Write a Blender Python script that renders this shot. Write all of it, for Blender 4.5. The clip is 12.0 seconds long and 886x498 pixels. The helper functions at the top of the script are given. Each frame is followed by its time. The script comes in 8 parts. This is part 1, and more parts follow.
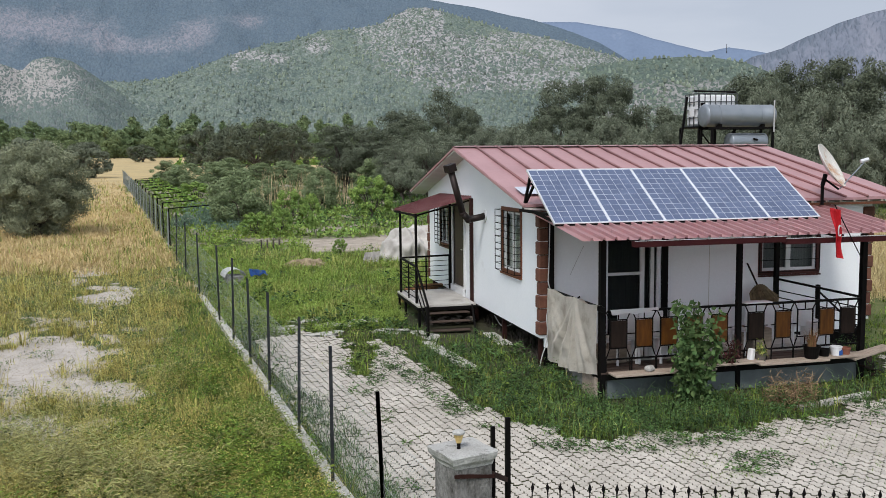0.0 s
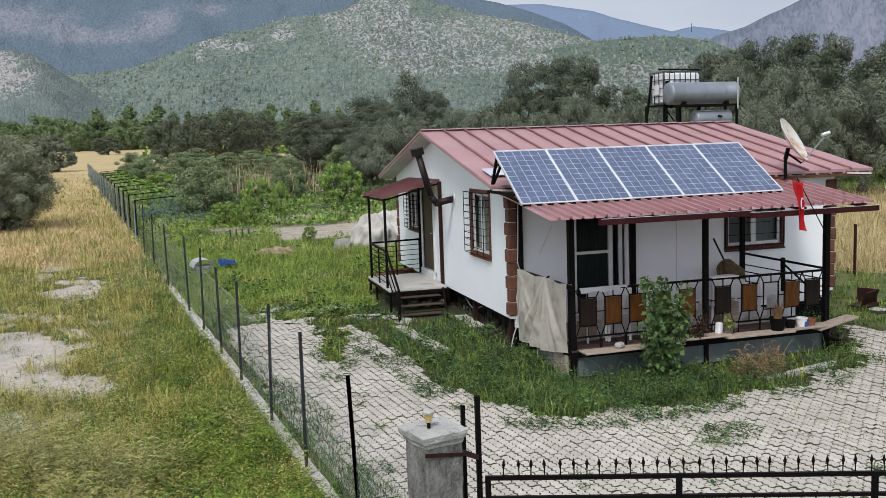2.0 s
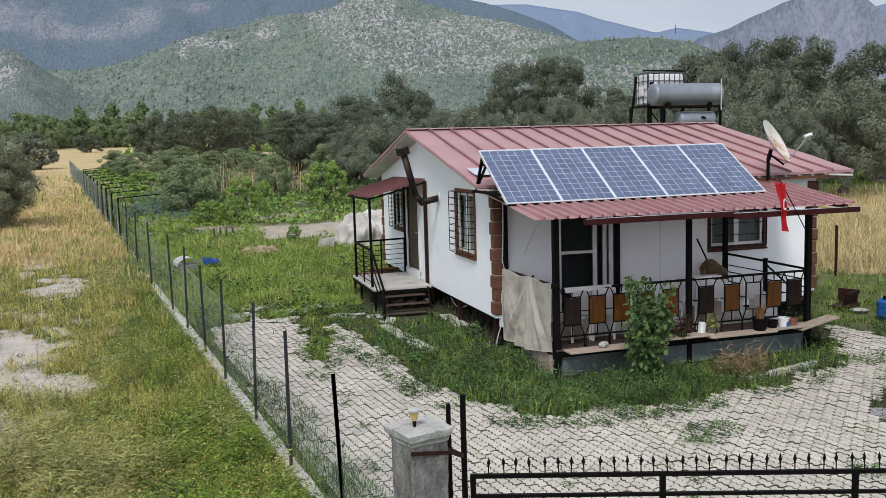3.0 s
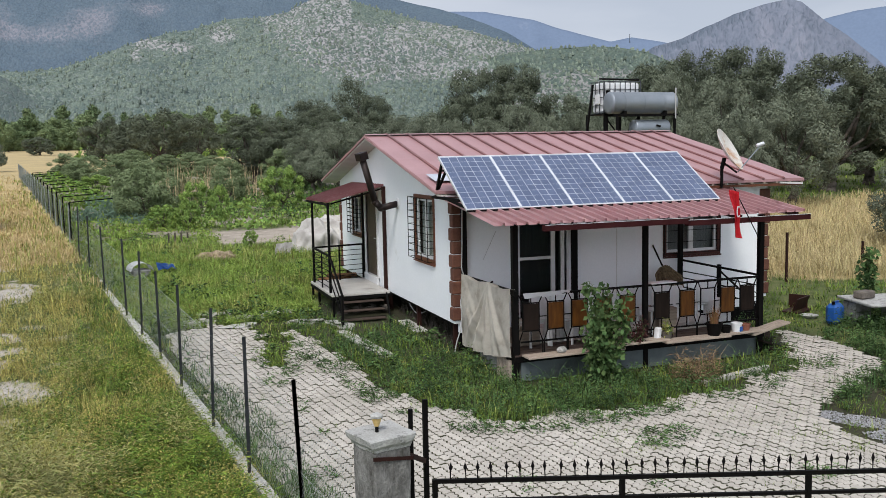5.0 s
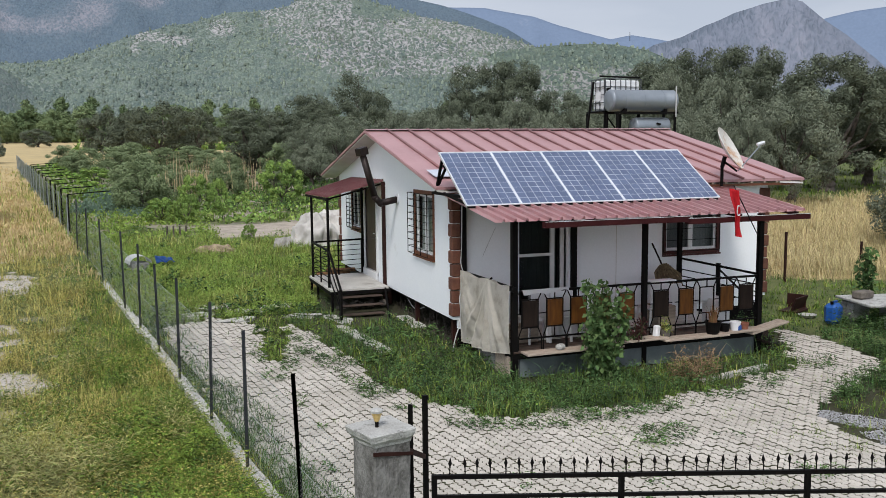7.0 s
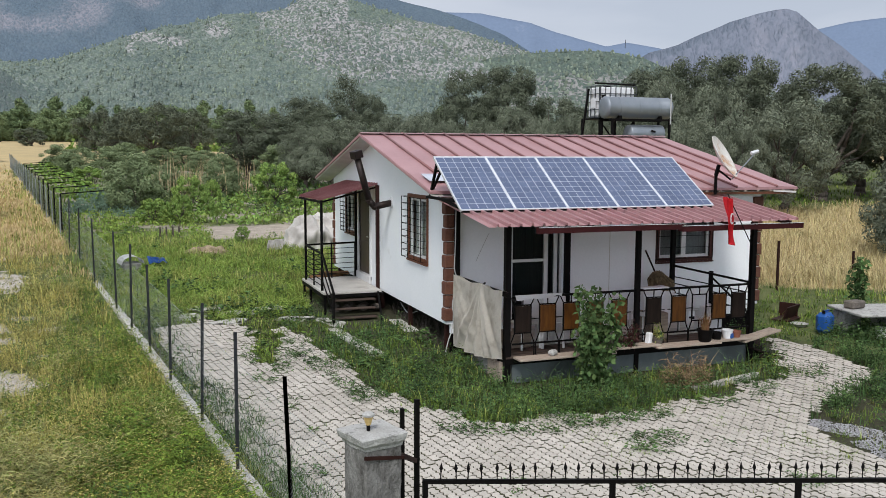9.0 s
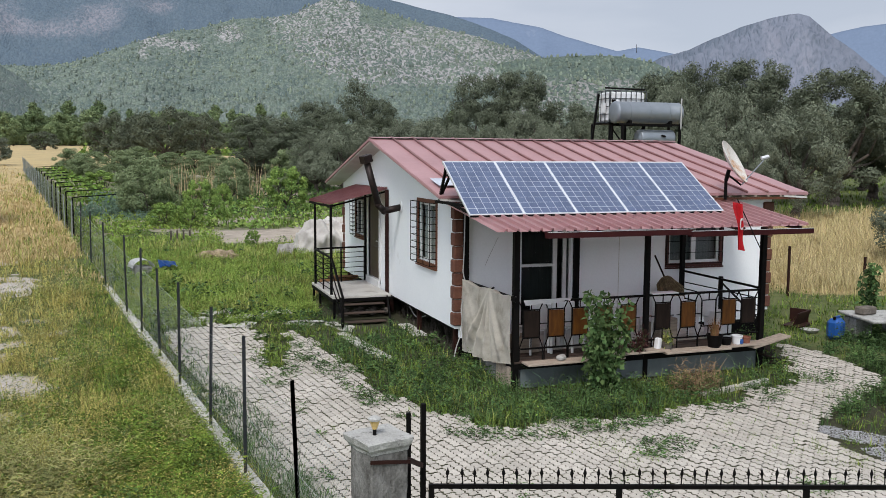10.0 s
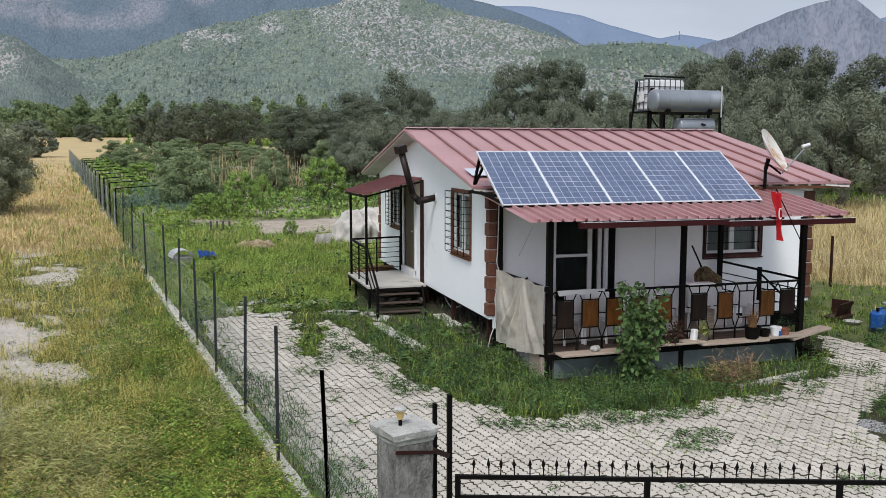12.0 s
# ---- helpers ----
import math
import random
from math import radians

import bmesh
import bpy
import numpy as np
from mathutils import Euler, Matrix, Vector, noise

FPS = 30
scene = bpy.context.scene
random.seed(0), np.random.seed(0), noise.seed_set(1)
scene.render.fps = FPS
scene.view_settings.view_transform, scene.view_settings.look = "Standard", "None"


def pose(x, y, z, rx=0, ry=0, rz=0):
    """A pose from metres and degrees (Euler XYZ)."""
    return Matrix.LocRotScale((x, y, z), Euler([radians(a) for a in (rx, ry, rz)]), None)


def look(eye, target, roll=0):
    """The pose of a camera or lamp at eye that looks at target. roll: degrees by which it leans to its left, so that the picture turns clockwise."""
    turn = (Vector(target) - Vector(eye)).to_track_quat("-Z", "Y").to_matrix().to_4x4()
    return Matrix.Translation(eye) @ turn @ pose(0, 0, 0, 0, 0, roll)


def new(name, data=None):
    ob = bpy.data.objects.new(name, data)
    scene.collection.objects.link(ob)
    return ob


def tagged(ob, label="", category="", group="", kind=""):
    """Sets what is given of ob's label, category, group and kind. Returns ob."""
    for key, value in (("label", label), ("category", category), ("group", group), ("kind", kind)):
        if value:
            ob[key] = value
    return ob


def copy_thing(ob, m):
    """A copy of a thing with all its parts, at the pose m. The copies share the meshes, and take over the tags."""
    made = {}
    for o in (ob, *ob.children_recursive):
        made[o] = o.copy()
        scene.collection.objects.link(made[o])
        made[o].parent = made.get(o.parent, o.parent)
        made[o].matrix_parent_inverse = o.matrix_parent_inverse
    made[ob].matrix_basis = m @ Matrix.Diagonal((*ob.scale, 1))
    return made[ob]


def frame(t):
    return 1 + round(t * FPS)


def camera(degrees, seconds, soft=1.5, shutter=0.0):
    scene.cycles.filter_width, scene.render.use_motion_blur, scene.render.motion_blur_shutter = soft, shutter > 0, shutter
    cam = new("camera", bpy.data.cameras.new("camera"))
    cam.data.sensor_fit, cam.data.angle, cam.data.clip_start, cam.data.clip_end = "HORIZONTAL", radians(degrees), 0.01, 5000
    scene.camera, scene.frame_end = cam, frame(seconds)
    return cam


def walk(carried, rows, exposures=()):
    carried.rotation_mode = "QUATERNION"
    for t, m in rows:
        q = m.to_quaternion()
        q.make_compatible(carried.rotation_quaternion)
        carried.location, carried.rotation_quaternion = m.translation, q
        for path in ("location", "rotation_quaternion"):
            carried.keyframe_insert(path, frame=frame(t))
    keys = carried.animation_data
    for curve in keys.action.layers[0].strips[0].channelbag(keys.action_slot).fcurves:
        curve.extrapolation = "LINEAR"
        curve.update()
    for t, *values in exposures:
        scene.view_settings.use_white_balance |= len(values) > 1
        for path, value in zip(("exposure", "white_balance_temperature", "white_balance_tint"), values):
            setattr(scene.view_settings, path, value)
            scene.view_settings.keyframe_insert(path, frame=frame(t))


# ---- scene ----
cam = camera(53.6, 12.0, 0.8)
PATH = [
    (0, (-5.515, -12.23, 3.647), (-5.039, -10.297, 3.455), -0.6),
    (0.5, (-5.496, -12.234, 3.638), (-5.008, -10.304, 3.445), -1.1),
    (1, (-5.475, -12.24, 3.633), (-4.968, -10.316, 3.435), -1.6),
    (1.5, (-5.477, -12.255, 3.624), (-4.954, -10.336, 3.412), -2.0),
    (2, (-5.467, -12.248, 3.611), (-4.931, -10.334, 3.384), -2.0),
    (2.5, (-5.474, -12.253, 3.607), (-4.924, -10.344, 3.375), -1.8),
    (4.5, (-5.524, -12.284, 3.616), (-4.878, -10.403, 3.401), -1.4),
    (5, (-5.535, -12.265, 3.607), (-4.87, -10.391, 3.389), -1.2),
    (5.5, (-5.546, -12.263, 3.61), (-4.871, -10.393, 3.387), -1.0),
    (6, (-5.553, -12.261, 3.609), (-4.88, -10.391, 3.38), -0.8),
    (6.5, (-5.556, -12.253, 3.6), (-4.888, -10.382, 3.37), -0.7),
    (7, (-5.559, -12.245, 3.603), (-4.89, -10.374, 3.376), -0.6),
    (9, (-5.562, -12.236, 3.6), (-4.878, -10.369, 3.383), 0.2),
    (9.5, (-5.555, -12.238, 3.599), (-4.879, -10.368, 3.387), 0.3),
    (10, (-5.54, -12.253, 3.602), (-4.878, -10.377, 3.395), 0.3),
    (10.5, (-5.514, -12.264, 3.613), (-4.875, -10.381, 3.404), 0.3),
    (11, (-5.48, -12.269, 3.609), (-4.87, -10.376, 3.394), 0.3),
    (11.5, (-5.455, -12.257, 3.608), (-4.867, -10.359, 3.383), 0.3),
    (12, (-5.437, -12.27, 3.607), (-4.862, -10.369, 3.377), 0.0),
]
walk(cam, [(t, look(eye, target, roll)) for t, eye, target, roll in PATH])

# ---- light: a bright overcast sky and a veiled sun ----
SUN_AZ, SUN_EL = -147.0, 51.0            # degrees: clockwise from +y, above the horizon
world = bpy.data.worlds.new("sky")
scene.world = world
world.use_nodes = True
wn, wl = world.node_tree.nodes, world.node_tree.links
wn.clear()
w_out, w_bg = wn.new("ShaderNodeOutputWorld"), wn.new("ShaderNodeBackground")
w_sky = wn.new("ShaderNodeTexSky")
w_sky.sky_type, w_sky.sun_disc = "NISHITA", False
w_sky.sun_elevation, w_sky.sun_rotation = radians(SUN_EL), radians(SUN_AZ)
w_dim = wn.new("ShaderNodeVectorMath")
w_dim.operation = "SCALE"
w_dim.inputs["Scale"].default_value = 0.09
w_co, w_map, w_noise, w_ramp = (wn.new(k) for k in ("ShaderNodeTexCoord", "ShaderNodeMapping", "ShaderNodeTexNoise", "ShaderNodeValToRGB"))
w_map.inputs["Scale"].default_value = (1.0, 1.0, 4.5)
w_noise.inputs["Scale"].default_value, w_noise.inputs["Detail"].default_value = 2.2, 6.0
w_ramp.color_ramp.elements[0].position, w_ramp.color_ramp.elements[0].color = 0.34, (0.575, 0.635, 0.750, 1)
w_ramp.color_ramp.elements[1].position, w_ramp.color_ramp.elements[1].color = 0.66, (0.768, 0.81, 0.910, 1)
w_sep, w_lift, w_up, w_mix = (wn.new(k) for k in ("ShaderNodeSeparateXYZ", "ShaderNodeMapRange", "ShaderNodeVectorMath", "ShaderNodeMix"))
w_lift.inputs["From Min"].default_value, w_lift.inputs["From Max"].default_value = 0.1, 0.9
w_lift.inputs["To Min"].default_value, w_lift.inputs["To Max"].default_value = 1.52, 1.05
w_up.operation = "SCALE"
w_mix.data_type = "RGBA"
w_mix.inputs["Factor"].default_value = 0.86
wl.new(w_co.outputs["Generated"], w_map.inputs["Vector"])
wl.new(w_map.outputs["Vector"], w_noise.inputs["Vector"])
wl.new(w_noise.outputs["Fac"], w_ramp.inputs["Fac"])
wl.new(w_co.outputs["Generated"], w_sep.inputs["Vector"])
wl.new(w_sep.outputs["Z"], w_lift.inputs["Value"])
wl.new(w_ramp.outputs["Color"], w_up.inputs[0])
w_dot, w_glow, w_mul = wn.new("ShaderNodeVectorMath"), wn.new("ShaderNodeMapRange"), wn.new("ShaderNodeMath")
w_dot.operation, w_mul.operation = "DOT_PRODUCT", "MULTIPLY"       # the cloud is brighter round the veiled sun
w_dot.inputs[1].default_value = (math.sin(radians(SUN_AZ)) * math.cos(radians(SUN_EL)), math.cos(radians(SUN_AZ)) * math.cos(radians(SUN_EL)), math.sin(radians(SUN_EL)))
w_glow.inputs["From Min"].default_value, w_glow.inputs["From Max"].default_value = -0.1, 0.80
w_glow.inputs["To Min"].default_value, w_glow.inputs["To Max"].default_value = 0.93, 1.95
wl.new(w_co.outputs["Generated"], w_dot.inputs[0])
wl.new(w_dot.outputs["Value"], w_glow.inputs["Value"])
wl.new(w_lift.outputs["Result"], w_mul.inputs[0])
wl.new(w_glow.outputs["Result"], w_mul.inputs[1])
wl.new(w_mul.outputs["Value"], w_up.inputs["Scale"])
wl.new(w_sky.outputs["Color"], w_dim.inputs[0])
wl.new(w_dim.outputs["Vector"], w_mix.inputs["A"])
wl.new(w_up.outputs["Vector"], w_mix.inputs["B"])
wl.new(w_mix.outputs["Result"], w_bg.inputs["Color"])
w_bg.inputs["Strength"].default_value = 0.62
wl.new(w_bg.outputs["Background"], w_out.inputs["Surface"])

sun = new("sun", bpy.data.lights.new("sun", "SUN"))
sun.data.energy, sun.data.angle, sun.data.color = 2.25, radians(16), (1.0, 0.968, 0.925)
s_az, s_el = radians(SUN_AZ), radians(SUN_EL)
sun.matrix_world = look((math.sin(s_az) * math.cos(s_el) * 50, math.cos(s_az) * math.cos(s_el) * 50, math.sin(s_el) * 50), (0, 0, 0))
scene.view_settings.exposure = 0.16


# ---- materials ----
def material(name, color, rough=0.8, metal=0.0, second=None, scale=4.0, bump=0.0, bump_scale=60.0, rand="", spread=0.25, fine=0.12, stain=None, stain_scale=0.8, stain_at=0.6, stretch=(1, 1, 1), specular=0.3, hue=0.0):
    """A surface with a base colour, a second one in broad patches, fine grain, optional stains, per-piece variation and relief."""
    m = bpy.data.materials.new(name)
    m.use_nodes = True
    n, l = m.node_tree.nodes, m.node_tree.links
    b = n["Principled BSDF"]
    b.inputs["Roughness"].default_value, b.inputs["Metallic"].default_value = rough, metal
    b.inputs["Specular IOR Level"].default_value = specular
    co, mp = n.new("ShaderNodeTexCoord"), n.new("ShaderNodeMapping")
    mp.inputs["Scale"].default_value = stretch
    geo = n.new("ShaderNodeNewGeometry")
    l.new(geo.outputs["Position"], mp.inputs["Vector"])
    broad = n.new("ShaderNodeTexNoise")
    broad.inputs["Scale"].default_value, broad.inputs["Detail"].default_value = scale, 5.0
    l.new(mp.outputs["Vector"], broad.inputs["Vector"])
    mix = n.new("ShaderNodeMix")
    mix.data_type = "RGBA"
    mix.inputs["A"].default_value = (*color, 1)
    mix.inputs["B"].default_value = (*(second or [c * 0.8 for c in color]), 1)
    ramp = n.new("ShaderNodeMapRange")
    ramp.inputs["From Min"].default_value, ramp.inputs["From Max"].default_value = 0.35, 0.65
    l.new(broad.outputs["Fac"], ramp.inputs["Value"])
    l.new(ramp.outputs["Result"], mix.inputs["Factor"])
    out = mix.outputs["Result"]
    if stain:
        sn, sr, sm = n.new("ShaderNodeTexNoise"), n.new("ShaderNodeMapRange"), n.new("ShaderNodeMix")
        sn.inputs["Scale"].default_value, sn.inputs["Detail"].default_value, sn.inputs["Roughness"].default_value = stain_scale, 7.0, 0.65
        l.new(mp.outputs["Vector"], sn.inputs["Vector"])
        sr.inputs["From Min"].default_value, sr.inputs["From Max"].default_value = stain_at, stain_at + 0.12
        l.new(sn.outputs["Fac"], sr.inputs["Value"])
        sm.data_type = "RGBA"
        sm.inputs["B"].default_value = (*stain, 1)
        l.new(out, sm.inputs["A"])
        l.new(sr.outputs["Result"], sm.inputs["Factor"])
        out = sm.outputs["Result"]
    hsv = n.new("ShaderNodeHueSaturation")
    l.new(out, hsv.inputs["Color"])
    grain = n.new("ShaderNodeTexNoise")
    grain.inputs["Scale"].default_value, grain.inputs["Detail"].default_value = bump_scale, 4.0
    l.new(mp.outputs["Vector"], grain.inputs["Vector"])
    val = n.new("ShaderNodeMapRange")
    val.inputs["From Min"].default_value, val.inputs["From Max"].default_value = 0.3, 0.7
    val.inputs["To Min"].default_value, val.inputs["To Max"].default_value = 1 - fine, 1 + fine
    l.new(grain.outputs["Fac"], val.inputs["Value"])
    vout = val.outputs["Result"]
    if rand:
        if rand == "object":
            src = n.new("ShaderNodeObjectInfo").outputs["Random"]
        else:
            src = geo.outputs["Random Per Island"]
        rr, mul = n.new("ShaderNodeMapRange"), n.new("ShaderNodeMath")
        rr.inputs["To Min"].default_value, rr.inputs["To Max"].default_value = 1 - spread, 1 + spread
        l.new(src, rr.inputs["Value"])
        mul.operation = "MULTIPLY"
        l.new(rr.outputs["Result"], mul.inputs[0])
        l.new(vout, mul.inputs[1])
        vout = mul.outputs["Value"]
        if hue:
            hr, hm, hf = n.new("ShaderNodeMapRange"), n.new("ShaderNodeMath"), n.new("ShaderNodeMath")
            hm.operation, hf.operation = "MULTIPLY", "FRACT"
            hm.inputs[1].default_value = 7.13
            l.new(src, hm.inputs[0])
            l.new(hm.outputs["Value"], hf.inputs[0])
            hr.inputs["To Min"].default_value, hr.inputs["To Max"].default_value = 0.5 - hue, 0.5 + hue
            l.new(hf.outputs["Value"], hr.inputs["Value"])
            l.new(hr.outputs["Result"], hsv.inputs["Hue"])
    l.new(vout, hsv.inputs["Value"])
    l.new(hsv.outputs["Color"], b.inputs["Base Color"])
    if bump:
        bp = n.new("ShaderNodeBump")
        bp.inputs["Strength"].default_value, bp.inputs["Distance"].default_value = 1.0, bump
        l.new(grain.outputs["Fac"], bp.inputs["Height"])
        l.new(bp.outputs["Normal"], b.inputs["Normal"])
    return m


def leafy(name, color, second, scale=0.6, spread=0.45, hue=0.02, through_light=0.07, rough=0.75):
    """Leaves and blades: coloured leaf by leaf and in broad patches, and a little translucent."""
    m = material(name, color, rough, second=second, scale=scale, rand="island", spread=spread, fine=0.05, hue=hue, specular=0.12)
    n, l = m.node_tree.nodes, m.node_tree.links
    b, out = n["Principled BSDF"], n["Material Output"]
    tr, mx = n.new("ShaderNodeBsdfTranslucent"), n.new("ShaderNodeMixShader")
    mx.inputs["Fac"].default_value = through_light
    l.new(b.inputs["Base Color"].links[0].from_socket, tr.inputs["Color"])
    l.new(b.outputs["BSDF"], mx.inputs[1])
    l.new(tr.outputs["BSDF"], mx.inputs[2])
    l.new(mx.outputs["Shader"], out.inputs["Surface"])
    return m


M_WALL = material("painted_sandwich_panel", (0.80, 0.82, 0.83), 0.45, second=(0.76, 0.785, 0.80), scale=0.7, bump=0.001, bump_scale=30, fine=0.02, stain=(0.62, 0.63, 0.62), stain_scale=1.3, stain_at=0.66)
M_ROOF = material("red_sheet_metal", (0.36, 0.20, 0.205), 0.42, 0.1, second=(0.41, 0.235, 0.24), scale=0.9, bump=0.0006, bump_scale=20, fine=0.04, stain=(0.33, 0.14, 0.13), stain_scale=2.0, stain_at=0.62)
M_ROOF2 = material("red_corrugated_metal", (0.66, 0.385, 0.395), 0.33, 0.15, second=(0.72, 0.46, 0.465), scale=1.2, fine=0.05, stain=(0.28, 0.11, 0.11), stain_scale=2.0, stain_at=0.62)
M_DARK = material("black_painted_steel", (0.0035, 0.0032, 0.0032), 0.6, 0.0, second=(0.006, 0.005, 0.0045), scale=5, stain=(0.022, 0.010, 0.007), stain_scale=6, stain_at=0.66, specular=0.08)
M_BROWN = material("brown_painted_steel", (0.022, 0.009, 0.008), 0.6, 0.0, second=(0.034, 0.014, 0.011), scale=5, stain=(0.09, 0.04, 0.025), stain_scale=5, stain_at=0.66, specular=0.12)
M_BROWNFRAME = material("brown_window_trim", (0.13, 0.045, 0.022), 0.5, second=(0.10, 0.035, 0.018), scale=5, fine=0.1)
M_QUOIN = material("brown_corner_stone", (0.125, 0.052, 0.032), 0.75, second=(0.09, 0.037, 0.024), scale=6, bump=0.006, bump_scale=50, rand="object", spread=0.2)
M_WOOD = material("weathered_wood", (0.36, 0.30, 0.24), 0.85, second=(0.25, 0.20, 0.16), scale=6, bump=0.003, bump_scale=80, stretch=(1, 6, 6), rand="object", spread=0.2)
M_PORCHBOARD = material("pale_worn_porch_board", (0.58, 0.56, 0.52), 0.7, second=(0.44, 0.42, 0.39), scale=5, bump=0.003, bump_scale=80, stretch=(1, 6, 6), rand="object", spread=0.15)
M_TILE = material("light_porch_tile", (0.50, 0.48, 0.44), 0.5, second=(0.42, 0.40, 0.37), scale=3, stain=(0.25, 0.23, 0.20), stain_scale=2.5, stain_at=0.6)
M_CONC = material("grey_concrete", (0.26, 0.26, 0.25), 0.95, second=(0.175, 0.172, 0.165), scale=5, bump=0.012, bump_scale=60, fine=0.3, stain=(0.06, 0.058, 0.055), stain_scale=9, stain_at=0.60, stretch=(1, 1, 0.7))
M_CAP = material("pale_cast_cement", (0.40, 0.395, 0.375), 0.9, second=(0.33, 0.325, 0.305), scale=5, bump=0.006, bump_scale=60, fine=0.16, stain=(0.17, 0.165, 0.155), stain_scale=11, stain_at=0.54)
M_KERB = material("pale_cement_kerb", (0.50, 0.485, 0.45), 0.95, second=(0.40, 0.385, 0.345), scale=5, bump=0.02, bump_scale=28, fine=0.22, stain=(0.20, 0.20, 0.14), stain_scale=2.2, stain_at=0.57)
M_BLOCK = material("concrete_paver", (0.485, 0.447, 0.395), 0.95, second=(0.395, 0.363, 0.315), scale=0.9, bump=0.004, bump_scale=70, fine=0.14, rand="island", spread=0.09, stain=(0.36, 0.335, 0.275), stain_scale=1.6, stain_at=0.62)
M_BLOCK1 = material("concrete_paver_near", (0.485, 0.447, 0.395), 0.95, second=(0.395, 0.363, 0.315), scale=0.9, bump=0.004, bump_scale=70, fine=0.14, rand="object", spread=0.09, stain=(0.36, 0.335, 0.275), stain_scale=1.6, stain_at=0.62)
M_SKIRT = material("galvanised_skirt_sheet", (0.145, 0.172, 0.175), 0.5, 0.1, second=(0.085, 0.10, 0.102), scale=2, fine=0.06, stain=(0.17, 0.175, 0.17), stain_scale=2.5, stain_at=0.62)
M_CLOTH = material("beige_canvas", (0.72, 0.68, 0.60), 0.95, second=(0.62, 0.58, 0.50), scale=3.5, bump=0.002, bump_scale=120, fine=0.08, stain=(0.50, 0.45, 0.37), stain_scale=3.5, stain_at=0.56)
M_WHITE = material("white_plastic", (0.72, 0.73, 0.74), 0.4, second=(0.66, 0.66, 0.66), scale=3, fine=0.03)
M_ALU = material("brushed_aluminium", (0.70, 0.71, 0.73), 0.4, 0.35, scale=8, fine=0.05)
M_STEEL = material("galvanised_tank_steel", (0.26, 0.285, 0.31), 0.42, 0.5, second=(0.21, 0.235, 0.26), scale=1.5, fine=0.05, stain=(0.24, 0.26, 0.28), stain_scale=2.2, stain_at=0.6)
M_CELL = material("blue_silicon_cell", (0.074, 0.098, 0.168), 0.2, second=(0.094, 0.121, 0.200), scale=3.0, rand="island", spread=0.08, fine=0.04)
M_CELLBACK = material("pale_cell_backing", (0.46, 0.49, 0.57), 0.2, second=(0.52, 0.55, 0.61), scale=3, fine=0.02)
M_BARK = material("grey_bark", (0.10, 0.085, 0.07), 0.95, second=(0.06, 0.05, 0.042), scale=5, bump=0.03, bump_scale=14, fine=0.3, stretch=(1, 1, 0.35))


# ---- building helpers ----
def part(name, bm, mat, parent=None, label="", smooth=False):
    """Links a bmesh as one mesh object, under a thing or a part if one is given."""
    me = bpy.data.meshes.new(name)
    bm.to_mesh(me)
    bm.free()
    me.materials.append(mat)
    if smooth:
        me.polygons.foreach_set("use_smooth", [True] * len(me.polygons))
    ob = new(name, me)
    if parent is not None:
        ob.parent = parent
    if label:
        ob["label"] = label
    return ob


def arrays(name, verts, faces, mat, parent=None, label="", smooth=False):
    """The same from arrays: verts n x 3, faces m x 3 or m x 4."""
    me = bpy.data.meshes.new(name)
    verts, faces = np.asarray(verts, np.float32), np.asarray(faces, np.int32)
    k = faces.shape[1]
    me.vertices.add(len(verts))
    me.vertices.foreach_set("co", verts.ravel())
    me.loops.add(faces.size)
    me.loops.foreach_set("vertex_index", faces.ravel())
    me.polygons.add(len(faces))
    me.polygons.foreach_set("loop_start", np.arange(0, faces.size, k, dtype=np.int32))
    me.polygons.foreach_set("use_smooth", np.full(len(faces), smooth))
    me.update(calc_edges=True)
    me.materials.append(mat)
    ob = new(name, me)
    if parent is not None:
        ob.parent = parent
    if label:
        ob["label"] = label
    return ob


def thing(name, label, category, group="", kind=""):
    return tagged(new(name), label, category, group, kind)


def box(bm, x0, y0, z0, x1, y1, z1, m=None, bevel=0.0):
    """A box between two corners, optionally bevelled and then moved by m."""
    r = bmesh.ops.create_cube(bm, size=1.0)
    vs = r["verts"]
    for v in vs:
        v.co = Vector(((x0 + x1) / 2 + v.co.x * (x1 - x0), (y0 + y1) / 2 + v.co.y * (y1 - y0), (z0 + z1) / 2 + v.co.z * (z1 - z0)))
    if bevel:
        es = list({e for v in vs for e in v.link_edges})
        r = bmesh.ops.bevel(bm, geom=es, offset=bevel, segments=1, affect="EDGES")
        vs = list({v for f in r["faces"] for v in f.verts} | {v for v in vs if v.is_valid})
    if m is not None:
        bmesh.ops.transform(bm, matrix=m, verts=[v for v in vs if v.is_valid])
    return bm


def a_box(x0, y0, z0, x1, y1, z1, bevel=0.0, m=None):
    return box(bmesh.new(), x0, y0, z0, x1, y1, z1, m, bevel)


def bar(bm, a, b, w=0.04, d=None):
    """A square tube from a to b."""
    a, b = Vector(a), Vector(b)
    d = w if d is None else d
    along = (b - a)
    q = along.to_track_quat("Z", "Y").to_matrix().to_4x4()
    r = bmesh.ops.create_cube(bm, size=1.0)
    m = Matrix.Translation((a + b) / 2) @ q @ Matrix.Diagonal((w, d, along.length, 1))
    bmesh.ops.transform(bm, matrix=m, verts=r["verts"])
    return bm


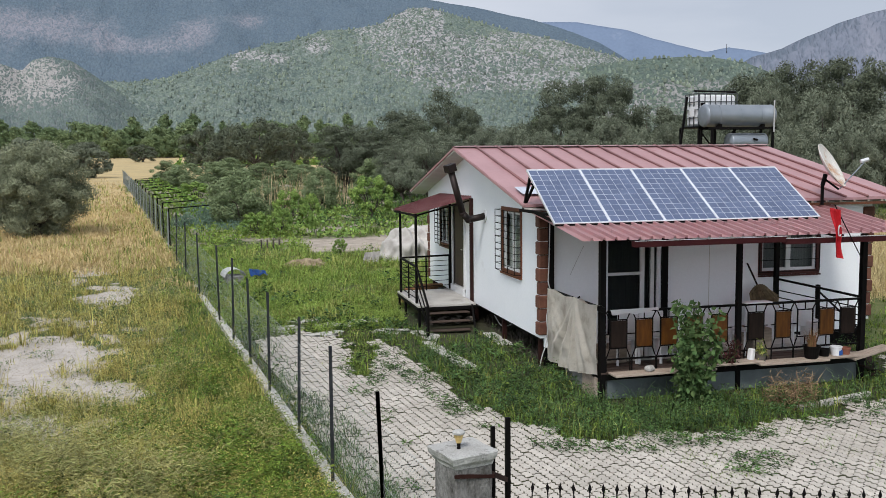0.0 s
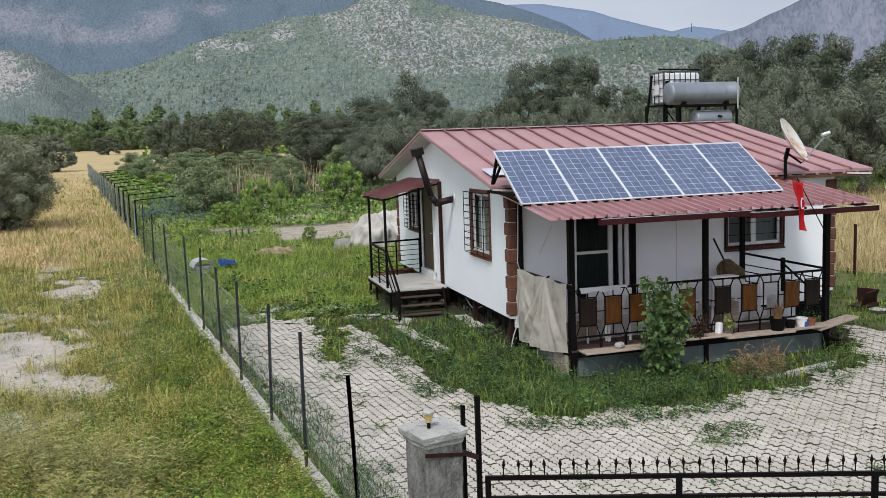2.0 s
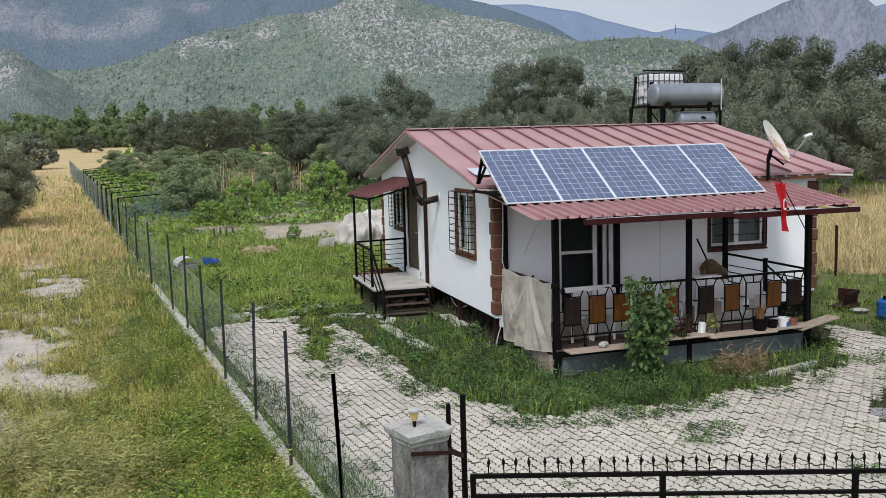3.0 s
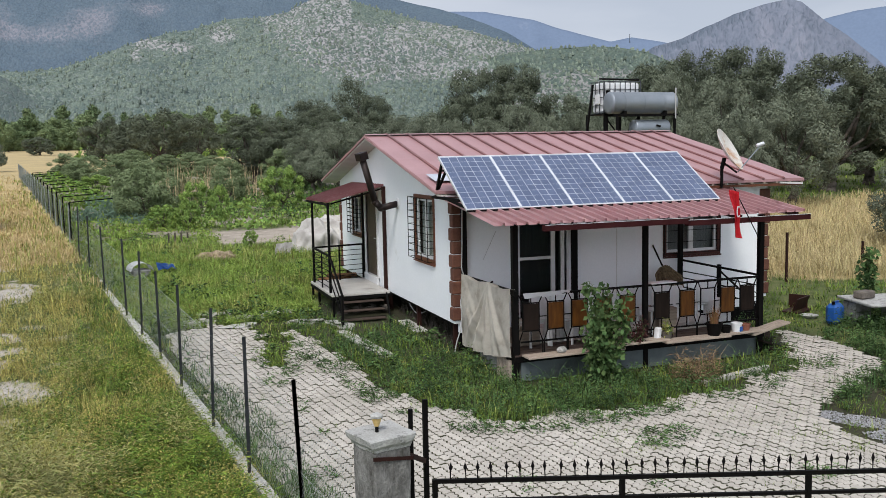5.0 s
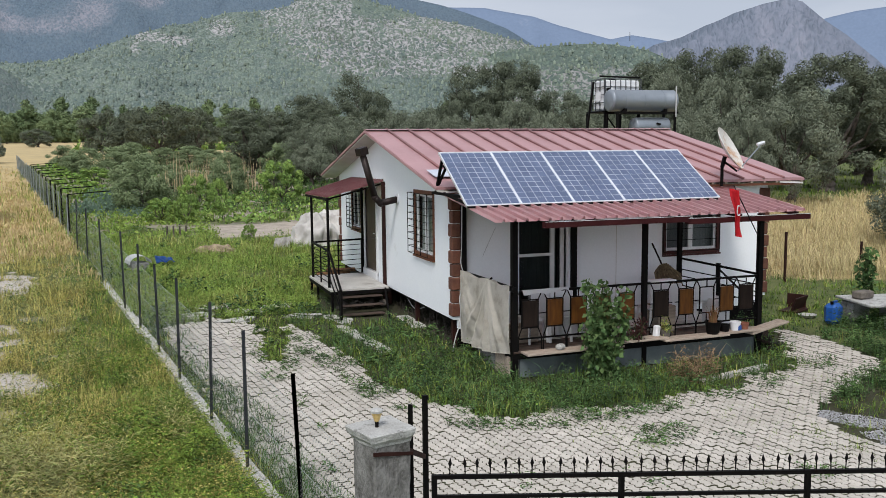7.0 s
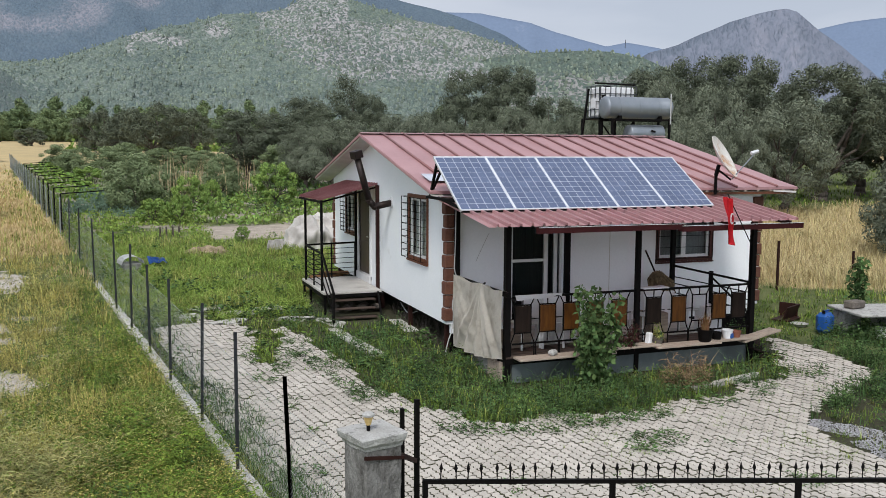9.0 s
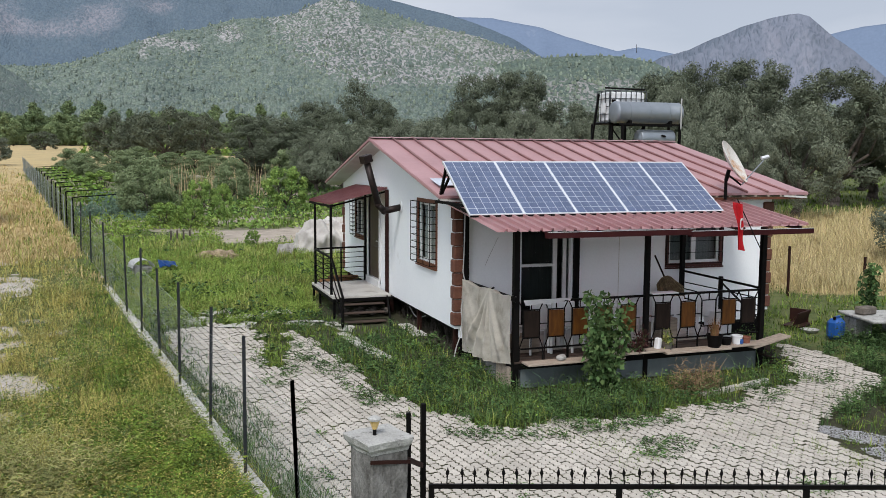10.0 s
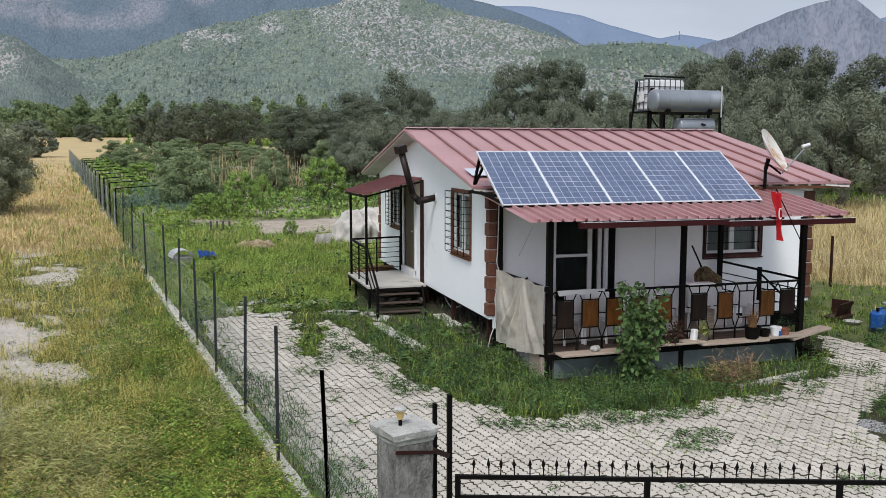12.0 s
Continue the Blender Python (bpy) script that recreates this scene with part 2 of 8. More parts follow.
def rod(bm, a, b, r0, r1=None, n=8):
    """A round rod from a to b."""
    a, b = Vector(a), Vector(b)
    along = b - a
    q = along.to_track_quat("Z", "Y").to_matrix().to_4x4()
    r = bmesh.ops.create_cone(bm, cap_ends=True, segments=n, radius1=r0, radius2=r0 if r1 is None else r1, depth=along.length)
    bmesh.ops.transform(bm, matrix=Matrix.Translation((a + b) / 2) @ q, verts=r["verts"])
    return bm


def a_bar(a, b, w=0.04, d=None):
    return bar(bmesh.new(), a, b, w, d)


def a_rod(a, b, r0, r1=None, n=8):
    return rod(bmesh.new(), a, b, r0, r1, n)


def lathe(profile, n=16):
    """A turned body from (radius, height) pairs."""
    bm = bmesh.new()
    rings = []
    for r, z in profile:
        rings.append([bm.verts.new((max(r, 0.0005) * math.cos(2 * math.pi * i / n), max(r, 0.0005) * math.sin(2 * math.pi * i / n), z)) for i in range(n)])
    for lo, hi in zip(rings, rings[1:]):
        for i in range(n):
            bm.faces.new((lo[i], lo[(i + 1) % n], hi[(i + 1) % n], hi[i]))
    bm.faces.new(rings[0][::-1])
    bm.faces.new(rings[-1])
    return bm


# ---- the ground: gently rising to the far fields, then flat under the hills ----
def ground_z(x, y):
    x, y = np.asarray(x, float), np.asarray(y, float)
    return 0.025 * np.clip(y, -60, 260) + 0.03 * np.sin(x * 0.5 + 1) * np.sin(y * 0.37) * np.clip((y - 14) / 10, 0, 1)


def fence_x(y):
    return -4.75 - 0.132 * y


def fbm(x, y, s, seed=0.0, octaves=4):
    """Cheap smooth noise on arrays, about -1 to 1."""
    v, a, tot = 0.0, 1.0, 0.0
    for k in range(octaves):
        f = 2.03 ** k / s
        c, d = math.cos(1.3 * k + seed), math.sin(1.3 * k + seed)
        u, w = (x * c - y * d) * f + seed * 17.3, (x * d + y * c) * f - seed * 9.1
        v = v + a * (np.sin(u * 2.1 + 1.7 * np.sin(w * 1.3 + k)) * np.cos(w * 1.9 + 1.3 * np.sin(u * 1.1 + 2 * k)))
        tot += a
        a *= 0.55
    return v / tot * 1.4


def polar_sheet(az0, az1, n_az, radii, height):
    az = np.radians(np.linspace(az0, az1, n_az))
    r = np.asarray(radii, float)
    A, R = np.meshgrid(az, r)
    X, Y = R * np.sin(A) + CX, R * np.cos(A) + CY
    Z = height(X, Y, A, R)
    v = np.stack([X, Y, Z], -1).reshape(-1, 3)
    i = np.arange((len(r) - 1) * n_az).reshape(len(r) - 1, n_az)[:, :-1].ravel()
    return v, np.stack([i, i + 1, i + 1 + n_az, i + n_az], 1)


CX, CY = -5.5, -12.2      # the middle of the radial sheets


def ground_material():
    """Soil, dry grass, green turf, cracked clay and gravel, each where it lies in the plan."""
    m = bpy.data.materials.new("ground_soil_and_turf")
    m.use_nodes = True
    n, l = m.node_tree.nodes, m.node_tree.links
    b = n["Principled BSDF"]
    b.inputs["Roughness"].default_value = 0.95
    b.inputs["Specular IOR Level"].default_value = 0.2
    geo = n.new("ShaderNodeNewGeometry")
    att = n.new("ShaderNodeVertexColor")
    att.layer_name = "cover"
    big, mid, fine = (n.new("ShaderNodeTexNoise") for _ in range(3))
    for t, s in ((big, 0.25), (mid, 2.5), (fine, 40.0)):
        t.inputs["Scale"].default_value, t.inputs["Detail"].default_value = s, 6.0
        l.new(geo.outputs["Position"], t.inputs["Vector"])
    sep = n.new("ShaderNodeSeparateColor")
    l.new(att.outputs["Color"], sep.inputs["Color"])

    def mixed(a, c, fac):
        x = n.new("ShaderNodeMix")
        x.data_type = "RGBA"
        for slot, v in (("A", a), ("B", c)):
            if isinstance(v, tuple):
                x.inputs[slot].default_value = (*v, 1)
            else:
                l.new(v, x.inputs[slot])
        if isinstance(fac, float):
            x.inputs["Factor"].default_value = fac
        else:
            l.new(fac, x.inputs["Factor"])
        return x.outputs["Result"]

    def ramped(src, lo, hi):
        r = n.new("ShaderNodeMapRange")
        r.inputs["From Min"].default_value, r.inputs["From Max"].default_value = lo, hi
        l.new(src, r.inputs["Value"])
        return r.outputs["Result"]

    def added(a, c, gain):
        x = n.new("ShaderNodeMath")
        x.operation = "MULTIPLY_ADD"
        x.inputs[1].default_value = gain
        l.new(c, x.inputs[0])
        l.new(a, x.inputs[2])
        return x.outputs["Value"]

    turf = mixed((0.065, 0.09, 0.028), (0.12, 0.13, 0.05), ramped(mid.outputs["Fac"], 0.35, 0.65))
    straw = mixed((0.47, 0.36, 0.185), (0.39, 0.31, 0.165), ramped(big.outputs["Fac"], 0.4, 0.6))
    clay = mixed((0.47, 0.425, 0.38), (0.38, 0.345, 0.305), ramped(mid.outputs["Fac"], 0.35, 0.65))
    soil = mixed((0.40, 0.345, 0.285), (0.29, 0.25, 0.205), ramped(mid.outputs["Fac"], 0.35, 0.65))
    crack = n.new("ShaderNodeTexVoronoi")
    crack.feature = "DISTANCE_TO_EDGE"
    crack.inputs["Scale"].default_value = 5.0
    l.new(geo.outputs["Position"], crack.inputs["Vector"])
    clay = mixed((0.27, 0.24, 0.205), clay, ramped(crack.outputs["Distance"], 0.0, 0.035))
    jit = added(sep.outputs["Red"], mid.outputs["Fac"], 0.6)
    c = mixed(turf, straw, ramped(jit, 0.65, 0.95))
    c = mixed(c, soil, ramped(added(sep.outputs["Blue"], mid.outputs["Fac"], 0.6), 0.65, 0.95))
    c = mixed(c, (0.042, 0.038, 0.026), att.outputs["Alpha"])
    c = mixed(c, clay, ramped(added(sep.outputs["Green"], mid.outputs["Fac"], 0.6), 0.70, 0.90))
    hsv = n.new("ShaderNodeHueSaturation")
    l.new(c, hsv.inputs["Color"])
    v = n.new("ShaderNodeMapRange")
    v.inputs["To Min"].default_value, v.inputs["To Max"].default_value = 0.6, 1.4
    l.new(fine.outputs["Fac"], v.inputs["Value"])
    l.new(v.outputs["Result"], hsv.inputs["Value"])
    l.new(hsv.outputs["Color"], b.inputs["Base Color"])
    bp = n.new("ShaderNodeBump")
    bp.inputs["Distance"].default_value = 0.02
    l.new(fine.outputs["Fac"], bp.inputs["Height"])
    l.new(bp.outputs["Normal"], b.inputs["Normal"])
    return m


def bare(x, y):
    """How bare the cracked clay in the outer field is (0 to 1)."""
    d = np.hypot((x + 8.85) / 1.9, (y - 4.9 + 0.8 * (x + 8.85)) / 4.6)
    d2 = np.hypot((x + 8.6) / 1.1, (y - 11.8) / 3.0) + 0.25
    d3 = np.hypot((x + 9.6) / 0.8, (y - 17.0) / 3.5) + 0.35
    e = fbm(x, y, 1.5, 3.0) * 0.6 + fbm(x, y, 0.55, 8.0) * 0.5
    return np.clip(1.9 - 1.75 * np.minimum(np.minimum(d, d2), d3) - e * 1.5, 0, 1)


def straw_at(x, y):
    """How dry the grass is: the outer field turns to straw further out, and so do the far fields."""
    out = x < fence_x(y)
    near = np.clip((y - 14 + 4 * fbm(x, y, 6, 1.0)) / 8, 0, 1)
    right = np.clip((y + 0.6 * (x - 9) - 6.0 + 1.0 * fbm(x, y, 4, 2.0)) / 2.5, 0, 1) * (x > 7.2) * np.clip((25 - y + (x - 20) * 0.2) / 3, 0, 1)
    far = np.clip((y - 88) / 8, 0, 1)
    return np.clip(np.where(out, near, 0) + right + far, 0, 1)


def soil_at(x, y):
    """Tilled earth of the vegetable garden."""
    yard = (x > fence_x(y)) & (x < 7) & (y < 7.5) & (y > -9)
    plot = (x > fence_x(y) + 1.2) & (y > 19.5) & (y < 85) & (x < 20)
    strip = np.exp(-(((y - 22.5 - 0.25 * x) / 1.8) ** 2)) * (x > -2.5) * (x < 7)
    return np.clip(plot * (0.42 + 0.35 * fbm(x, y, 3, 5.0)) + strip * 0.9 + yard * 0.3, 0, 1)


def drive_at(x, y):
    """Dark earth that the paving is bedded in."""
    return ((x > fence_x(y) + 0.1) & (x < 6.5) & (y < 7.8) & (y > -8)) * 0.85


radii = np.r_[np.arange(0.02, 30, 0.32), np.arange(30, 70, 0.9), np.arange(70, 240, 3.0), np.geomspace(242, 4700, 24)]
gv, gf = polar_sheet(-75, 100, 360, radii, lambda X, Y, A, R: ground_z(X, Y))
gv2, gf2 = polar_sheet(100, 285, 60, np.r_[np.linspace(0.02, 30, 30), np.geomspace(31, 4700, 30)], lambda X, Y, A, R: ground_z(X, Y))
ground = arrays("ground", np.concatenate([gv, gv2]), np.concatenate([gf, gf2 + len(gv)]), ground_material(), smooth=True)
tagged(ground, "rough ground with turf, dry grass and bare clay", "ground", kind="structure")
cover = ground.data.color_attributes.new("cover", "FLOAT_COLOR", "POINT")
gx, gy = np.concatenate([gv, gv2])[:, 0], np.concatenate([gv, gv2])[:, 1]
cover.data.foreach_set("color", np.stack([straw_at(gx, gy), bare(gx, gy) * (gx < fence_x(gy)), soil_at(gx, gy), drive_at(gx, gy)], 1).astype(np.float32).ravel())


# ---- hills and mountains ----
def hill_material(name, crown, crown2, earth, rock, cell, stretch=(1, 1, 1), relief=0.35, soft=0.12, speckle=0.18, ragged=3.2):
    """A far slope: shrubs and trees in cells of the given size over earth and bare rock, as the slope's zones say how rocky and how wooded it is."""
    m = bpy.data.materials.new(name)
    m.use_nodes = True
    n, l = m.node_tree.nodes, m.node_tree.links
    b = n["Principled BSDF"]
    b.inputs["Roughness"].default_value, b.inputs["Specular IOR Level"].default_value = 1.0, 0.0
    at, zo, sc, zs = (n.new(k) for k in ("ShaderNodeAttribute", "ShaderNodeAttribute", "ShaderNodeVectorMath", "ShaderNodeSeparateColor"))
    at.attribute_name, zo.attribute_name = "flank", "zones"
    sc.operation = "MULTIPLY"
    sc.inputs[1].default_value = stretch
    l.new(at.outputs["Vector"], sc.inputs[0])
    l.new(zo.outputs["Color"], zs.inputs["Color"])

    def grain(size, detail=5.0, rough=0.6):
        t = n.new("ShaderNodeTexNoise")
        t.noise_dimensions = "2D"
        t.inputs["Scale"].default_value, t.inputs["Detail"].default_value, t.inputs["Roughness"].default_value = 1.0 / size, detail, rough
        l.new(sc.outputs["Vector"], t.inputs["Vector"])
        return t.outputs["Fac"]

    def blend(a, c, fac):
        x = n.new("ShaderNodeMix")
        x.data_type = "RGBA"
        for slot, v in (("A", a), ("B", c)):
            if isinstance(v, tuple):
                x.inputs[slot].default_value = (*v, 1)
            else:
                l.new(v, x.inputs[slot])
        l.new(fac, x.inputs["Factor"])
        return x.outputs["Result"]

    def ranged(src, lo, hi, to0=0.0, to1=1.0):
        r = n.new("ShaderNodeMapRange")
        for slot, v in (("From Min", lo), ("From Max", hi), ("To Min", to0), ("To Max", to1)):
            if isinstance(v, float):
                r.inputs[slot].default_value = v
            else:
                l.new(v, r.inputs[slot])
        l.new(src, r.inputs["Value"])
        return r.outputs["Result"]

    def calc(op, a, c):
        x = n.new("ShaderNodeMath")
        x.operation = op
        for k, v in enumerate((a, c)):
            if isinstance(v, float):
                x.inputs[k].default_value = v
            else:
                l.new(v, x.inputs[k])
        return x.outputs["Value"]

    broad, mid, fine = grain(cell * 16.0), grain(cell * 4.0), grain(cell * 0.7, 3.0)
    rocky = ranged(calc("ADD", zs.outputs["Red"], calc("MULTIPLY", broad, 0.6)), 0.58, 0.86)
    ground_c = blend(earth, rock, rocky)
    vo, wob, off, put = (n.new(k) for k in ("ShaderNodeTexVoronoi", "ShaderNodeTexNoise", "ShaderNodeVectorMath", "ShaderNodeVectorMath"))
    vo.voronoi_dimensions, wob.noise_dimensions = "2D", "2D"
    vo.inputs["Scale"].default_value = 1.0 / cell
    wob.inputs["Scale"].default_value, wob.inputs["Detail"].default_value = 0.5 / cell, 4.0
    l.new(sc.outputs["Vector"], wob.inputs["Vector"])
    off.operation, put.operation = "MULTIPLY_ADD", "ADD"
    off.inputs[1].default_value, off.inputs[2].default_value = (cell * ragged,) * 3, (-cell * ragged / 2,) * 3
    l.new(wob.outputs["Color"], off.inputs[0])
    l.new(off.outputs["Vector"], put.inputs[0])
    l.new(sc.outputs["Vector"], put.inputs[1])
    l.new(put.outputs["Vector"], vo.inputs["Vector"])
    vs = n.new("ShaderNodeSeparateColor")
    l.new(vo.outputs["Color"], vs.inputs["Color"])
    cov = calc("ADD", zs.outputs["Green"], calc("MULTIPLY", calc("SUBTRACT", mid, 0.5), 1.1))
    size = calc("MULTIPLY", ranged(cov, 0.0, 1.0, 0.10, 0.78), ranged(vs.outputs["Green"], 0.0, 1.0, 0.7, 1.25))
    mask = ranged(vo.outputs["Distance"], calc("ADD", size, -soft), calc("ADD", size, soft), 1.0, 0.0)
    shrub = blend(crown, crown2, ranged(calc("ADD", vs.outputs["Red"], calc("MULTIPLY", broad, 1.4)), 0.5, 1.9))
    c = blend(ground_c, shrub, mask)
    hsv = n.new("ShaderNodeHueSaturation")
    l.new(c, hsv.inputs["Color"])
    l.new(ranged(fine, 0.3, 0.7, 1.0 - speckle, 1.0 + speckle), hsv.inputs["Value"])
    l.new(hsv.outputs["Color"], b.inputs["Base Color"])
    bp = n.new("ShaderNodeBump")
    bp.inputs["Distance"].default_value = cell * relief
    l.new(calc("ADD", calc("MULTIPLY", mask, ranged(vo.outputs["Distance"], 0.0, 0.8, 1.0, 0.2)), calc("MULTIPLY", mid, 1.5)), bp.inputs["Height"])
    l.new(bp.outputs["Normal"], b.inputs["Normal"])
    return m


def skyline(profile, az):
    """A smooth curve through (azimuth, elevation) pairs in degrees."""
    a, e = np.array(profile).T
    return np.interp(az, a, e)


def lumps(X, Y, size, seed):
    """Fractal relief at the given size in metres, for every point of a sheet."""
    flat = [noise.fractal((x / size, y / size, seed * 7.7), 0.85, 2.1, 6) for x, y in zip(X.ravel(), Y.ravel())]
    return np.array(flat).reshape(X.shape) * 2.2


def hill(name, label, profile, r0, r1, mat, rough, seed, zones, n_az=260, n_r=70):
    """One hill: its foot at r0, its crest at r1, with gullies and spurs. zones: how rocky and how wooded it is, by azimuth and height in degrees."""
    a0, a1 = profile[0][0], profile[-1][0]

    def height(X, Y, A, R):
        az = np.degrees(A)
        top = 3.6 + np.tan(np.radians(skyline(profile, az))) * r1
        u = np.clip((R - r0) / (r1 - r0), 0, 1.6)
        wob = az + 2.2 * np.sin(u * 3.1 + seed) + 0.8 * np.sin(u * 9.0 + az)
        spur = 0.05 * np.sin(wob * 0.6 + seed)
        rise = np.where(u <= 1, (u + spur * u * (1 - u) * 2) ** 1.25 * np.sign(u), 1 - (u - 1) * 0.8)
        rise = np.nan_to_num(rise)
        edge = np.clip(np.minimum(az - a0, a1 - az) / 2.5, 0, 1)
        z = (top - 5) * rise * (0.25 + 0.75 * edge) + rough * lumps(X, Y, rough * 16.0, seed) * np.clip(u * 3, 0, 1) * np.clip(abs(1 - u) * 6, 0.12, 1)
        return z + 4 - 12 * (u <= 0)

    v, f = polar_sheet(a0, a1, n_az, np.linspace(r0, r0 + (r1 - r0) * 1.3, n_r), height)
    ob = tagged(arrays(name, v, f, mat, smooth=True), label, "mountain", kind="structure")
    az, span = np.arctan2(v[:, 0] - CX, v[:, 1] - CY), np.hypot(v[:, 0] - CX, v[:, 1] - CY)
    flank = ob.data.attributes.new("flank", "FLOAT_VECTOR", "POINT")
    flank.data.foreach_set("vector", np.stack([az * (r0 + r1) / 2, v[:, 2] + 0.10 * span, 0 * az], 1).astype(np.float32).ravel())
    rock, wood = zones(np.degrees(az), np.degrees(np.arctan2(v[:, 2] - 3.6, span)))
    zone = ob.data.color_attributes.new("zones", "FLOAT_COLOR", "POINT")
    zone.data.foreach_set("color", np.stack([rock + 0 * az, wood + 0 * az, 0 * az, 1 + 0 * az], 1).astype(np.float32).ravel())
    return ob, v


def spot(az, el, a, b, wa, wb):
    """A soft patch of a hillside round an azimuth and height, 1 in its middle."""
    return np.exp(-((az - a) / wa) ** 2 - ((el - b) / wb) ** 2)


# Nearer hillside colours are lifted and blued to carry the haze of distance.
M_HILL = hill_material("hazed_scrub_hillside", (0.088, 0.118, 0.112), (0.172, 0.208, 0.168), (0.165, 0.194, 0.176), (0.292, 0.288, 0.285), 4.2, (1, 0.8, 1), speckle=0.24)
M_CLIFF = hill_material("hazed_rocky_foothill", (0.10, 0.13, 0.128), (0.145, 0.175, 0.155), (0.14, 0.158, 0.155), (0.30, 0.288, 0.275), 3.4, (1, 0.6, 1), 0.25)
M_GREENHILL = hill_material("hazed_pine_hillside", (0.080, 0.108, 0.098), (0.130, 0.163, 0.128), (0.110, 0.136, 0.122), (0.235, 0.235, 0.225), 5.0, (1, 0.8, 1))
# Air haze is mixed into the blue-grey base colours of these far mountains.
M_FARHILL = hill_material("haze_tinted_mountain", (0.090, 0.123, 0.158), (0.110, 0.145, 0.175), (0.106, 0.138, 0.168), (0.198, 0.202, 0.230), 10.0, (1, 0.7, 1), 0.22, 0.40, 0.14)
M_HAZEHILL = hill_material("haze_tinted_ridge", (0.146, 0.190, 0.268), (0.152, 0.197, 0.276), (0.150, 0.194, 0.272), (0.24, 0.275, 0.345), 22.0, relief=0.02, soft=0.4, speckle=0.04)
M_ROCKHILL = hill_material("haze_tinted_peak", (0.112, 0.134, 0.168), (0.122, 0.145, 0.178), (0.163, 0.180, 0.222), (0.196, 0.207, 0.248), 12.0, (1, 0.35, 1), 0.30, 0.40, 0.07)
SKY_A = [(-45, 9.0), (-30, 10.5), (-12.3, 11.4), (-2.9, 12.0), (7.4, 11.2), (10.9, 10.66), (13.8, 10.27), (16.7, 9.72), (19.6, 9.07), (21.4, 8.5), (23.9, 7.5), (28, 5), (32, 2)]
SKY_A2 = [(-40, 8.5), (-20, 8.0), (-14, 6.6), (-11.4, 5.77), (-10.8, 6.41), (-9.9, 6.66), (-8.7, 6.46), (-7.5, 5.66), (-6.9, 5.17), (-5.5, 4.2), (-3.9, 3.2), (-1, 1.8), (3, 1)]
SKY_B = [(-20, 3.6), (-14, 4.6), (-9, 5.0), (-6.6, 5.25), (-5.3, 5.25), (-3.4, 5.5), (-2.0, 5.98), (-0.3, 6.66), (1.2, 7.2), (2.8, 7.65), (4.2, 7.88), (6.4, 8.56), (8.5, 8.7), (10.0, 9.0), (10.9, 9.5), (11.8, 9.91), (12.9, 9.98), (14.6, 9.61), (16.7, 8.96), (18.2, 8.52), (20.0, 8.13), (21.8, 7.73), (23.9, 7.05), (25.6, 6.47), (28.8, 5.43), (33, 4.2), (40, 1.5), (46, 0)]
SKY_C = [(12, 6), (18.2, 8.76), (20.3, 8.88), (22.5, 8.82), (23.9, 8.53), (25.6, 8.26), (27.4, 7.61), (30.4, 6.73), (31.7, 6.91), (33.4, 6.59), (34.7, 6.3), (38, 5), (44, 3)]
SKY_D = [(16, 3), (21.8, 5.88), (23.9, 6.28), (26.3, 6.48), (28.7, 6.6), (30.8, 6.45), (32.7, 6.02), (34.4, 5.28), (36.9, 4.51), (44, 3), (56, 1)]
SKY_E = [(29, 4), (33.1, 6.32), (34.8, 6.75), (36.1, 7.36), (37.8, 8.02), (39.4, 8.42), (40.4, 8.60), (41.0, 8.62), (41.6, 8.45), (42.2, 7.92), (42.9, 7.30), (44.1, 6.38), (45.6, 5.0), (46.5, 4.15), (50, 3), (56, 1)]
SKY_F = [(36, 6.0), (41.3, 7.21), (42.6, 7.28), (44.4, 7.63), (46.4, 7.78), (52, 8.2), (62, 7), (80, 4)]


def far_zones(az, el):
    bands = spot(az, el, -9.5, 8.3, 4.0, 0.9) + spot(az, el, -5.5, 7.3, 3.5, 0.6) + spot(az, el, -1.2, 8.3, 1.8, 0.9) + spot(az, el, 1.8, 9.0, 1.2, 0.5) + 0.8 * spot(az, el, -15, 8.0, 4.0, 1.5)
    return 0.14 + 0.42 * bands + 0.12 * fbm(az, el * 3, 1.5, 3.0), 0.95 - 0.75 * bands


def scrub_zones(az, el):
    dome = np.clip((az - 7.5 - 0.9 * (7.5 - el)) / 3.0, 0, 1) * np.clip((el - 4.2 - 0.25 * (14 - az) * (az < 14)) / 0.8, 0, 1) * np.clip((8.6 + (az < 14) * 2 - el) / 0.5, 0, 1)
    crag = spot(az, el, 1.6, 7.0, 1.1, 0.45) + spot(az, el, 3.4, 6.7, 1.0, 0.35) + spot(az, el, 5.9, 7.6, 0.9, 0.6) + 0.8 * spot(az, el, 0.8, 6.2, 0.35, 0.5)
    return 0.12 + 0.62 * dome + 0.62 * crag, 0.84 - 0.30 * dome - 0.50 * crag + 0.15 * spot(az, el, 8, 4.4, 5, 0.9)


def cliff_zones(az, el):
    face = spot(az, el, -9.8, 5.2, 2.0, 1.3) + spot(az, el, -13.5, 5.0, 3.0, 1.5)
    return 0.15 + 0.55 * face, 0.9 - 0.48 * face


def pine_zones(az, el):
    foot = np.clip((5.6 - el) / 0.9, 0, 1)
    return 0.12 + 0.5 * foot, 0.88 - 0.32 * foot


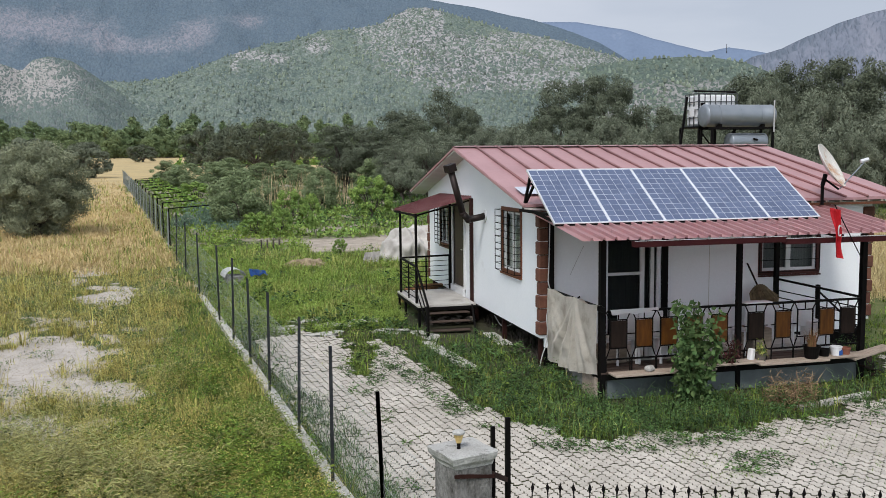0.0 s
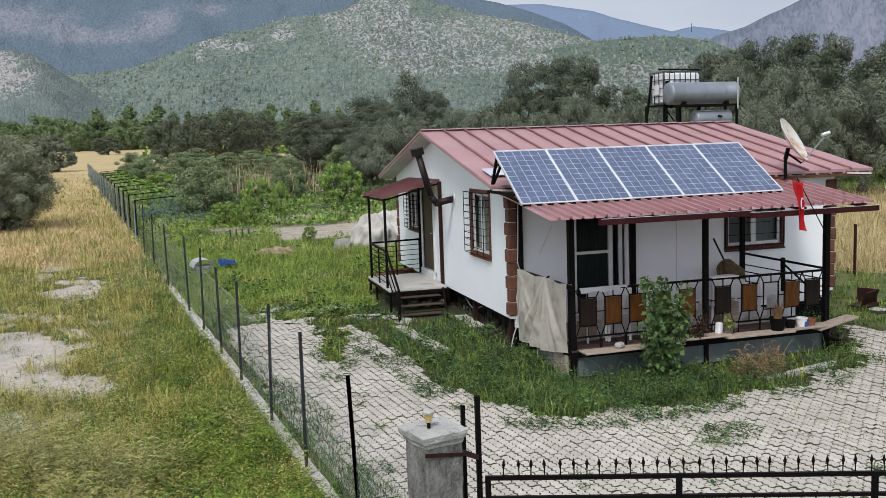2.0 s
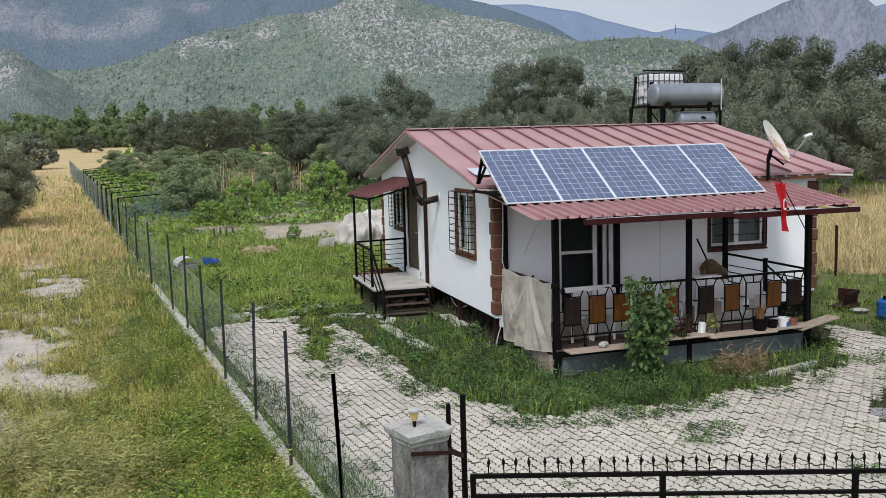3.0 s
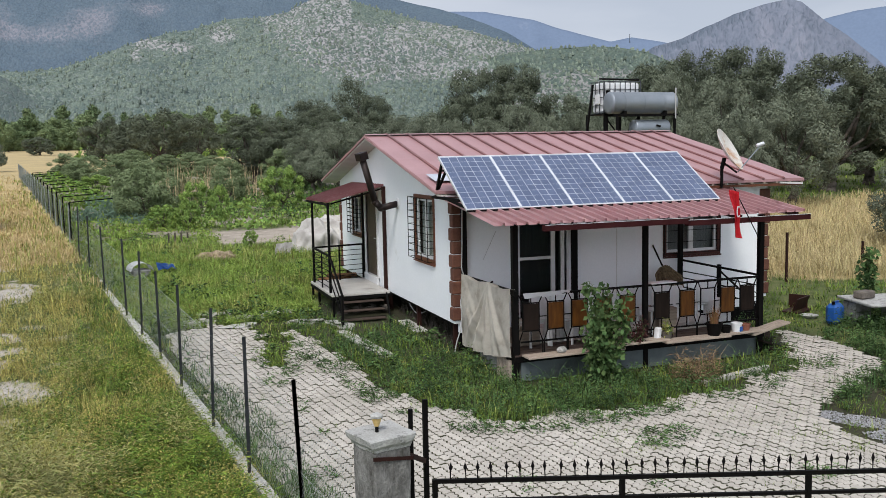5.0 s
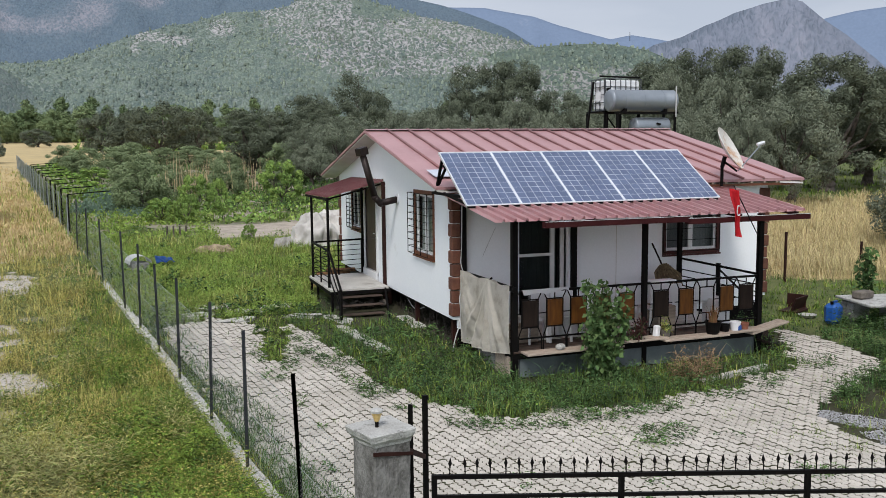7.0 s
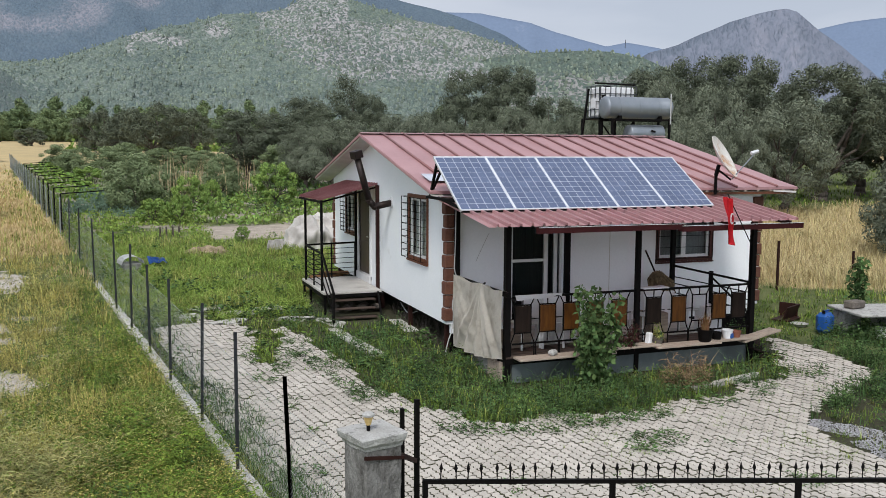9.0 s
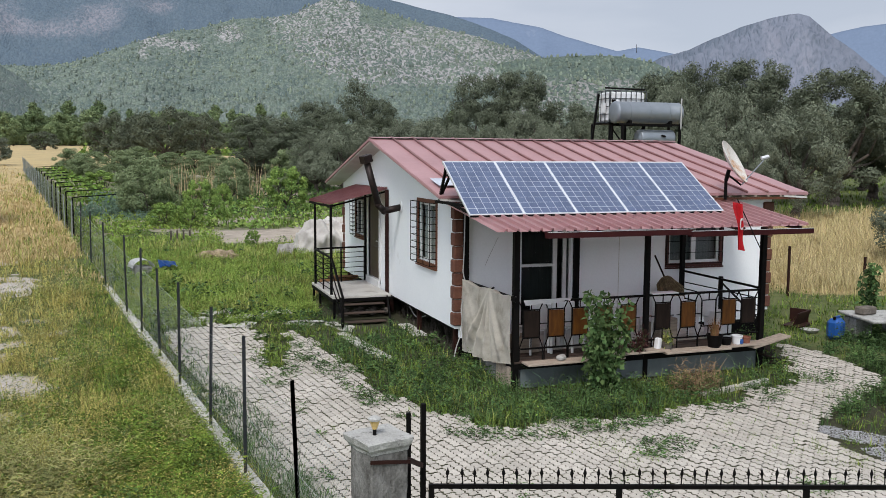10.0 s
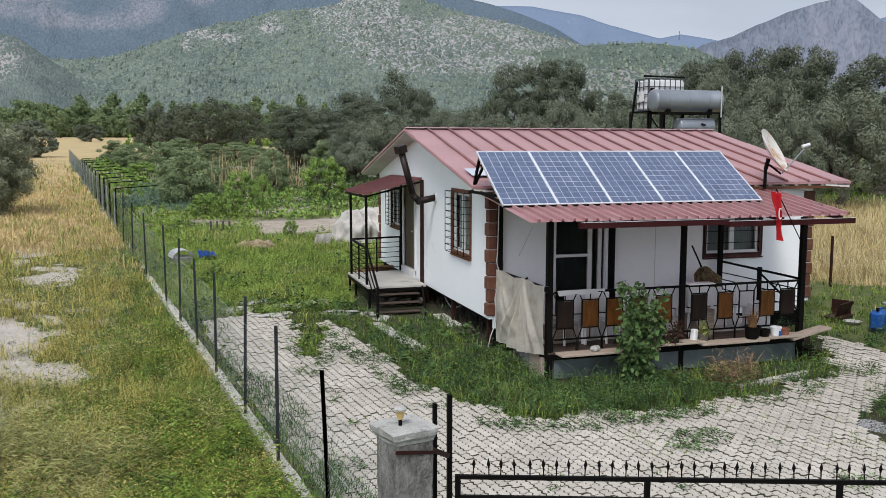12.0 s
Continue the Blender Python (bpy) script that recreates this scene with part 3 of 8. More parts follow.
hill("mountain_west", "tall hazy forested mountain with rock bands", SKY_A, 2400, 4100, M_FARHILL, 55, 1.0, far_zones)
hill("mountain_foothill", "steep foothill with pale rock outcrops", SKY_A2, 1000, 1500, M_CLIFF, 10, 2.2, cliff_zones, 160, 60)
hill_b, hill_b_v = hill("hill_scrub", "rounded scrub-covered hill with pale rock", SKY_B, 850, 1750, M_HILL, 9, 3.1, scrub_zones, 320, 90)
hill("mountain_haze_blue", "distant mountain ridge tinted blue with haze", SKY_C, 3300, 4400, M_HAZEHILL, 14, 4.0, lambda az, el: (0.1 + 0.5 * spot(az, el, 25.0, 7.9, 0.5, 0.3), 0.9), 160, 40)
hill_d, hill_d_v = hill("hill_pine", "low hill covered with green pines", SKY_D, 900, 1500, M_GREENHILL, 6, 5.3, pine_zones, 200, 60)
hill("mountain_peak", "bare rocky peak greyed with haze", SKY_E, 2300, 3400, M_ROCKHILL, 16, 6.0, lambda az, el: (0.30 + 0.25 * fbm(az, el * 0.6, 1.1, 5.0), 0.02 + 0.75 * np.clip((38.6 + 0.9 * (el - 7) - az) / 1.5, 0, 1) * np.clip((el - skyline(SKY_E, az) + 0.9) / 0.5, 0, 1) + 0.12 * fbm(az, el, 0.8, 2.0)), 260, 90)
hill("mountain_east", "distant mountain ridge tinted blue with haze", SKY_F, 3400, 4500, M_HAZEHILL, 12, 7.0, lambda az, el: (0.1, 0.9), 120, 40)


# ---- the house ----
GX, FY, RX, BY, Z0, ZW = -0.25, 2.09, 6.48, 10.75, 0.59, 2.93     # gable face, front face, right face, back face, floor, wall top
EAVE_Y, RIDGE_Y, EAVE_Z, RIDGE_Z, ROOF_X0, ROOF_X1 = 1.75, 6.45, 2.965, 4.02, -0.66, 7.06
SLOPE = (RIDGE_Z - EAVE_Z) / (RIDGE_Y - EAVE_Y)
T = 0.10
M_GLASS = bpy.data.materials.new("window_glass")
M_GLASS.use_nodes = True
_b = M_GLASS.node_tree.nodes["Principled BSDF"]
_b.inputs["Base Color"].default_value, _b.inputs["Roughness"].default_value = (0.75, 0.8, 0.8, 1), 0.04
_b.inputs["Transmission Weight"].default_value, _b.inputs["IOR"].default_value = 1.0, 1.1
_b.inputs["Specular IOR Level"].default_value = 0.8
M_CURTAIN = material("grey_net_curtain_and_dim_room", (0.16, 0.165, 0.165), 0.9, second=(0.22, 0.22, 0.22), scale=4, stretch=(8, 8, 0.4), fine=0.2)
M_LIGHTCURTAIN = material("pale_net_curtain", (0.42, 0.43, 0.42), 0.9, second=(0.30, 0.31, 0.30), scale=4, stretch=(8, 8, 0.4), fine=0.2)
M_DOOR = material("dark_brown_door_leaf", (0.05, 0.034, 0.026), 0.45, second=(0.075, 0.05, 0.038), scale=3, stretch=(6, 6, 1), fine=0.15)
# M_DUSK paints the darkness of the room behind the porch door.
M_DUSK = material("dark_room_sheet", (0.055, 0.060, 0.060), 0.9, second=(0.035, 0.038, 0.038), scale=4, stretch=(8, 8, 0.4), fine=0.2)
M_PLATEA = material("amber_brown_wood", (0.110, 0.044, 0.010), 0.35, specular=0.2, second=(0.065, 0.025, 0.008), scale=4, stretch=(6, 6, 1), rand="object", spread=0.3)
M_PLATED = material("dark_walnut_wood", (0.014, 0.010, 0.008), 0.6, specular=0.06, second=(0.022, 0.015, 0.012), scale=4, stretch=(6, 6, 1))
M_WOODD = material("brown_stair_wood", (0.08, 0.055, 0.042), 0.8, second=(0.045, 0.03, 0.024), scale=5, stretch=(1, 6, 6), fine=0.2)
M_MAROON = material("maroon_window_trim", (0.060, 0.014, 0.010), 0.5, second=(0.045, 0.011, 0.009), scale=5, fine=0.1)
M_PVC = material("white_window_frame", (0.66, 0.67, 0.67), 0.35, second=(0.58, 0.58, 0.57), scale=4, fine=0.03)
M_SOFFIT = material("cream_soffit_board", (0.58, 0.56, 0.52), 0.7, second=(0.50, 0.48, 0.44), scale=2, fine=0.05)
M_FLAG = material("red_flag_cloth", (0.62, 0.02, 0.03), 0.8, second=(0.52, 0.016, 0.025), scale=6, fine=0.05)
M_TARP = material("white_horticultural_fleece", (0.50, 0.475, 0.44), 0.6, second=(0.35, 0.325, 0.30), scale=2.2, fine=0.08, stain=(0.32, 0.28, 0.23), stain_scale=2.0, stain_at=0.58, bump=0.01, bump_scale=9)
M_BLUE = material("blue_plastic", (0.012, 0.07, 0.27), 0.4, second=(0.02, 0.09, 0.31), scale=4, fine=0.05)
M_CABLE = material("pale_cable", (0.45, 0.45, 0.44), 0.6)
M_STONE = material("grey_rubble_stone", (0.15, 0.13, 0.11), 0.95, second=(0.08, 0.07, 0.06), scale=5, bump=0.02, bump_scale=18, rand="object", spread=0.2)

house = thing("house", "single-storey white prefabricated house with a red metal roof", "house")


def wall_mesh(along, fixed, lo, hi, z0, z1, holes, inward):
    """A wall of thickness T with rectangular openings through it. along: 'x' or 'y'."""
    bm = bmesh.new()
    cuts = sorted({lo, hi, *(h[0] for h in holes), *(h[1] for h in holes)})
    for a, b in zip(cuts, cuts[1:]):
        spans, z = [], z0
        for h in sorted(holes, key=lambda q: q[2]):
            if h[0] <= a and b <= h[1]:
                spans.append((z, h[2]))
                z = h[3]
        spans.append((z, z1))
        for s, e in spans:
            if e - s > 0.005:
                f0, f1 = sorted((fixed, fixed + inward * T))
                box(bm, *((a, f0, s, b, f1, e) if along == "x" else (f0, a, s, f1, b, e)))
    bmesh.ops.remove_doubles(bm, verts=bm.verts, dist=0.0005)
    return bm


GABLE_HOLES = [(3.12, 4.18, 1.61, 2.745), (7.10, 8.08, 0.70, 2.70), (8.50, 9.34, 1.70, 2.57)]
FRONT_HOLES = [(0.98, 2.02, 0.47, 2.42), (4.11, 5.27, 1.605, 2.45)]
bm = wall_mesh("y", GX, FY, BY, Z0, ZW, GABLE_HOLES, 1)
for x in (GX, RX - T):       # the two triangular gables
    if x == GX:
        tri = bm
    else:
        tri = wall_mesh("y", RX, FY, BY, Z0, ZW, [], -1)
    vs = [tri.verts.new((x + dx, y, z)) for dx in (0, T) for y, z in ((FY, ZW), (BY, ZW), (RIDGE_Y, RIDGE_Z - 0.07))]
    for f in ((0, 1, 2), (5, 4, 3), (0, 3, 4, 1), (1, 4, 5, 2), (2, 5, 3, 0)):
        tri.faces.new([vs[i] for i in f])
    bmesh.ops.recalc_face_normals(tri, faces=tri.faces)
    part("gable_wall", tri, M_WALL, house, "white painted gable wall panel")
part("front_wall", wall_mesh("x", FY, GX + T, RX - T, 0.42, ZW, FRONT_HOLES, 1), M_WALL, house, "white panel wall behind the porch")
part("back_wall", wall_mesh("x", BY, GX + T, RX - T, Z0, ZW, [], -1), M_WALL, house)
part("floor_slab", a_box(GX + T, FY + T, Z0 - 0.08, RX - T, BY - T, Z0 + 0.02), M_DARK, house, "dark underside of the raised floor")
part("base_beam", a_box(GX + 0.14, FY, Z0 - 0.12, GX + 0.22, BY, Z0 - 0.003), M_DARK, house, "dark steel floor beam")
part("base_beam", a_box(GX + 0.12, FY + 0.12, 0.0, RX - 0.1, FY + 0.2, 0.42), M_DARK, house)
# Added grey panel; its colour stands in for the dimness of the room.
part("dim_room_panel", a_box(GX + 0.6, 2.9, Z0 + 0.02, RX - 0.6, 3.0, ZW), M_CURTAIN, house, "grey panel standing in for the dim room behind the windows")
for y in (2.3, 4.42, 6.45, 8.4, 10.5):
    for x in (GX + 0.09, RX - 0.12):
        part("stilt", a_bar((x, y, -0.1), (x, y, Z0 - 0.004), 0.08), M_BROWN, house, "red-brown steel stilt")


def seamed(y0, z0, y1, z1, name, parent):
    """A sheet-metal roof slope with raised seams every half metre."""
    xs, hs = [], []
    x = ROOF_X0
    while x < ROOF_X1 - 0.02:
        for dx, h in ((0.0, 0.0), (0.25, 0.004), (0.49, 0.0)):
            if x + dx < ROOF_X1:
                xs.append(x + dx)
                hs.append(h)
        x += 0.5
    xs.append(ROOF_X1)
    hs.append(0.0)
    bm = bmesh.new()
    rows = []
    for k in range(9):
        u = k / 8
        rows.append([bm.verts.new((x, y0 + (y1 - y0) * u, z0 + (z1 - z0) * u + h + 0.006 * math.sin(x * 3.1 + k * 2.2))) for x, h in zip(xs, hs)])
    low = [[bm.verts.new((x, y, z - 0.05)) for x in (ROOF_X0, ROOF_X1)] for y, z in ((y0, z0), (y1, z1))]
    for a, b in zip(rows, rows[1:]):
        for i in range(len(xs) - 1):
            bm.faces.new((a[i], a[i + 1], b[i + 1], b[i]))
    bm.faces.new((low[0][1], low[0][0], low[1][0], low[1][1]))
    bm.faces.new([low[0][0], low[0][1]] + rows[0][::-1])
    bm.faces.new([low[0][0]] + [r[0] for r in rows] + [low[1][0]])
    bm.faces.new([low[1][1]] + [r[-1] for r in rows[::-1]] + [low[0][1]])
    bmesh.ops.recalc_face_normals(bm, faces=bm.faces)
    return part(name, bm, M_ROOF, parent, "faded red standing-seam sheet roof slope")


seamed(EAVE_Y, EAVE_Z, RIDGE_Y, RIDGE_Z, "roof_slope", house)
seamed(2 * RIDGE_Y - EAVE_Y, EAVE_Z, RIDGE_Y, RIDGE_Z, "roof_slope", house)
# Seams match the sheet; the shadow beside them is put into this darker red.
M_SEAM = material("shade_darkened_roof_seam", (0.21, 0.095, 0.092), 0.45, 0.1, second=(0.27, 0.13, 0.125), scale=3, fine=0.06)
for s in (1, -1):
    e = RIDGE_Y + s * (EAVE_Y - RIDGE_Y)
    for k in range(1, 16):
        x = ROOF_X0 + 0.02 + k * (ROOF_X1 - ROOF_X0 - 0.04) / 16
        part("roof_seam", a_rod((x, e - s * 0.015, EAVE_Z + 0.016), (x, RIDGE_Y - s * 0.03, RIDGE_Z + 0.020), 0.024, None, 8), M_SEAM, house, "raised red roof seam, coloured darker for its shadow", smooth=True)
for k in range(16):
    bm = bmesh.new()
    x0 = ROOF_X0 + k * (ROOF_X1 - ROOF_X0) / 16
    vs = [bm.verts.new(c) for c in ((x0, RIDGE_Y - 0.16, RIDGE_Z + 0.006), (x0 + 0.5, RIDGE_Y - 0.16, RIDGE_Z + 0.006), (x0 + 0.5, RIDGE_Y, RIDGE_Z + 0.028), (x0, RIDGE_Y, RIDGE_Z + 0.028), (x0 + 0.5, RIDGE_Y + 0.16, RIDGE_Z + 0.006), (x0, RIDGE_Y + 0.16, RIDGE_Z + 0.006))]
    bm.faces.new(vs[:4])
    bm.faces.new((vs[3], vs[2], vs[4], vs[5]))
    part("ridge_cap", bm, M_ROOF, house)
for x0, x1 in ((ROOF_X0 + 0.02, GX - 0.003), (RX + 0.003, ROOF_X1 - 0.02)):       # boarded undersides of the gable overhangs
    for s in (1, -1):
        bm = bmesh.new()
        e = RIDGE_Y + s * (EAVE_Y - RIDGE_Y)
        vs = [bm.verts.new((x, y, z)) for y, z in ((e, EAVE_Z - 0.06), (RIDGE_Y, RIDGE_Z - 0.06)) for x in (x0, x1) for z in (z, z - 0.03)]
        for f in ((0, 1, 3, 2), (4, 6, 7, 5), (0, 2, 6, 4), (1, 5, 7, 3), (0, 4, 5, 1), (2, 3, 7, 6)):
            bm.faces.new([vs[i] for i in f])
        part("soffit", bm, M_SOFFIT, house, "cream boards under the roof overhang")
        part("rake_board", a_bar((x0 - 0.02 if x0 < 0 else x1 + 0.02, e, EAVE_Z - 0.035), (x0 - 0.02 if x0 < 0 else x1 + 0.02, RIDGE_Y, RIDGE_Z - 0.035), 0.02, 0.04), M_ROOF, house, "thin faded red roof edge trim")
for k in range(26):       # battens whose ends show under the front eave
    x = ROOF_X0 + 0.15 + k * 0.3
    part("batten", a_box(x, EAVE_Y + 0.004, EAVE_Z - 0.085, x + 0.05, EAVE_Y + 0.3, EAVE_Z - 0.052), M_WOOD, house)
part("eave_board", a_box(ROOF_X0 + 0.03, EAVE_Y + 0.02, EAVE_Z - 0.135, ROOF_X1 - 0.03, EAVE_Y + 0.045, EAVE_Z - 0.088), M_BROWNFRAME, house)

# corner stones, each a bevelled block, long and short by turns
for cx, cy, sx, sy in ((GX, FY, -1, -1), (RX, FY, 1, -1), (GX, BY, -1, 1)):
    z, k = Z0 + 0.06, 0
    while z < 2.72:
        a, b, o = (0.185, 0.13, 0.022) if k % 2 else (0.205, 0.15, 0.04)
        x0, x1 = sorted((cx + sx * o, cx - sx * a))
        y0, y1 = sorted((cy + sy * o, cy - sy * b))
        bmq = a_box(x0, y0, z, x1, y1, z + 0.225, 0.018)
        part("corner_stone", bmq, M_QUOIN, house, "brown corner stone")
        z += 0.236
        k += 1


def window_unit(name, along, fixed, out, a, b, z0, z1, frame_mat, label, grille=False, bars=4, offset=0.14, curtain=M_CURTAIN, cols=1):
    """A window in its opening: trim, white sashes, panes, a curtain and a bar grille standing off the wall."""
    w = tagged(new(name), label)
    w.parent = house

    def bx(u0, u1, d0, d1, s, e, bevel=0.0):
        d0, d1 = sorted((fixed + out * d0, fixed + out * d1))
        return a_box(*((u0, d0, s, u1, d1, e) if along == "x" else (d0, u0, s, d1, u1, e)), bevel)

    t = 0.075
    for u0, u1, s, e in ((a - t, b + t, z1, z1 + t), (a - t, b + t, z0 - t, z0), (a - t, a, z0, z1), (b, b + t, z0, z1)):
        part("trim", bx(u0, u1, 0.022, -0.03, s, e, 0.006), frame_mat, w, "brown painted trim board")
    mid = (a + b) / 2
    for u0, u1 in ((a, mid), (mid, b)):
        f = 0.05
        for p0, p1, s, e in ((u0, u1, z1 - f, z1), (u0, u1, z0, z0 + f), (u0, u0 + f, z0 + f, z1 - f), (u1 - f, u1, z0 + f, z1 - f)):
            part("sash", bx(p0, p1, -0.03, -0.075, s, e), M_PVC, w)
        pane = part("pane", bx(u0 + f, u1 - f, -0.05, -0.056, z0 + f, z1 - f), M_GLASS, w)
        pane.visible_shadow = False
    part("curtain", bx(a, b, -0.13, -0.14, z0, z1), curtain, w)
    part("sill", bx(a - t, b + t, 0.05, -0.05, z0 - t - 0.03, z0 - t - 0.003), frame_mat, w)
    if grille:
        bm = bmesh.new()

        def P(u, d, z):
            d = fixed + out * d
            return (u, d, z) if along == "x" else (d, u, z)

        g0, g1, h0, h1 = a - 0.06, b + 0.06, z0 - 0.02, z1 + 0.02
        for k in range(bars):
            z = h0 + (h1 - h0) * k / (bars - 1)
            bar(bm, P(g0, offset, z), P(g1, offset, z), 0.010)
            for u in (g0, g1):
                bar(bm, P(u, 0.0, z), P(u, offset, z), 0.010)
        for k in range(cols + 1):
            u = g0 + (g1 - g0) * k / cols
            bar(bm, P(u, offset, h0), P(u, offset, h1), 0.012)
        part("grille", bm, M_DARK, w, "thin black steel window grille")
    return w


window_unit("gable_window", "y", GX, -1, *GABLE_HOLES[0], M_BROWNFRAME, "brown-trimmed window with a black steel grille", True, 10, 0.15, M_LIGHTCURTAIN, 3)
window_unit("gable_window", "y", GX, -1, *GABLE_HOLES[2], M_BROWNFRAME, "brown-trimmed window with a black steel grille", True, 10, 0.15, M_CURTAIN, 3)
window_unit("porch_window", "x", FY, -1, *FRONT_HOLES[1], M_MAROON, "maroon-trimmed white sliding window above the porch rail", True, 5, 0.03, M_CURTAIN, 1)

side_door = tagged(new("side_door"), "dark brown entrance door in a white frame")
side_door.parent = house
a, b, z0, z1 = GABLE_HOLES[1]
for y0, y1, s, e in ((a - 0.1, a, z0, z1 + 0.1), (b, b + 0.1, z0, z1 + 0.1), (a, b, z1, z1 + 0.1)):
    part("door_frame", a_box(GX - 0.03, y0, s, GX + 0.03, y1, e, 0.006), M_PVC, side_door, "white door frame")
part("door_leaf", a_box(GX + 0.02, a + 0.01, z0 + 0.10, GX + 0.06, b - 0.01, z1 - 0.005), M_DOOR, side_door, "dark brown door leaf")
for s, e in ((z0 + 0.25, z0 + 0.85), (z0 + 1.0, z1 - 0.2)):
    part("door_panel", a_box(GX + 0.005, a + 0.14, s, GX + 0.02, b - 0.14, e, 0.008), M_DOOR, side_door)
part("threshold", a_box(GX - 0.06, a - 0.1, Z0 + 0.02, GX + 0.09, b + 0.1, z0 + 0.09, 0.006), M_PVC, side_door, "white threshold step")
part("door_handle", a_bar((GX - 0.03, a + 0.09, 1.68), (GX - 0.03, a + 0.2, 1.68), 0.02), M_ALU, side_door)

slide = tagged(new("porch_door"), "white-framed sliding glass porch door with dark panes")
# unseen back and right walls, added to keep light out of the crawl space
slide.parent = house
a, b, z0, z1 = FRONT_HOLES[0]
for x0, x1, s, e in ((a, b, z1 - 0.05, z1), (a, b, z0, z0 + 0.06), (a, a + 0.05, z0, z1), (1.66, 1.74, z0, z1), (1.86, 1.93, z0, z1), (b - 0.04, b, z0, z1), (a + 0.05, 1.66, 1.64, 1.69)):
    part("door_frame", a_box(x0, FY + 0.01, s, x1, FY + 0.06, e), M_PVC, slide)
for x0, x1 in ((a + 0.05, 1.66), (1.74, 1.86), (1.93, b - 0.04)):
    p = part("pane", a_box(x0, FY + 0.03, z0 + 0.06, x1, FY + 0.036, z1 - 0.05), M_GLASS, slide)
    p.visible_shadow = False
# Dark sheet in place of the unlit interior, not a hung cloth.
part("curtain", a_box(a, FY + 0.45, z0, b, FY + 0.46, z1), M_DUSK, slide, "dark sheet standing in for the unlit room behind the glass")
part("door_jamb", a_box(2.06, FY - 0.06, 0.45, 2.17, FY - 0.003, 2.55), M_DARK, slide, "black steel door jamb")
part("seam", a_box(3.02, FY - 0.004, 0.46, 3.032, FY - 0.001, 2.7), M_SOFFIT, house)

# ---- the porch ----
porch = thing("porch", "open front porch with black steel posts and railing", "porch")
PZ = 0.45
part("porch_floor", a_box(-0.05, -0.05, PZ - 0.12, 4.66, FY - 0.004, PZ - 0.03), M_DARK, porch, "dark frame under the porch boards")
for i in range(13):
    part("floor_board", a_box(-0.05, -0.05 + i * 0.164, PZ - 0.029, 4.66, 0.095 + i * 0.164, PZ, 0.004), M_PORCHBOARD if i > 3 else M_WOODD, porch, "pale worn porch floor board" if i > 3 else "dark weathered board at the porch edge")
for i in range(4):
    part("skirt_sheet", a_box(0.07 + i * 1.11, -0.012 + 0.006 * (i % 2), 0.02, 1.17 + i * 1.11, 0.01 + 0.006 * (i % 2), PZ - 0.125, 0.004), M_SKIRT, porch, "grey-green metal skirt sheet")
part("skirt_sheet", a_box(4.52, 0.02, 0.0, 4.55, 1.9, PZ - 0.125), M_SKIRT, porch)
for k in range(5):
    part("side_plank", a_box(-0.075, 0.06 + 0.115 * k, -0.06, -0.052, 0.165 + 0.115 * k, PZ - 0.10 - 0.02 * (k % 2), 0.003, pose(0, 0, 0, 0.8 * (k % 3 - 1), 0, 0)), M_WOOD, porch, "weathered upright plank closing the porch side")
part("side_block", a_box(-0.05, 0.06, -0.05, 0.12, 1.1, PZ - 0.125, 0.01), M_CONC, porch, "rough concrete block under the porch")
part("side_block", a_box(-0.02, 1.2, -0.05, 0.14, 1.5, PZ - 0.125, 0.01), M_CONC, porch)
rng = random.Random(4)
for x0, x1, y0, z in ((0.06, 1.75, -0.34, 0.435), (1.55, 2.62, -0.30, 0.475), (2.5, 3.75, -0.36, 0.455), (3.55, 4.50, -0.33, 0.462)):
    part("edge_board", a_box(x0, y0, z, x1, y0 + 0.27, z + 0.03, 0.004, pose(0, 0, 0, 0, rng.uniform(-0.4, 0.4), 0)), M_WOOD, porch, "weathered plank laid along the porch edge")
part("edge_board", a_box(-0.42, -0.13, 0, 0.42, 0.13, 0.03, 0.004, pose(4.62, -0.18, 0.50, 0, -9, 6)), M_WOOD, porch, "weathered plank laid along the porch edge")
for x, y, zt, w in ((-0.02, 0.0, 2.50, 0.09), (2.31, 0.0, 2.46, 0.075), (4.60, 0.0, 2.45, 0.085), (4.34, 1.96, 2.72, 0.075), (-0.085, 1.995, 2.72, 0.085)):
    part("post", a_bar((x, y, -0.05 if y < 1 else PZ), (x, y, zt), w), M_DARK, porch, "black square steel post")
part("porch_beam", a_box(-0.1, -0.045, 2.50, 5.0, 0.045, 2.575), M_BROWN, porch)
for x in (1.0, 2.31, 3.5, 4.6):
    part("rafter", a_bar((x, FY - 0.03, 2.74), (x, -0.86, 2.505), 0.05, 0.06), M_BROWN, porch)


def corrugated(name, corners, pitch, h, mat, parent, label, rows=6):
    """A ribbed sheet between four corners (left top, right top, left bottom, right bottom)."""
    lt, rt, lb, rb = (Vector(c) for c in corners)
    n = int((rt - lt).length / pitch)
    prof = []
    for k in range(n):
        for u, hh in ((0.0, 0.0), (0.62, 0.0), (0.68, h), (0.84, h), (0.88, 0.0)):
            prof.append(((k + u) / n, hh))
    prof.append((1.0, 0.0))
    bm = bmesh.new()
    grid = []
    for r in range(rows):
        v = r / (rows - 1)
        L, R = lt.lerp(lb, v), rt.lerp(rb, v)
        grid.append([bm.verts.new(L.lerp(R, u) + Vector((0, 0, hh))) for u, hh in prof])
    for a, b in zip(grid, grid[1:]):
        for i in range(len(prof) - 1):
            bm.faces.new((a[i], b[i], b[i + 1], a[i + 1]))
    bmesh.ops.solidify(bm, geom=bm.faces[:], thickness=0.006)
    return part(name, bm, mat, parent, label)


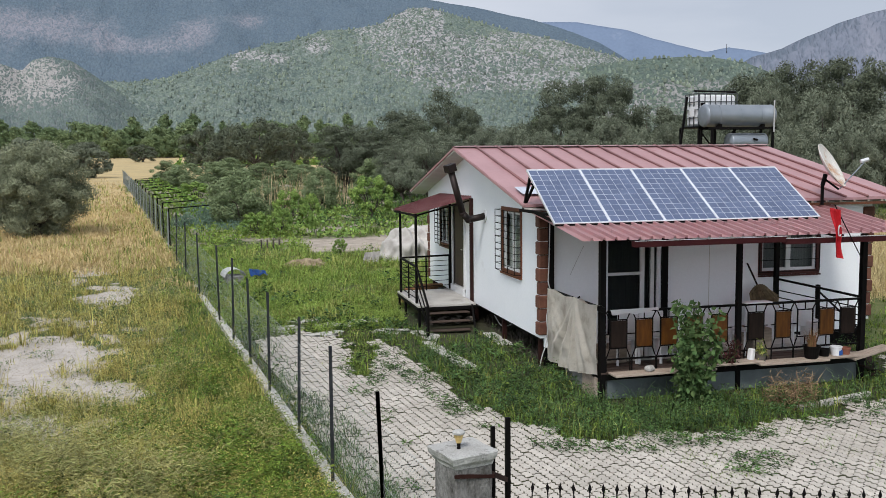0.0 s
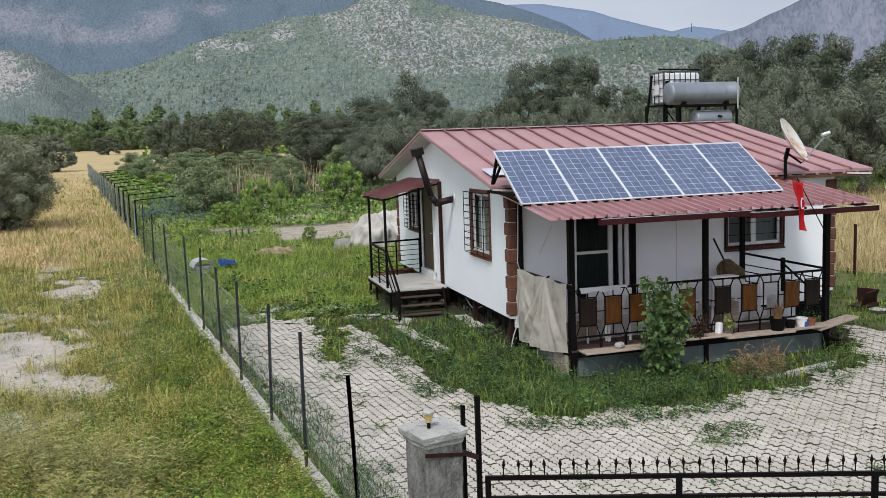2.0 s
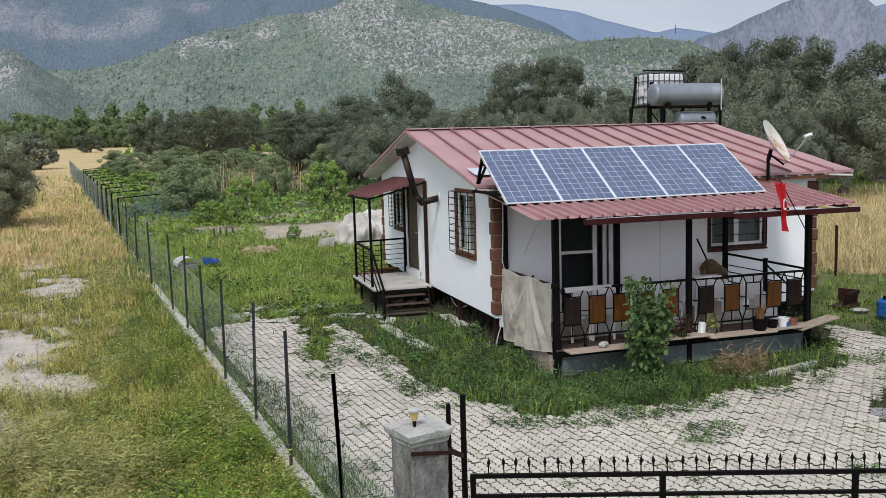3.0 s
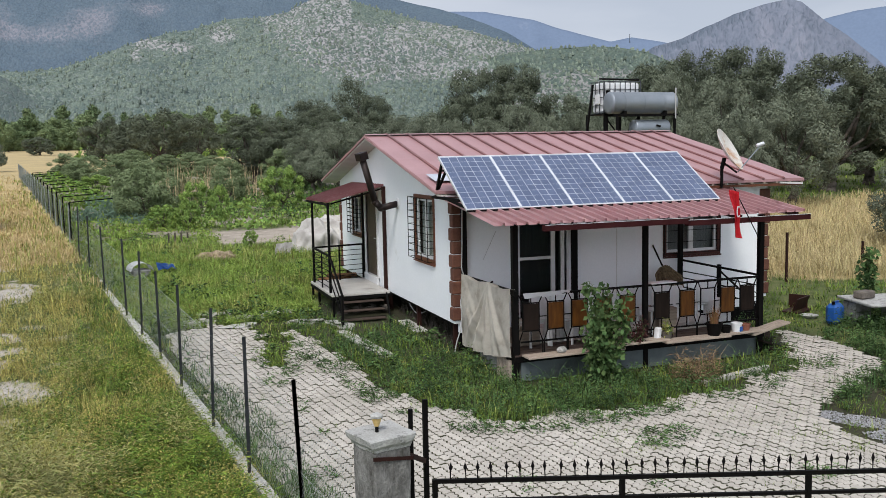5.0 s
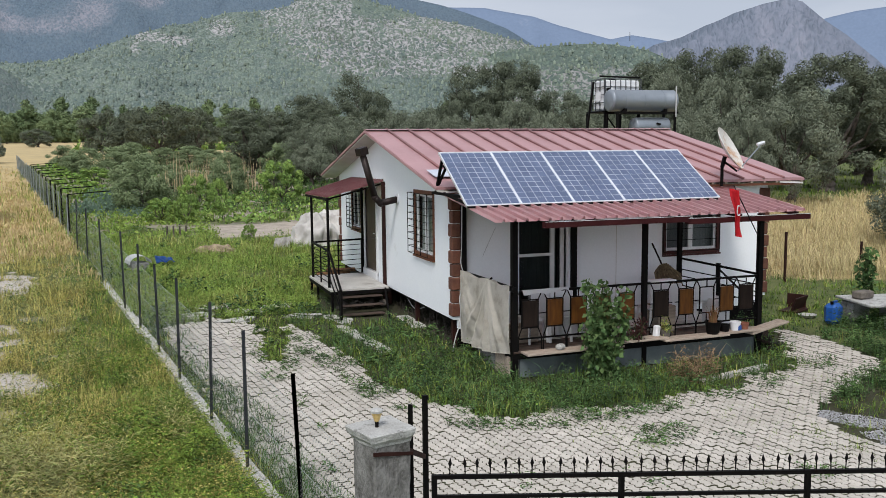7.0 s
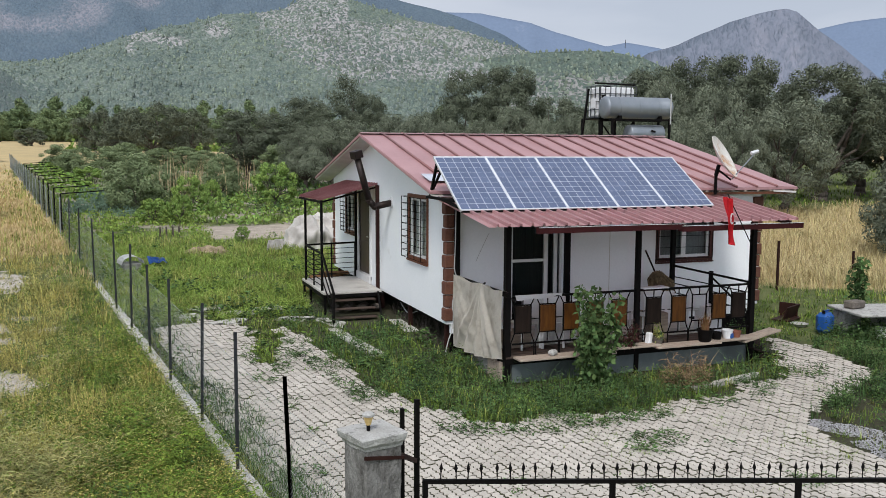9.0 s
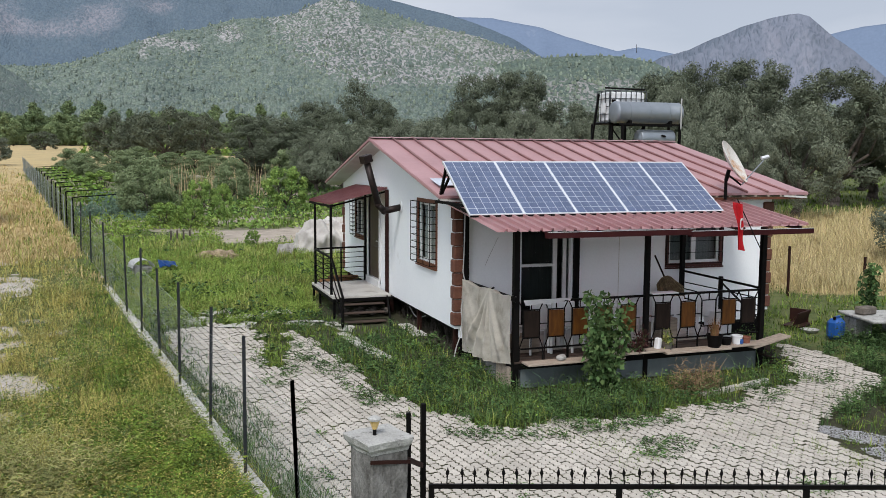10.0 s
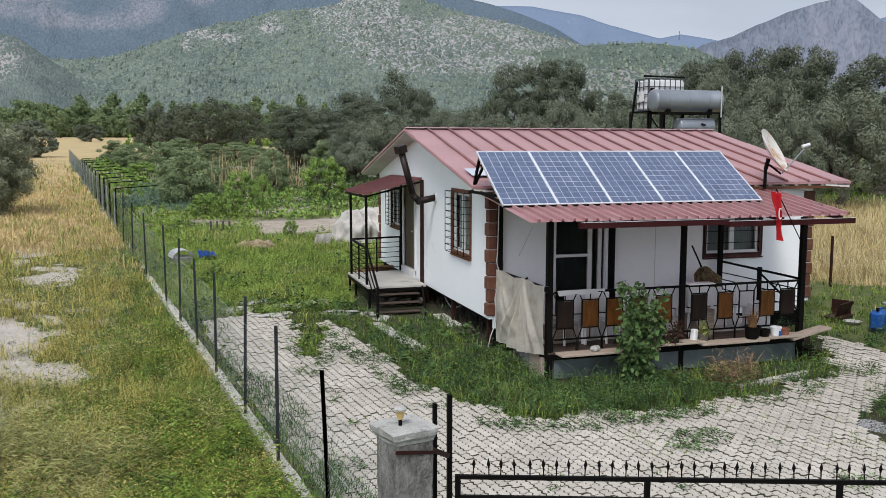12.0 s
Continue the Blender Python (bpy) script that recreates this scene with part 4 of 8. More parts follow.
corrugated("porch_roof", ((-0.44, 2.04, 2.80), (5.44, 2.04, 2.815), (-0.74, -0.95, 2.565), (4.70, -0.95, 2.55)), 0.195, 0.045, M_ROOF2, porch, "red ribbed sheet-metal porch roof")
M_GUTTER = material("maroon_painted_gutter", (0.030, 0.007, 0.008), 0.7, specular=0.08, second=(0.042, 0.011, 0.011), scale=4, fine=0.1)
for x0, x1, s in ((-0.01, 2.41, 0), (2.39, 4.69, 1)):       # two lengths of gutter
    y0, y1, z0, z1 = -1.06, -0.955, 2.466 - 0.035 * s, 2.550 - 0.035 * s
    gut = bmesh.new()
    box(gut, x0, y0, z0, x1, y0 + 0.006, z1)
    box(gut, x0, y1 - 0.006, z0, x1, y1, z1)
    box(gut, x0, y0 + 0.006, z0, x1, y1 - 0.006, z0 + 0.006)
    part("gutter", gut, M_GUTTER, porch, "dark maroon rain gutter")
    part("gutter_lip", a_box(x0, y0 - 0.006, z1, x1, y0 + 0.010, z1 + 0.006), M_ALU, porch)

RAIL_T, RAIL_B = 1.38, 0.64
front_rail = tagged(new("front_railing"), "black steel railing with brown wooden panels")
front_rail.parent = porch
for x0, x1, centres in ((0.07, 2.27, (0.25, 0.68, 1.10, 1.53, 1.98)), (2.35, 4.56, (2.63, 3.12, 3.53, 3.93, 4.33))):
    part("top_rail", a_bar((x0, 0, RAIL_T), (x1, 0, RAIL_T), 0.035), M_DARK, front_rail)
    part("bottom_rail", a_bar((x0, 0, RAIL_B), (x1, 0, RAIL_B), 0.025), M_DARK, front_rail)
    for i, c in enumerate(centres):
        bm = bmesh.new()
        hw, pt, pb = 0.14, 1.25, 0.81
        for s in (-1, 1):
            bar(bm, (c + s * hw, 0, pt), (c + s * 0.205, 0, RAIL_T), 0.014)
            bar(bm, (c + s * hw, 0, pb), (c + s * 0.205, 0, RAIL_B), 0.014)
            bar(bm, (c + s * hw, 0, pb), (c + s * hw, 0, pt), 0.018)
            bar(bm, (c + s * hw, 0, 1.03), (c + s * 0.215, 0, 1.03), 0.014)
            bar(bm, (c + s * 0.2, 0, RAIL_B), (c + s * 0.2, 0, PZ), 0.016)
        for z in (pt, pb):
            bar(bm, (c - hw, 0, z), (c + hw, 0, z), 0.018)
        bar(bm, (c, 0, pt), (c, 0, RAIL_T), 0.014)
        bar(bm, (c, 0, pb), (c, 0, RAIL_B), 0.014)
        part("railing_panel_frame", bm, M_DARK, front_rail)
        dark = i == 0 or (c == 4.33)
        if c != 3.53:
            part("wooden_panel", a_box(c - hw + 0.012, -0.02, pb + 0.012, c + hw - 0.012, 0.004, pt - 0.012, 0.006), M_PLATED if dark else M_PLATEA, front_rail, "dark wooden panel" if dark else "amber brown wooden panel")
side_rail = tagged(new("side_railing"), "black steel railing along the porch side")
side_rail.parent = porch
for z, zb in ((1.40, 1.47), (1.22, 1.26), (1.09, 1.13), (0.92, 0.95), (0.72, 0.74)):
    part("rail", a_bar((4.60, 0.04, z), (4.36, 1.95, zb), 0.035 if z == 1.40 else 0.016), M_DARK, side_rail)
part("rail_post", a_bar((4.60, 1.12, PZ), (4.60, 1.12, 1.46), 0.06), M_DARK, side_rail)
part("brace", a_bar((4.60, 1.08, 1.34), (4.60, 0.05, 0.85), 0.025), M_DARK, side_rail)

# ---- the side landing with its steps, canopy and railing ----
M_CANOPY = material("dark_red_ribbed_metal", (0.30, 0.125, 0.13), 0.42, 0.1, second=(0.34, 0.16, 0.165), scale=2, fine=0.06)
M_LOG = material("split_firewood", (0.24, 0.13, 0.06), 0.9, second=(0.12, 0.06, 0.03), scale=9, fine=0.3)
landing = thing("entrance_landing", "raised steel entrance landing with steps and red canopy", "porch")
LX0, LY0, LY1, LZ = -1.60, 5.95, 8.28, 0.64
for k in range(3):
    part("floor_board", a_box(LX0, LY0 + k * 0.779, LZ - 0.05, GX - 0.064, LY0 + 0.772 + k * 0.779, LZ - 0.003 * (k % 2), 0.004), M_TILE, landing, "pale worn landing floor board")
for y in (LY0 + 0.02, LY1 - 0.02):
    part("floor_frame", a_bar((LX0, y, LZ - 0.09), (GX - 0.02, y, LZ - 0.09), 0.06), M_DARK, landing)
for x in (LX0 + 0.02, GX - 0.06):
    part("floor_frame", a_bar((x, LY0 + 0.06, LZ - 0.09), (x, LY1 - 0.06, LZ - 0.09), 0.06), M_DARK, landing)
PX = LX0 + 0.04
for y, zt, w in ((8.02, 2.57, 0.05), (6.27, 2.59, 0.05)):
    part("post", a_bar((PX, y, LZ), (PX, y, zt), w), M_DARK, landing)
for y in (LY0 + 0.05, 7.5, LY1 - 0.05):
    part("stilt", a_bar((PX, y, 0.05), (PX, y, LZ - 0.06), 0.05), M_DARK, landing)
part("wall_post", a_bar((GX - 0.04, 6.36, 0.05), (GX - 0.04, 6.36, 2.90), 0.07), M_BROWN, landing, "red-brown steel post against the wall")
part("wall_post", a_bar((GX - 0.03, 8.3, LZ), (GX - 0.03, 8.3, 2.85), 0.05), M_DARK, landing)
for y in (6.42, 7.3, 8.6):
    part("canopy_rafter", a_bar((GX, y, 2.865), (LX0 + 0.02, y, 2.53), 0.035), M_DARK, landing)
part("canopy_beam", a_bar((PX, 6.3, 2.55), (PX, 8.68, 2.53), 0.04), M_DARK, landing)
corrugated("canopy", ((GX - 0.01, 9.42, 2.89), (GX - 0.01, 6.42, 2.91), (-1.575, 8.74, 2.56), (-1.575, 6.28, 2.59)), 0.2, 0.045, M_CANOPY, landing, "small dark red ribbed sheet-metal canopy")
railing = tagged(new("landing_railing"), "black steel landing railing")
railing.parent = landing
for k in range(7):
    z = LZ + 0.10 + k * 0.12
    w = 0.04 if k == 6 else 0.014
    part("rail", a_bar((PX, 8.02, z), (GX - 0.05, 8.26, z), w), M_DARK, railing)
    part("rail", a_bar((PX, 8.02, z), (PX, 6.27, z - (0.02 if k == 6 else 0.0)), w), M_DARK, railing)
part("upright", a_bar((PX, 7.12, LZ), (PX, 7.12, LZ + 0.80), 0.03), M_DARK, railing)
for x, y in ((-0.92, 8.14), (GX - 0.07, 8.26)):
    part("upright", a_bar((x, y, LZ), (x, y, LZ + 0.82), 0.03), M_DARK, railing)
for k, (zt, zb, w) in enumerate(((1.43, 0.78, 0.04), (1.14, 0.55, 0.022), (0.86, 0.33, 0.022))):
    part("handrail", a_bar((PX, 6.22, zt), (PX - 0.06, 4.90, zb), w), M_DARK, landing, "sloping black steel handrail")
part("handrail", a_bar((PX - 0.06, 4.90, 0.02), (PX - 0.06, 4.90, 0.80), 0.045), M_DARK, landing)
for x0, x1 in ((-1.42, -1.66), (-0.40, -0.62)):
    part("stringer", a_bar((x0, LY0, LZ - 0.06), (x1, 4.82, 0.03), 0.035, 0.09), M_DARK, landing)
for k, (y, z) in enumerate(((5.86, 0.485), (5.60, 0.345), (5.33, 0.205), (5.00, 0.085))):
    dx = -0.055 * (k + 1)
    part("tread", a_box(-1.37 + dx, y - 0.10, z - 0.022, -0.45 + dx, y + 0.09, z, 0.004), M_WOODD, landing, "brown worn stair tread")
for k in range(9):       # stones and rubble lying under the landing
    bm = bmesh.new()
    bmesh.ops.create_icosphere(bm, subdivisions=2, radius=1.0)
    for v in bm.verts:
        v.co = Vector((v.co.x * 0.11, v.co.y * 0.09, v.co.z * 0.07)) * (1 + 0.6 * noise.noise(v.co * 1.7 + Vector((k, 0, 0))))
    bmesh.ops.transform(bm, matrix=pose(-1.3 + 0.11 * k, 6.30 + 0.30 * math.sin(k * 2.1), 0.17 + 0.05 * (k % 3), 0, 0, 40 * k), verts=bm.verts)
    tagged(part("rubble_stone", bm, M_STONE), "rough stone piled under the entrance landing", "stone", "stones under the landing")
for k, (y, rz) in enumerate(((8.75, 10), (8.9, -14), (9.05, 3), (8.65, 24))):      # firewood behind the landing
    log = a_rod((-0.42, 0, 0), (0.42, 0, 0), 0.075 - 0.008 * k, None, 9)
    bmesh.ops.transform(log, matrix=pose(-1.05 + 0.1 * k, y, 0.32 + 0.12 * k, 0, 8 * (k % 2) - 4, rz), verts=log.verts)
    tagged(part("firewood_log", log, M_LOG), "brown firewood log stacked behind the landing", "firewood", "logs behind the landing")

# ---- solar panels on their rack ----
rack = thing("panel_rack", "black steel rack holding the solar panels", "rack")
PA, PB = Vector((-0.632, 0.42, 2.715)), Vector((-0.632, 1.715, 3.545))
up = (PB - PA).normalized()
for u in (0.22, 0.78):
    c = PA.lerp(PB, u) - Vector((0, -0.03, 0.05))
    part("rack_rail", a_bar(c + Vector((-0.02, 0, 0)), c + Vector((4.72, 0, 0)), 0.04), M_DARK, rack)
for x in (-0.58, 0.55, 1.7, 2.85, 4.0):
    part("rack_leg", a_bar((x, 1.86, 3.0), (x, 1.46, 3.32), 0.035), M_DARK, rack)
    part("rack_beam", a_bar((x, 0.50, 2.735), (x, 1.60, 2.86), 0.04), M_DARK, rack)
part("rack_arm", a_bar((-0.62, 1.90, 2.86), (-0.60, 1.62, 3.42), 0.04), M_DARK, rack)
part("rack_arm", a_bar((-0.66, 1.95, 2.86), (-0.55, 0.9, 2.84), 0.045), M_DARK, rack)
part("rack_sill", a_bar((-0.62, 0.44, 2.70), (4.05, 0.44, 2.70), 0.035), M_DARK, rack)


def solar_panel():
    """A framed module of six by ten cells, its lower left corner at the origin, rising along +y."""
    th = thing("solar_panel", "blue polycrystalline solar panel in an aluminium frame", "solar panel", "solar panels on the roof")
    W, L = 0.940, 1.538
    bm = bmesh.new()
    box(bm, 0, 0, -0.03, W, 0.022, 0.006)
    box(bm, 0, L - 0.022, -0.03, W, L, 0.006)
    box(bm, 0, 0.022, -0.03, 0.010, L - 0.022, 0.006)
    box(bm, W - 0.010, 0.022, -0.03, W, L - 0.022, 0.006)
    part("panel_frame", bm, M_ALU, th, "silver aluminium frame")
    part("backing", a_box(0.010, 0.022, -0.012, W - 0.010, L - 0.022, 0.0), M_CELLBACK, th)
    bm = bmesh.new()
    cw, ch = (W - 0.044) / 6, (L - 0.064) / 10
    for i in range(6):
        for j in range(10):
            x, y = 0.022 + i * cw, 0.032 + j * ch
            box(bm, x + 0.0045, y + 0.0045, 0.0008, x + cw - 0.0045, y + ch - 0.0045, 0.002)
    cells = part("cell_grid", bm, M_CELL, th, "blue silicon cells")
    cells["kind"] = "stuff"
    return th


tilt = math.degrees(math.atan2(PB.z - PA.z, PB.y - PA.y))
first = solar_panel()
first.matrix_basis = pose(PA.x, PA.y, PA.z, tilt, 0, 0)
for k in range(1, 5):
    copy_thing(first, pose(PA.x + k * 0.9425, PA.y, PA.z, tilt, 0, 0))
white = part("cable_board", a_box(-0.22, -0.25, 0.02, 0.35, 0.25, 0.03, 0.003, pose(-0.30, 2.45, EAVE_Z + (2.45 - EAVE_Y) * SLOPE + 0.03, math.degrees(math.atan(SLOPE)), 0, 0)), M_CELLBACK, None)
tagged(white, "pale plastic sheet lying on the roof behind the panels", "sheet")


# ---- fence, kerb and gate ----
M_WIRE = material("galvanised_fence_wire", (0.42, 0.45, 0.45), 0.5, 0.15, fine=0.1)
M_POST = material("grey_black_fence_post", (0.045, 0.05, 0.058), 0.55, 0.2, second=(0.07, 0.075, 0.08), scale=6, fine=0.15)
rng = random.Random(11)
fence = thing("fence", "wire mesh fence on dark steel posts with a cement footing", "fence")
POSTS = [(-4.25, 1.64), (-2.41, 1.67), (-0.59, 1.67), (1.53, 1.66), (3.34, 1.62), (5.42, 1.72), (7.52, 1.75), (11.6, 1.64), (15.4, 1.60), (18.8, 1.62)] + [(22.4 + 3.7 * k, 1.42) for k in range(17)]
for i, (y, h) in enumerate(POSTS):
    x, z = fence_x(y) + (0.05 if i == 0 else 0.0), 0.025 * y
    bm = bmesh.new()
    lx, ly = (-0.06, 0.0) if i == 0 else (rng.uniform(-0.03, 0.05), rng.uniform(-0.03, 0.03))
    for a, b in (((-0.02, 0), (0.02, 0)), ((0.02, 0), (0.02, 0.04))):       # an angle iron
        vs = [bm.verts.new((x + p[0] + (lx if t else 0), y + p[1] + (ly if t else 0), z + (h if t else -0.1))) for t in (0, 1) for p in (a, b)]
        bm.faces.new((vs[0], vs[1], vs[3], vs[2]))
    bmesh.ops.solidify(bm, geom=bm.faces[:], thickness=0.008)
    part("fence_post", bm, M_POST if y < 22 else M_WIRE, fence)


def wire_sheet(y0, y1, step, w, z0=0.10, z1=1.31):
    """Crossing diagonal wires between two heights over the ground."""
    H = z1 - z0
    s = np.arange(y0 - H, y1, step)
    quads = []
    for d in (1, -1):
        a, b = (s, s + H) if d > 0 else (s + H, s)
        ya, yb = a, b
        za, zb = np.full_like(s, z0), np.full_like(s, z1)
        t0 = np.clip((y0 - ya) / (yb - ya), 0, 1) if d > 0 else np.clip((y1 - ya) / (yb - ya), 0, 1)
        t1 = np.clip((y1 - ya) / (yb - ya), 0, 1) if d > 0 else np.clip((y0 - ya) / (yb - ya), 0, 1)
        t0, t1 = np.minimum(t0, t1), np.maximum(t0, t1)
        p = [(ya + (yb - ya) * t, za + (zb - za) * t) for t in (t0, t1)]
        o = w / 2 / math.sqrt(2)
        for (yy, zz), sg in ((p[0], -1), (p[0], 1), (p[1], 1), (p[1], -1)):
            quads.append(np.stack([fence_x(yy) + 0.028, yy + sg * o * d, zz - sg * o + 0.025 * yy], 1))
    n = len(s)
    v = np.concatenate(quads)
    f = np.concatenate([np.stack([np.arange(n) + k * n + j * 4 * n for k in range(4)], 1) for j in range(2)])
    return v, f


wv, wf = zip(*(wire_sheet(*a) for a in ((-5.6, 0, 0.05, 0.0032), (0, 10, 0.05, 0.005), (10, 22, 0.05, 0.0095), (22, 84, 0.075, 0.022))))
wires = arrays("wire_mesh", np.concatenate(wv), np.concatenate([f + sum(len(w) for w in wv[:i]) for i, f in enumerate(wf)]), M_WIRE, fence, "grey galvanised wire mesh")
wires["kind"] = "stuff"
bm = bmesh.new()
for z in (0.14, 0.74, 1.31):
    bar(bm, (fence_x(-5.6) + 0.025, -5.6, 0.025 * -5.6 + z), (fence_x(84) + 0.025, 84, 0.025 * 84 + z), 0.0028)
part("tension_wire", bm, M_WIRE, fence)
kv, kf = [], []
ys = np.arange(-6.2, 13.5, 0.22)
jit = np.array([[rng.uniform(-0.009, 0.009) for _ in range(4)] for _ in ys])
for k, y in enumerate(ys):
    x, z = fence_x(y) + 0.03, 0.025 * y - 0.10 * min(1, max(0, (y - 7) / 5))
    kv += [(x - 0.09 + jit[k, 0], y, z - 0.1), (x - 0.07 + jit[k, 1], y, z + 0.09 + jit[k, 2]), (x + 0.06 + jit[k, 0], y, z + 0.10 + jit[k, 3]), (x + 0.07, y, z - 0.1)]
    if k:
        o = 4 * k
        kf += [(o - 4 + j, o + j, o + j + 1, o - 3 + j) for j in range(3)]
kerb = arrays("kerb", kv, kf, M_KERB)
tagged(kerb, "rough pale cement footing along the fence", "kerb", kind="structure")

M_SHAFT = material("weathered_board_cast_concrete", (0.20, 0.195, 0.183), 0.95, second=(0.105, 0.10, 0.093), scale=9, bump=0.014, bump_scale=55, fine=0.25, stain=(0.05, 0.046, 0.04), stain_scale=9, stain_at=0.60, stretch=(1, 1, 0.6))
pillar = thing("gate_pillar", "rough grey concrete gate pillar with an overhanging cap", "pillar")
turn = pose(-3.925, -6.285, 0, 0, 0, 16)
bm = a_box(-0.143, -0.148, -0.25, 0.165, 0.148, 1.54, 0.012, turn)
bmesh.ops.subdivide_edges(bm, edges=bm.edges[:], cuts=23, use_grid_fill=True)
for v in bm.verts:
    v.co += Vector((noise.noise(v.co * 5), noise.noise(v.co * 5 + Vector((9, 0, 0))), 0)) * 0.010
    v.co += Vector((noise.noise(v.co * 26), noise.noise(v.co * 26 + Vector((9, 0, 0))), 0)) * 0.005
part("shaft", bm, M_SHAFT, pillar, "rough grey concrete shaft")
bm = bmesh.new()
for (w, z) in ((0.152, 1.515), (0.158, 1.535), (0.178, 1.560), (0.190, 1.606), (0.184, 1.614)):
    for sx, sy in ((-1, -1), (1, -1), (1, 1), (-1, 1)):
        bm.verts.new((sx * w, sy * w, z))
bm.verts.ensure_lookup_table()
for k in range(4):
    for j in range(4):
        bm.faces.new([bm.verts[i] for i in (4 * k + j, 4 * k + (j + 1) % 4, 4 * k + 4 + (j + 1) % 4, 4 * k + 4 + j)])
bm.faces.new([bm.verts[i] for i in (16, 17, 18, 19)])
bm.faces.new([bm.verts[i] for i in (3, 2, 1, 0)])
bmesh.ops.subdivide_edges(bm, edges=bm.edges[:], cuts=9, use_grid_fill=True)
for v in bm.verts:
    v.co += Vector((noise.noise(v.co * 9), noise.noise(v.co * 9 + Vector((5, 0, 0))), noise.noise(v.co * 7 + Vector((0, 4, 0))) * 0.6)) * 0.012
    v.co += Vector((noise.noise(v.co * 30), noise.noise(v.co * 30 + Vector((5, 0, 0))), noise.noise(v.co * 30 + Vector((0, 4, 0))) * 0.5)) * 0.005
bmesh.ops.transform(bm, matrix=turn, verts=bm.verts)
part("cap", bm, M_CAP, pillar, "pale cast cement cap")

lamp = thing("garden_lamp", "small solar garden lamp with an amber shade", "lamp")
M_AMBER = material("amber_plastic", (0.55, 0.40, 0.16), 0.4, second=(0.48, 0.33, 0.12), scale=20)
for nm, prof, mt in (("stem", [(0.013, 0), (0.014, 0.05)], M_DARK), ("shade", [(0.018, 0.05), (0.036, 0.105), (0.042, 0.115), (0.02, 0.118)], M_AMBER), ("cap", [(0.045, 0.115), (0.047, 0.13), (0.03, 0.142), (0.001, 0.144)], M_CAP)):
    part(nm, lathe(prof, 14), mt, lamp, smooth=False)
lamp.matrix_basis = pose(-3.953, -6.297, 1.608)

gate = thing("metal_gate", "black wrought-iron driveway gate with spear finials", "gate")
G0, GD = Vector((-3.46, -6.06, 0)), Vector((1, -0.345, 0)).normalized()


def on_gate(s, z):
    return G0 + GD * s + Vector((0, 0, z))


for z, w in ((1.085, 0.032), (0.925, 0.026), (-0.02, 0.045)):
    part("gate_rail", a_bar(on_gate(0.0, z), on_gate(6.4, z), 0.03, w), M_DARK, gate)
for k in range(5):
    part("gate_upright", a_bar(on_gate(0.02 + k * 1.45, -0.05), on_gate(0.02 + k * 1.45, 1.07 if k else 1.10), 0.036), M_DARK, gate)
sp = bmesh.new()
for r, z in ((0.006, 0.0), (0.006, 0.075), (0.011, 0.08), (0.008, 0.09), (0.019, 0.115), (0.014, 0.13), (0.004, 0.165), (0.001, 0.175)):
    for i in range(6):
        sp.verts.new((r * math.cos(i * math.pi / 3), r * math.sin(i * math.pi / 3) * 0.6, z))
sp.verts.ensure_lookup_table()
for k in range(7):
    for i in range(6):
        sp.faces.new([sp.verts[j] for j in (6 * k + i, 6 * k + (i + 1) % 6, 6 * k + 6 + (i + 1) % 6, 6 * k + 6 + i)])
spear = part("spear", sp, M_DARK, gate, "black spear finial")
sa = math.atan2(GD.y, GD.x)
for k in range(58):
    s = 0.145 + k * 0.1055 + rng.uniform(-0.012, 0.012)
    ob = spear if k == 0 else new("spear", spear.data)
    if k:
        ob.parent = gate
        ob["label"] = "black spear finial"
    ob.matrix_basis = Matrix.Translation(on_gate(s, 1.097)) @ pose(0, 0, 0, 0, rng.uniform(-3, 3), math.degrees(sa)) @ Matrix.Scale(0.80, 4)
for s in (-0.045,):
    part("gate_post", a_bar(on_gate(s, -0.25), on_gate(s, 1.735), 0.036), M_DARK, gate, "tall black steel hinge post")
part("gate_post", a_bar((-3.615, -6.03, -0.25), (-3.615, -6.03, 1.67), 0.03), M_DARK, gate, "black steel post beside the pillar")
part("hinge_strap", a_bar((-4.03, -6.475, 1.475), (-3.71, -6.375, 1.415), 0.014, 0.026), M_BROWN, gate, "rusty iron strap round the pillar")
part("hinge_strap", a_bar((-3.74, -6.36, 1.435), (-3.53, -6.09, 1.27), 0.028, 0.035), M_BROWN, gate)


# ---- paving of interlocking blocks ----
ISLAND = [(-2.7, 5.0), (-2.3, 3.1), (-2.1, 0.8), (-1.85, -0.3), (-1.4, -1.15), (-0.95, -1.6), (-0.4, -1.75), (0.6, -1.7), (1.9, -1.65), (2.5, -1.55), (3.0, -1.3), (4.3, -1.25), (4.9, -0.75), (5.2, -0.1), (5.5, 0.7), (6.0, 1.3), (6.3, 1.9), (6.0, 3.5), (-1.0, 9.0), (-1.8, 6.0)]
PAVED = [(-4.35, -6.8), (4.2, -6.8), (3.05, -4.45), (2.95, -3.5), (3.1, -3.0), (3.9, -2.45), (5.2, -1.85), (6.1, -1.3), (6.3, -0.3), (6.4, 0.5), (6.2, 1.1), (5.6, 2.0), (-1.6, 2.0), (-1.75, 4.8), (-2.3, 6.2), (-3.6, 7.6), (-4.6, 8.4), (-5.35, 8.0), (-4.3, -2.0)]


def inside(x, y, poly):
    """Which of the points lie in the polygon."""
    x, y = np.asarray(x, float), np.asarray(y, float)
    r = np.zeros(x.shape, bool)
    for (x0, y0), (x1, y1) in zip(poly, poly[1:] + poly[:1]):
        c = (y0 > y) != (y1 > y)
        r ^= c & (x < (x1 - x0) * (y - y0) / (y1 - y0 + 1e-12) + x0)
    return r


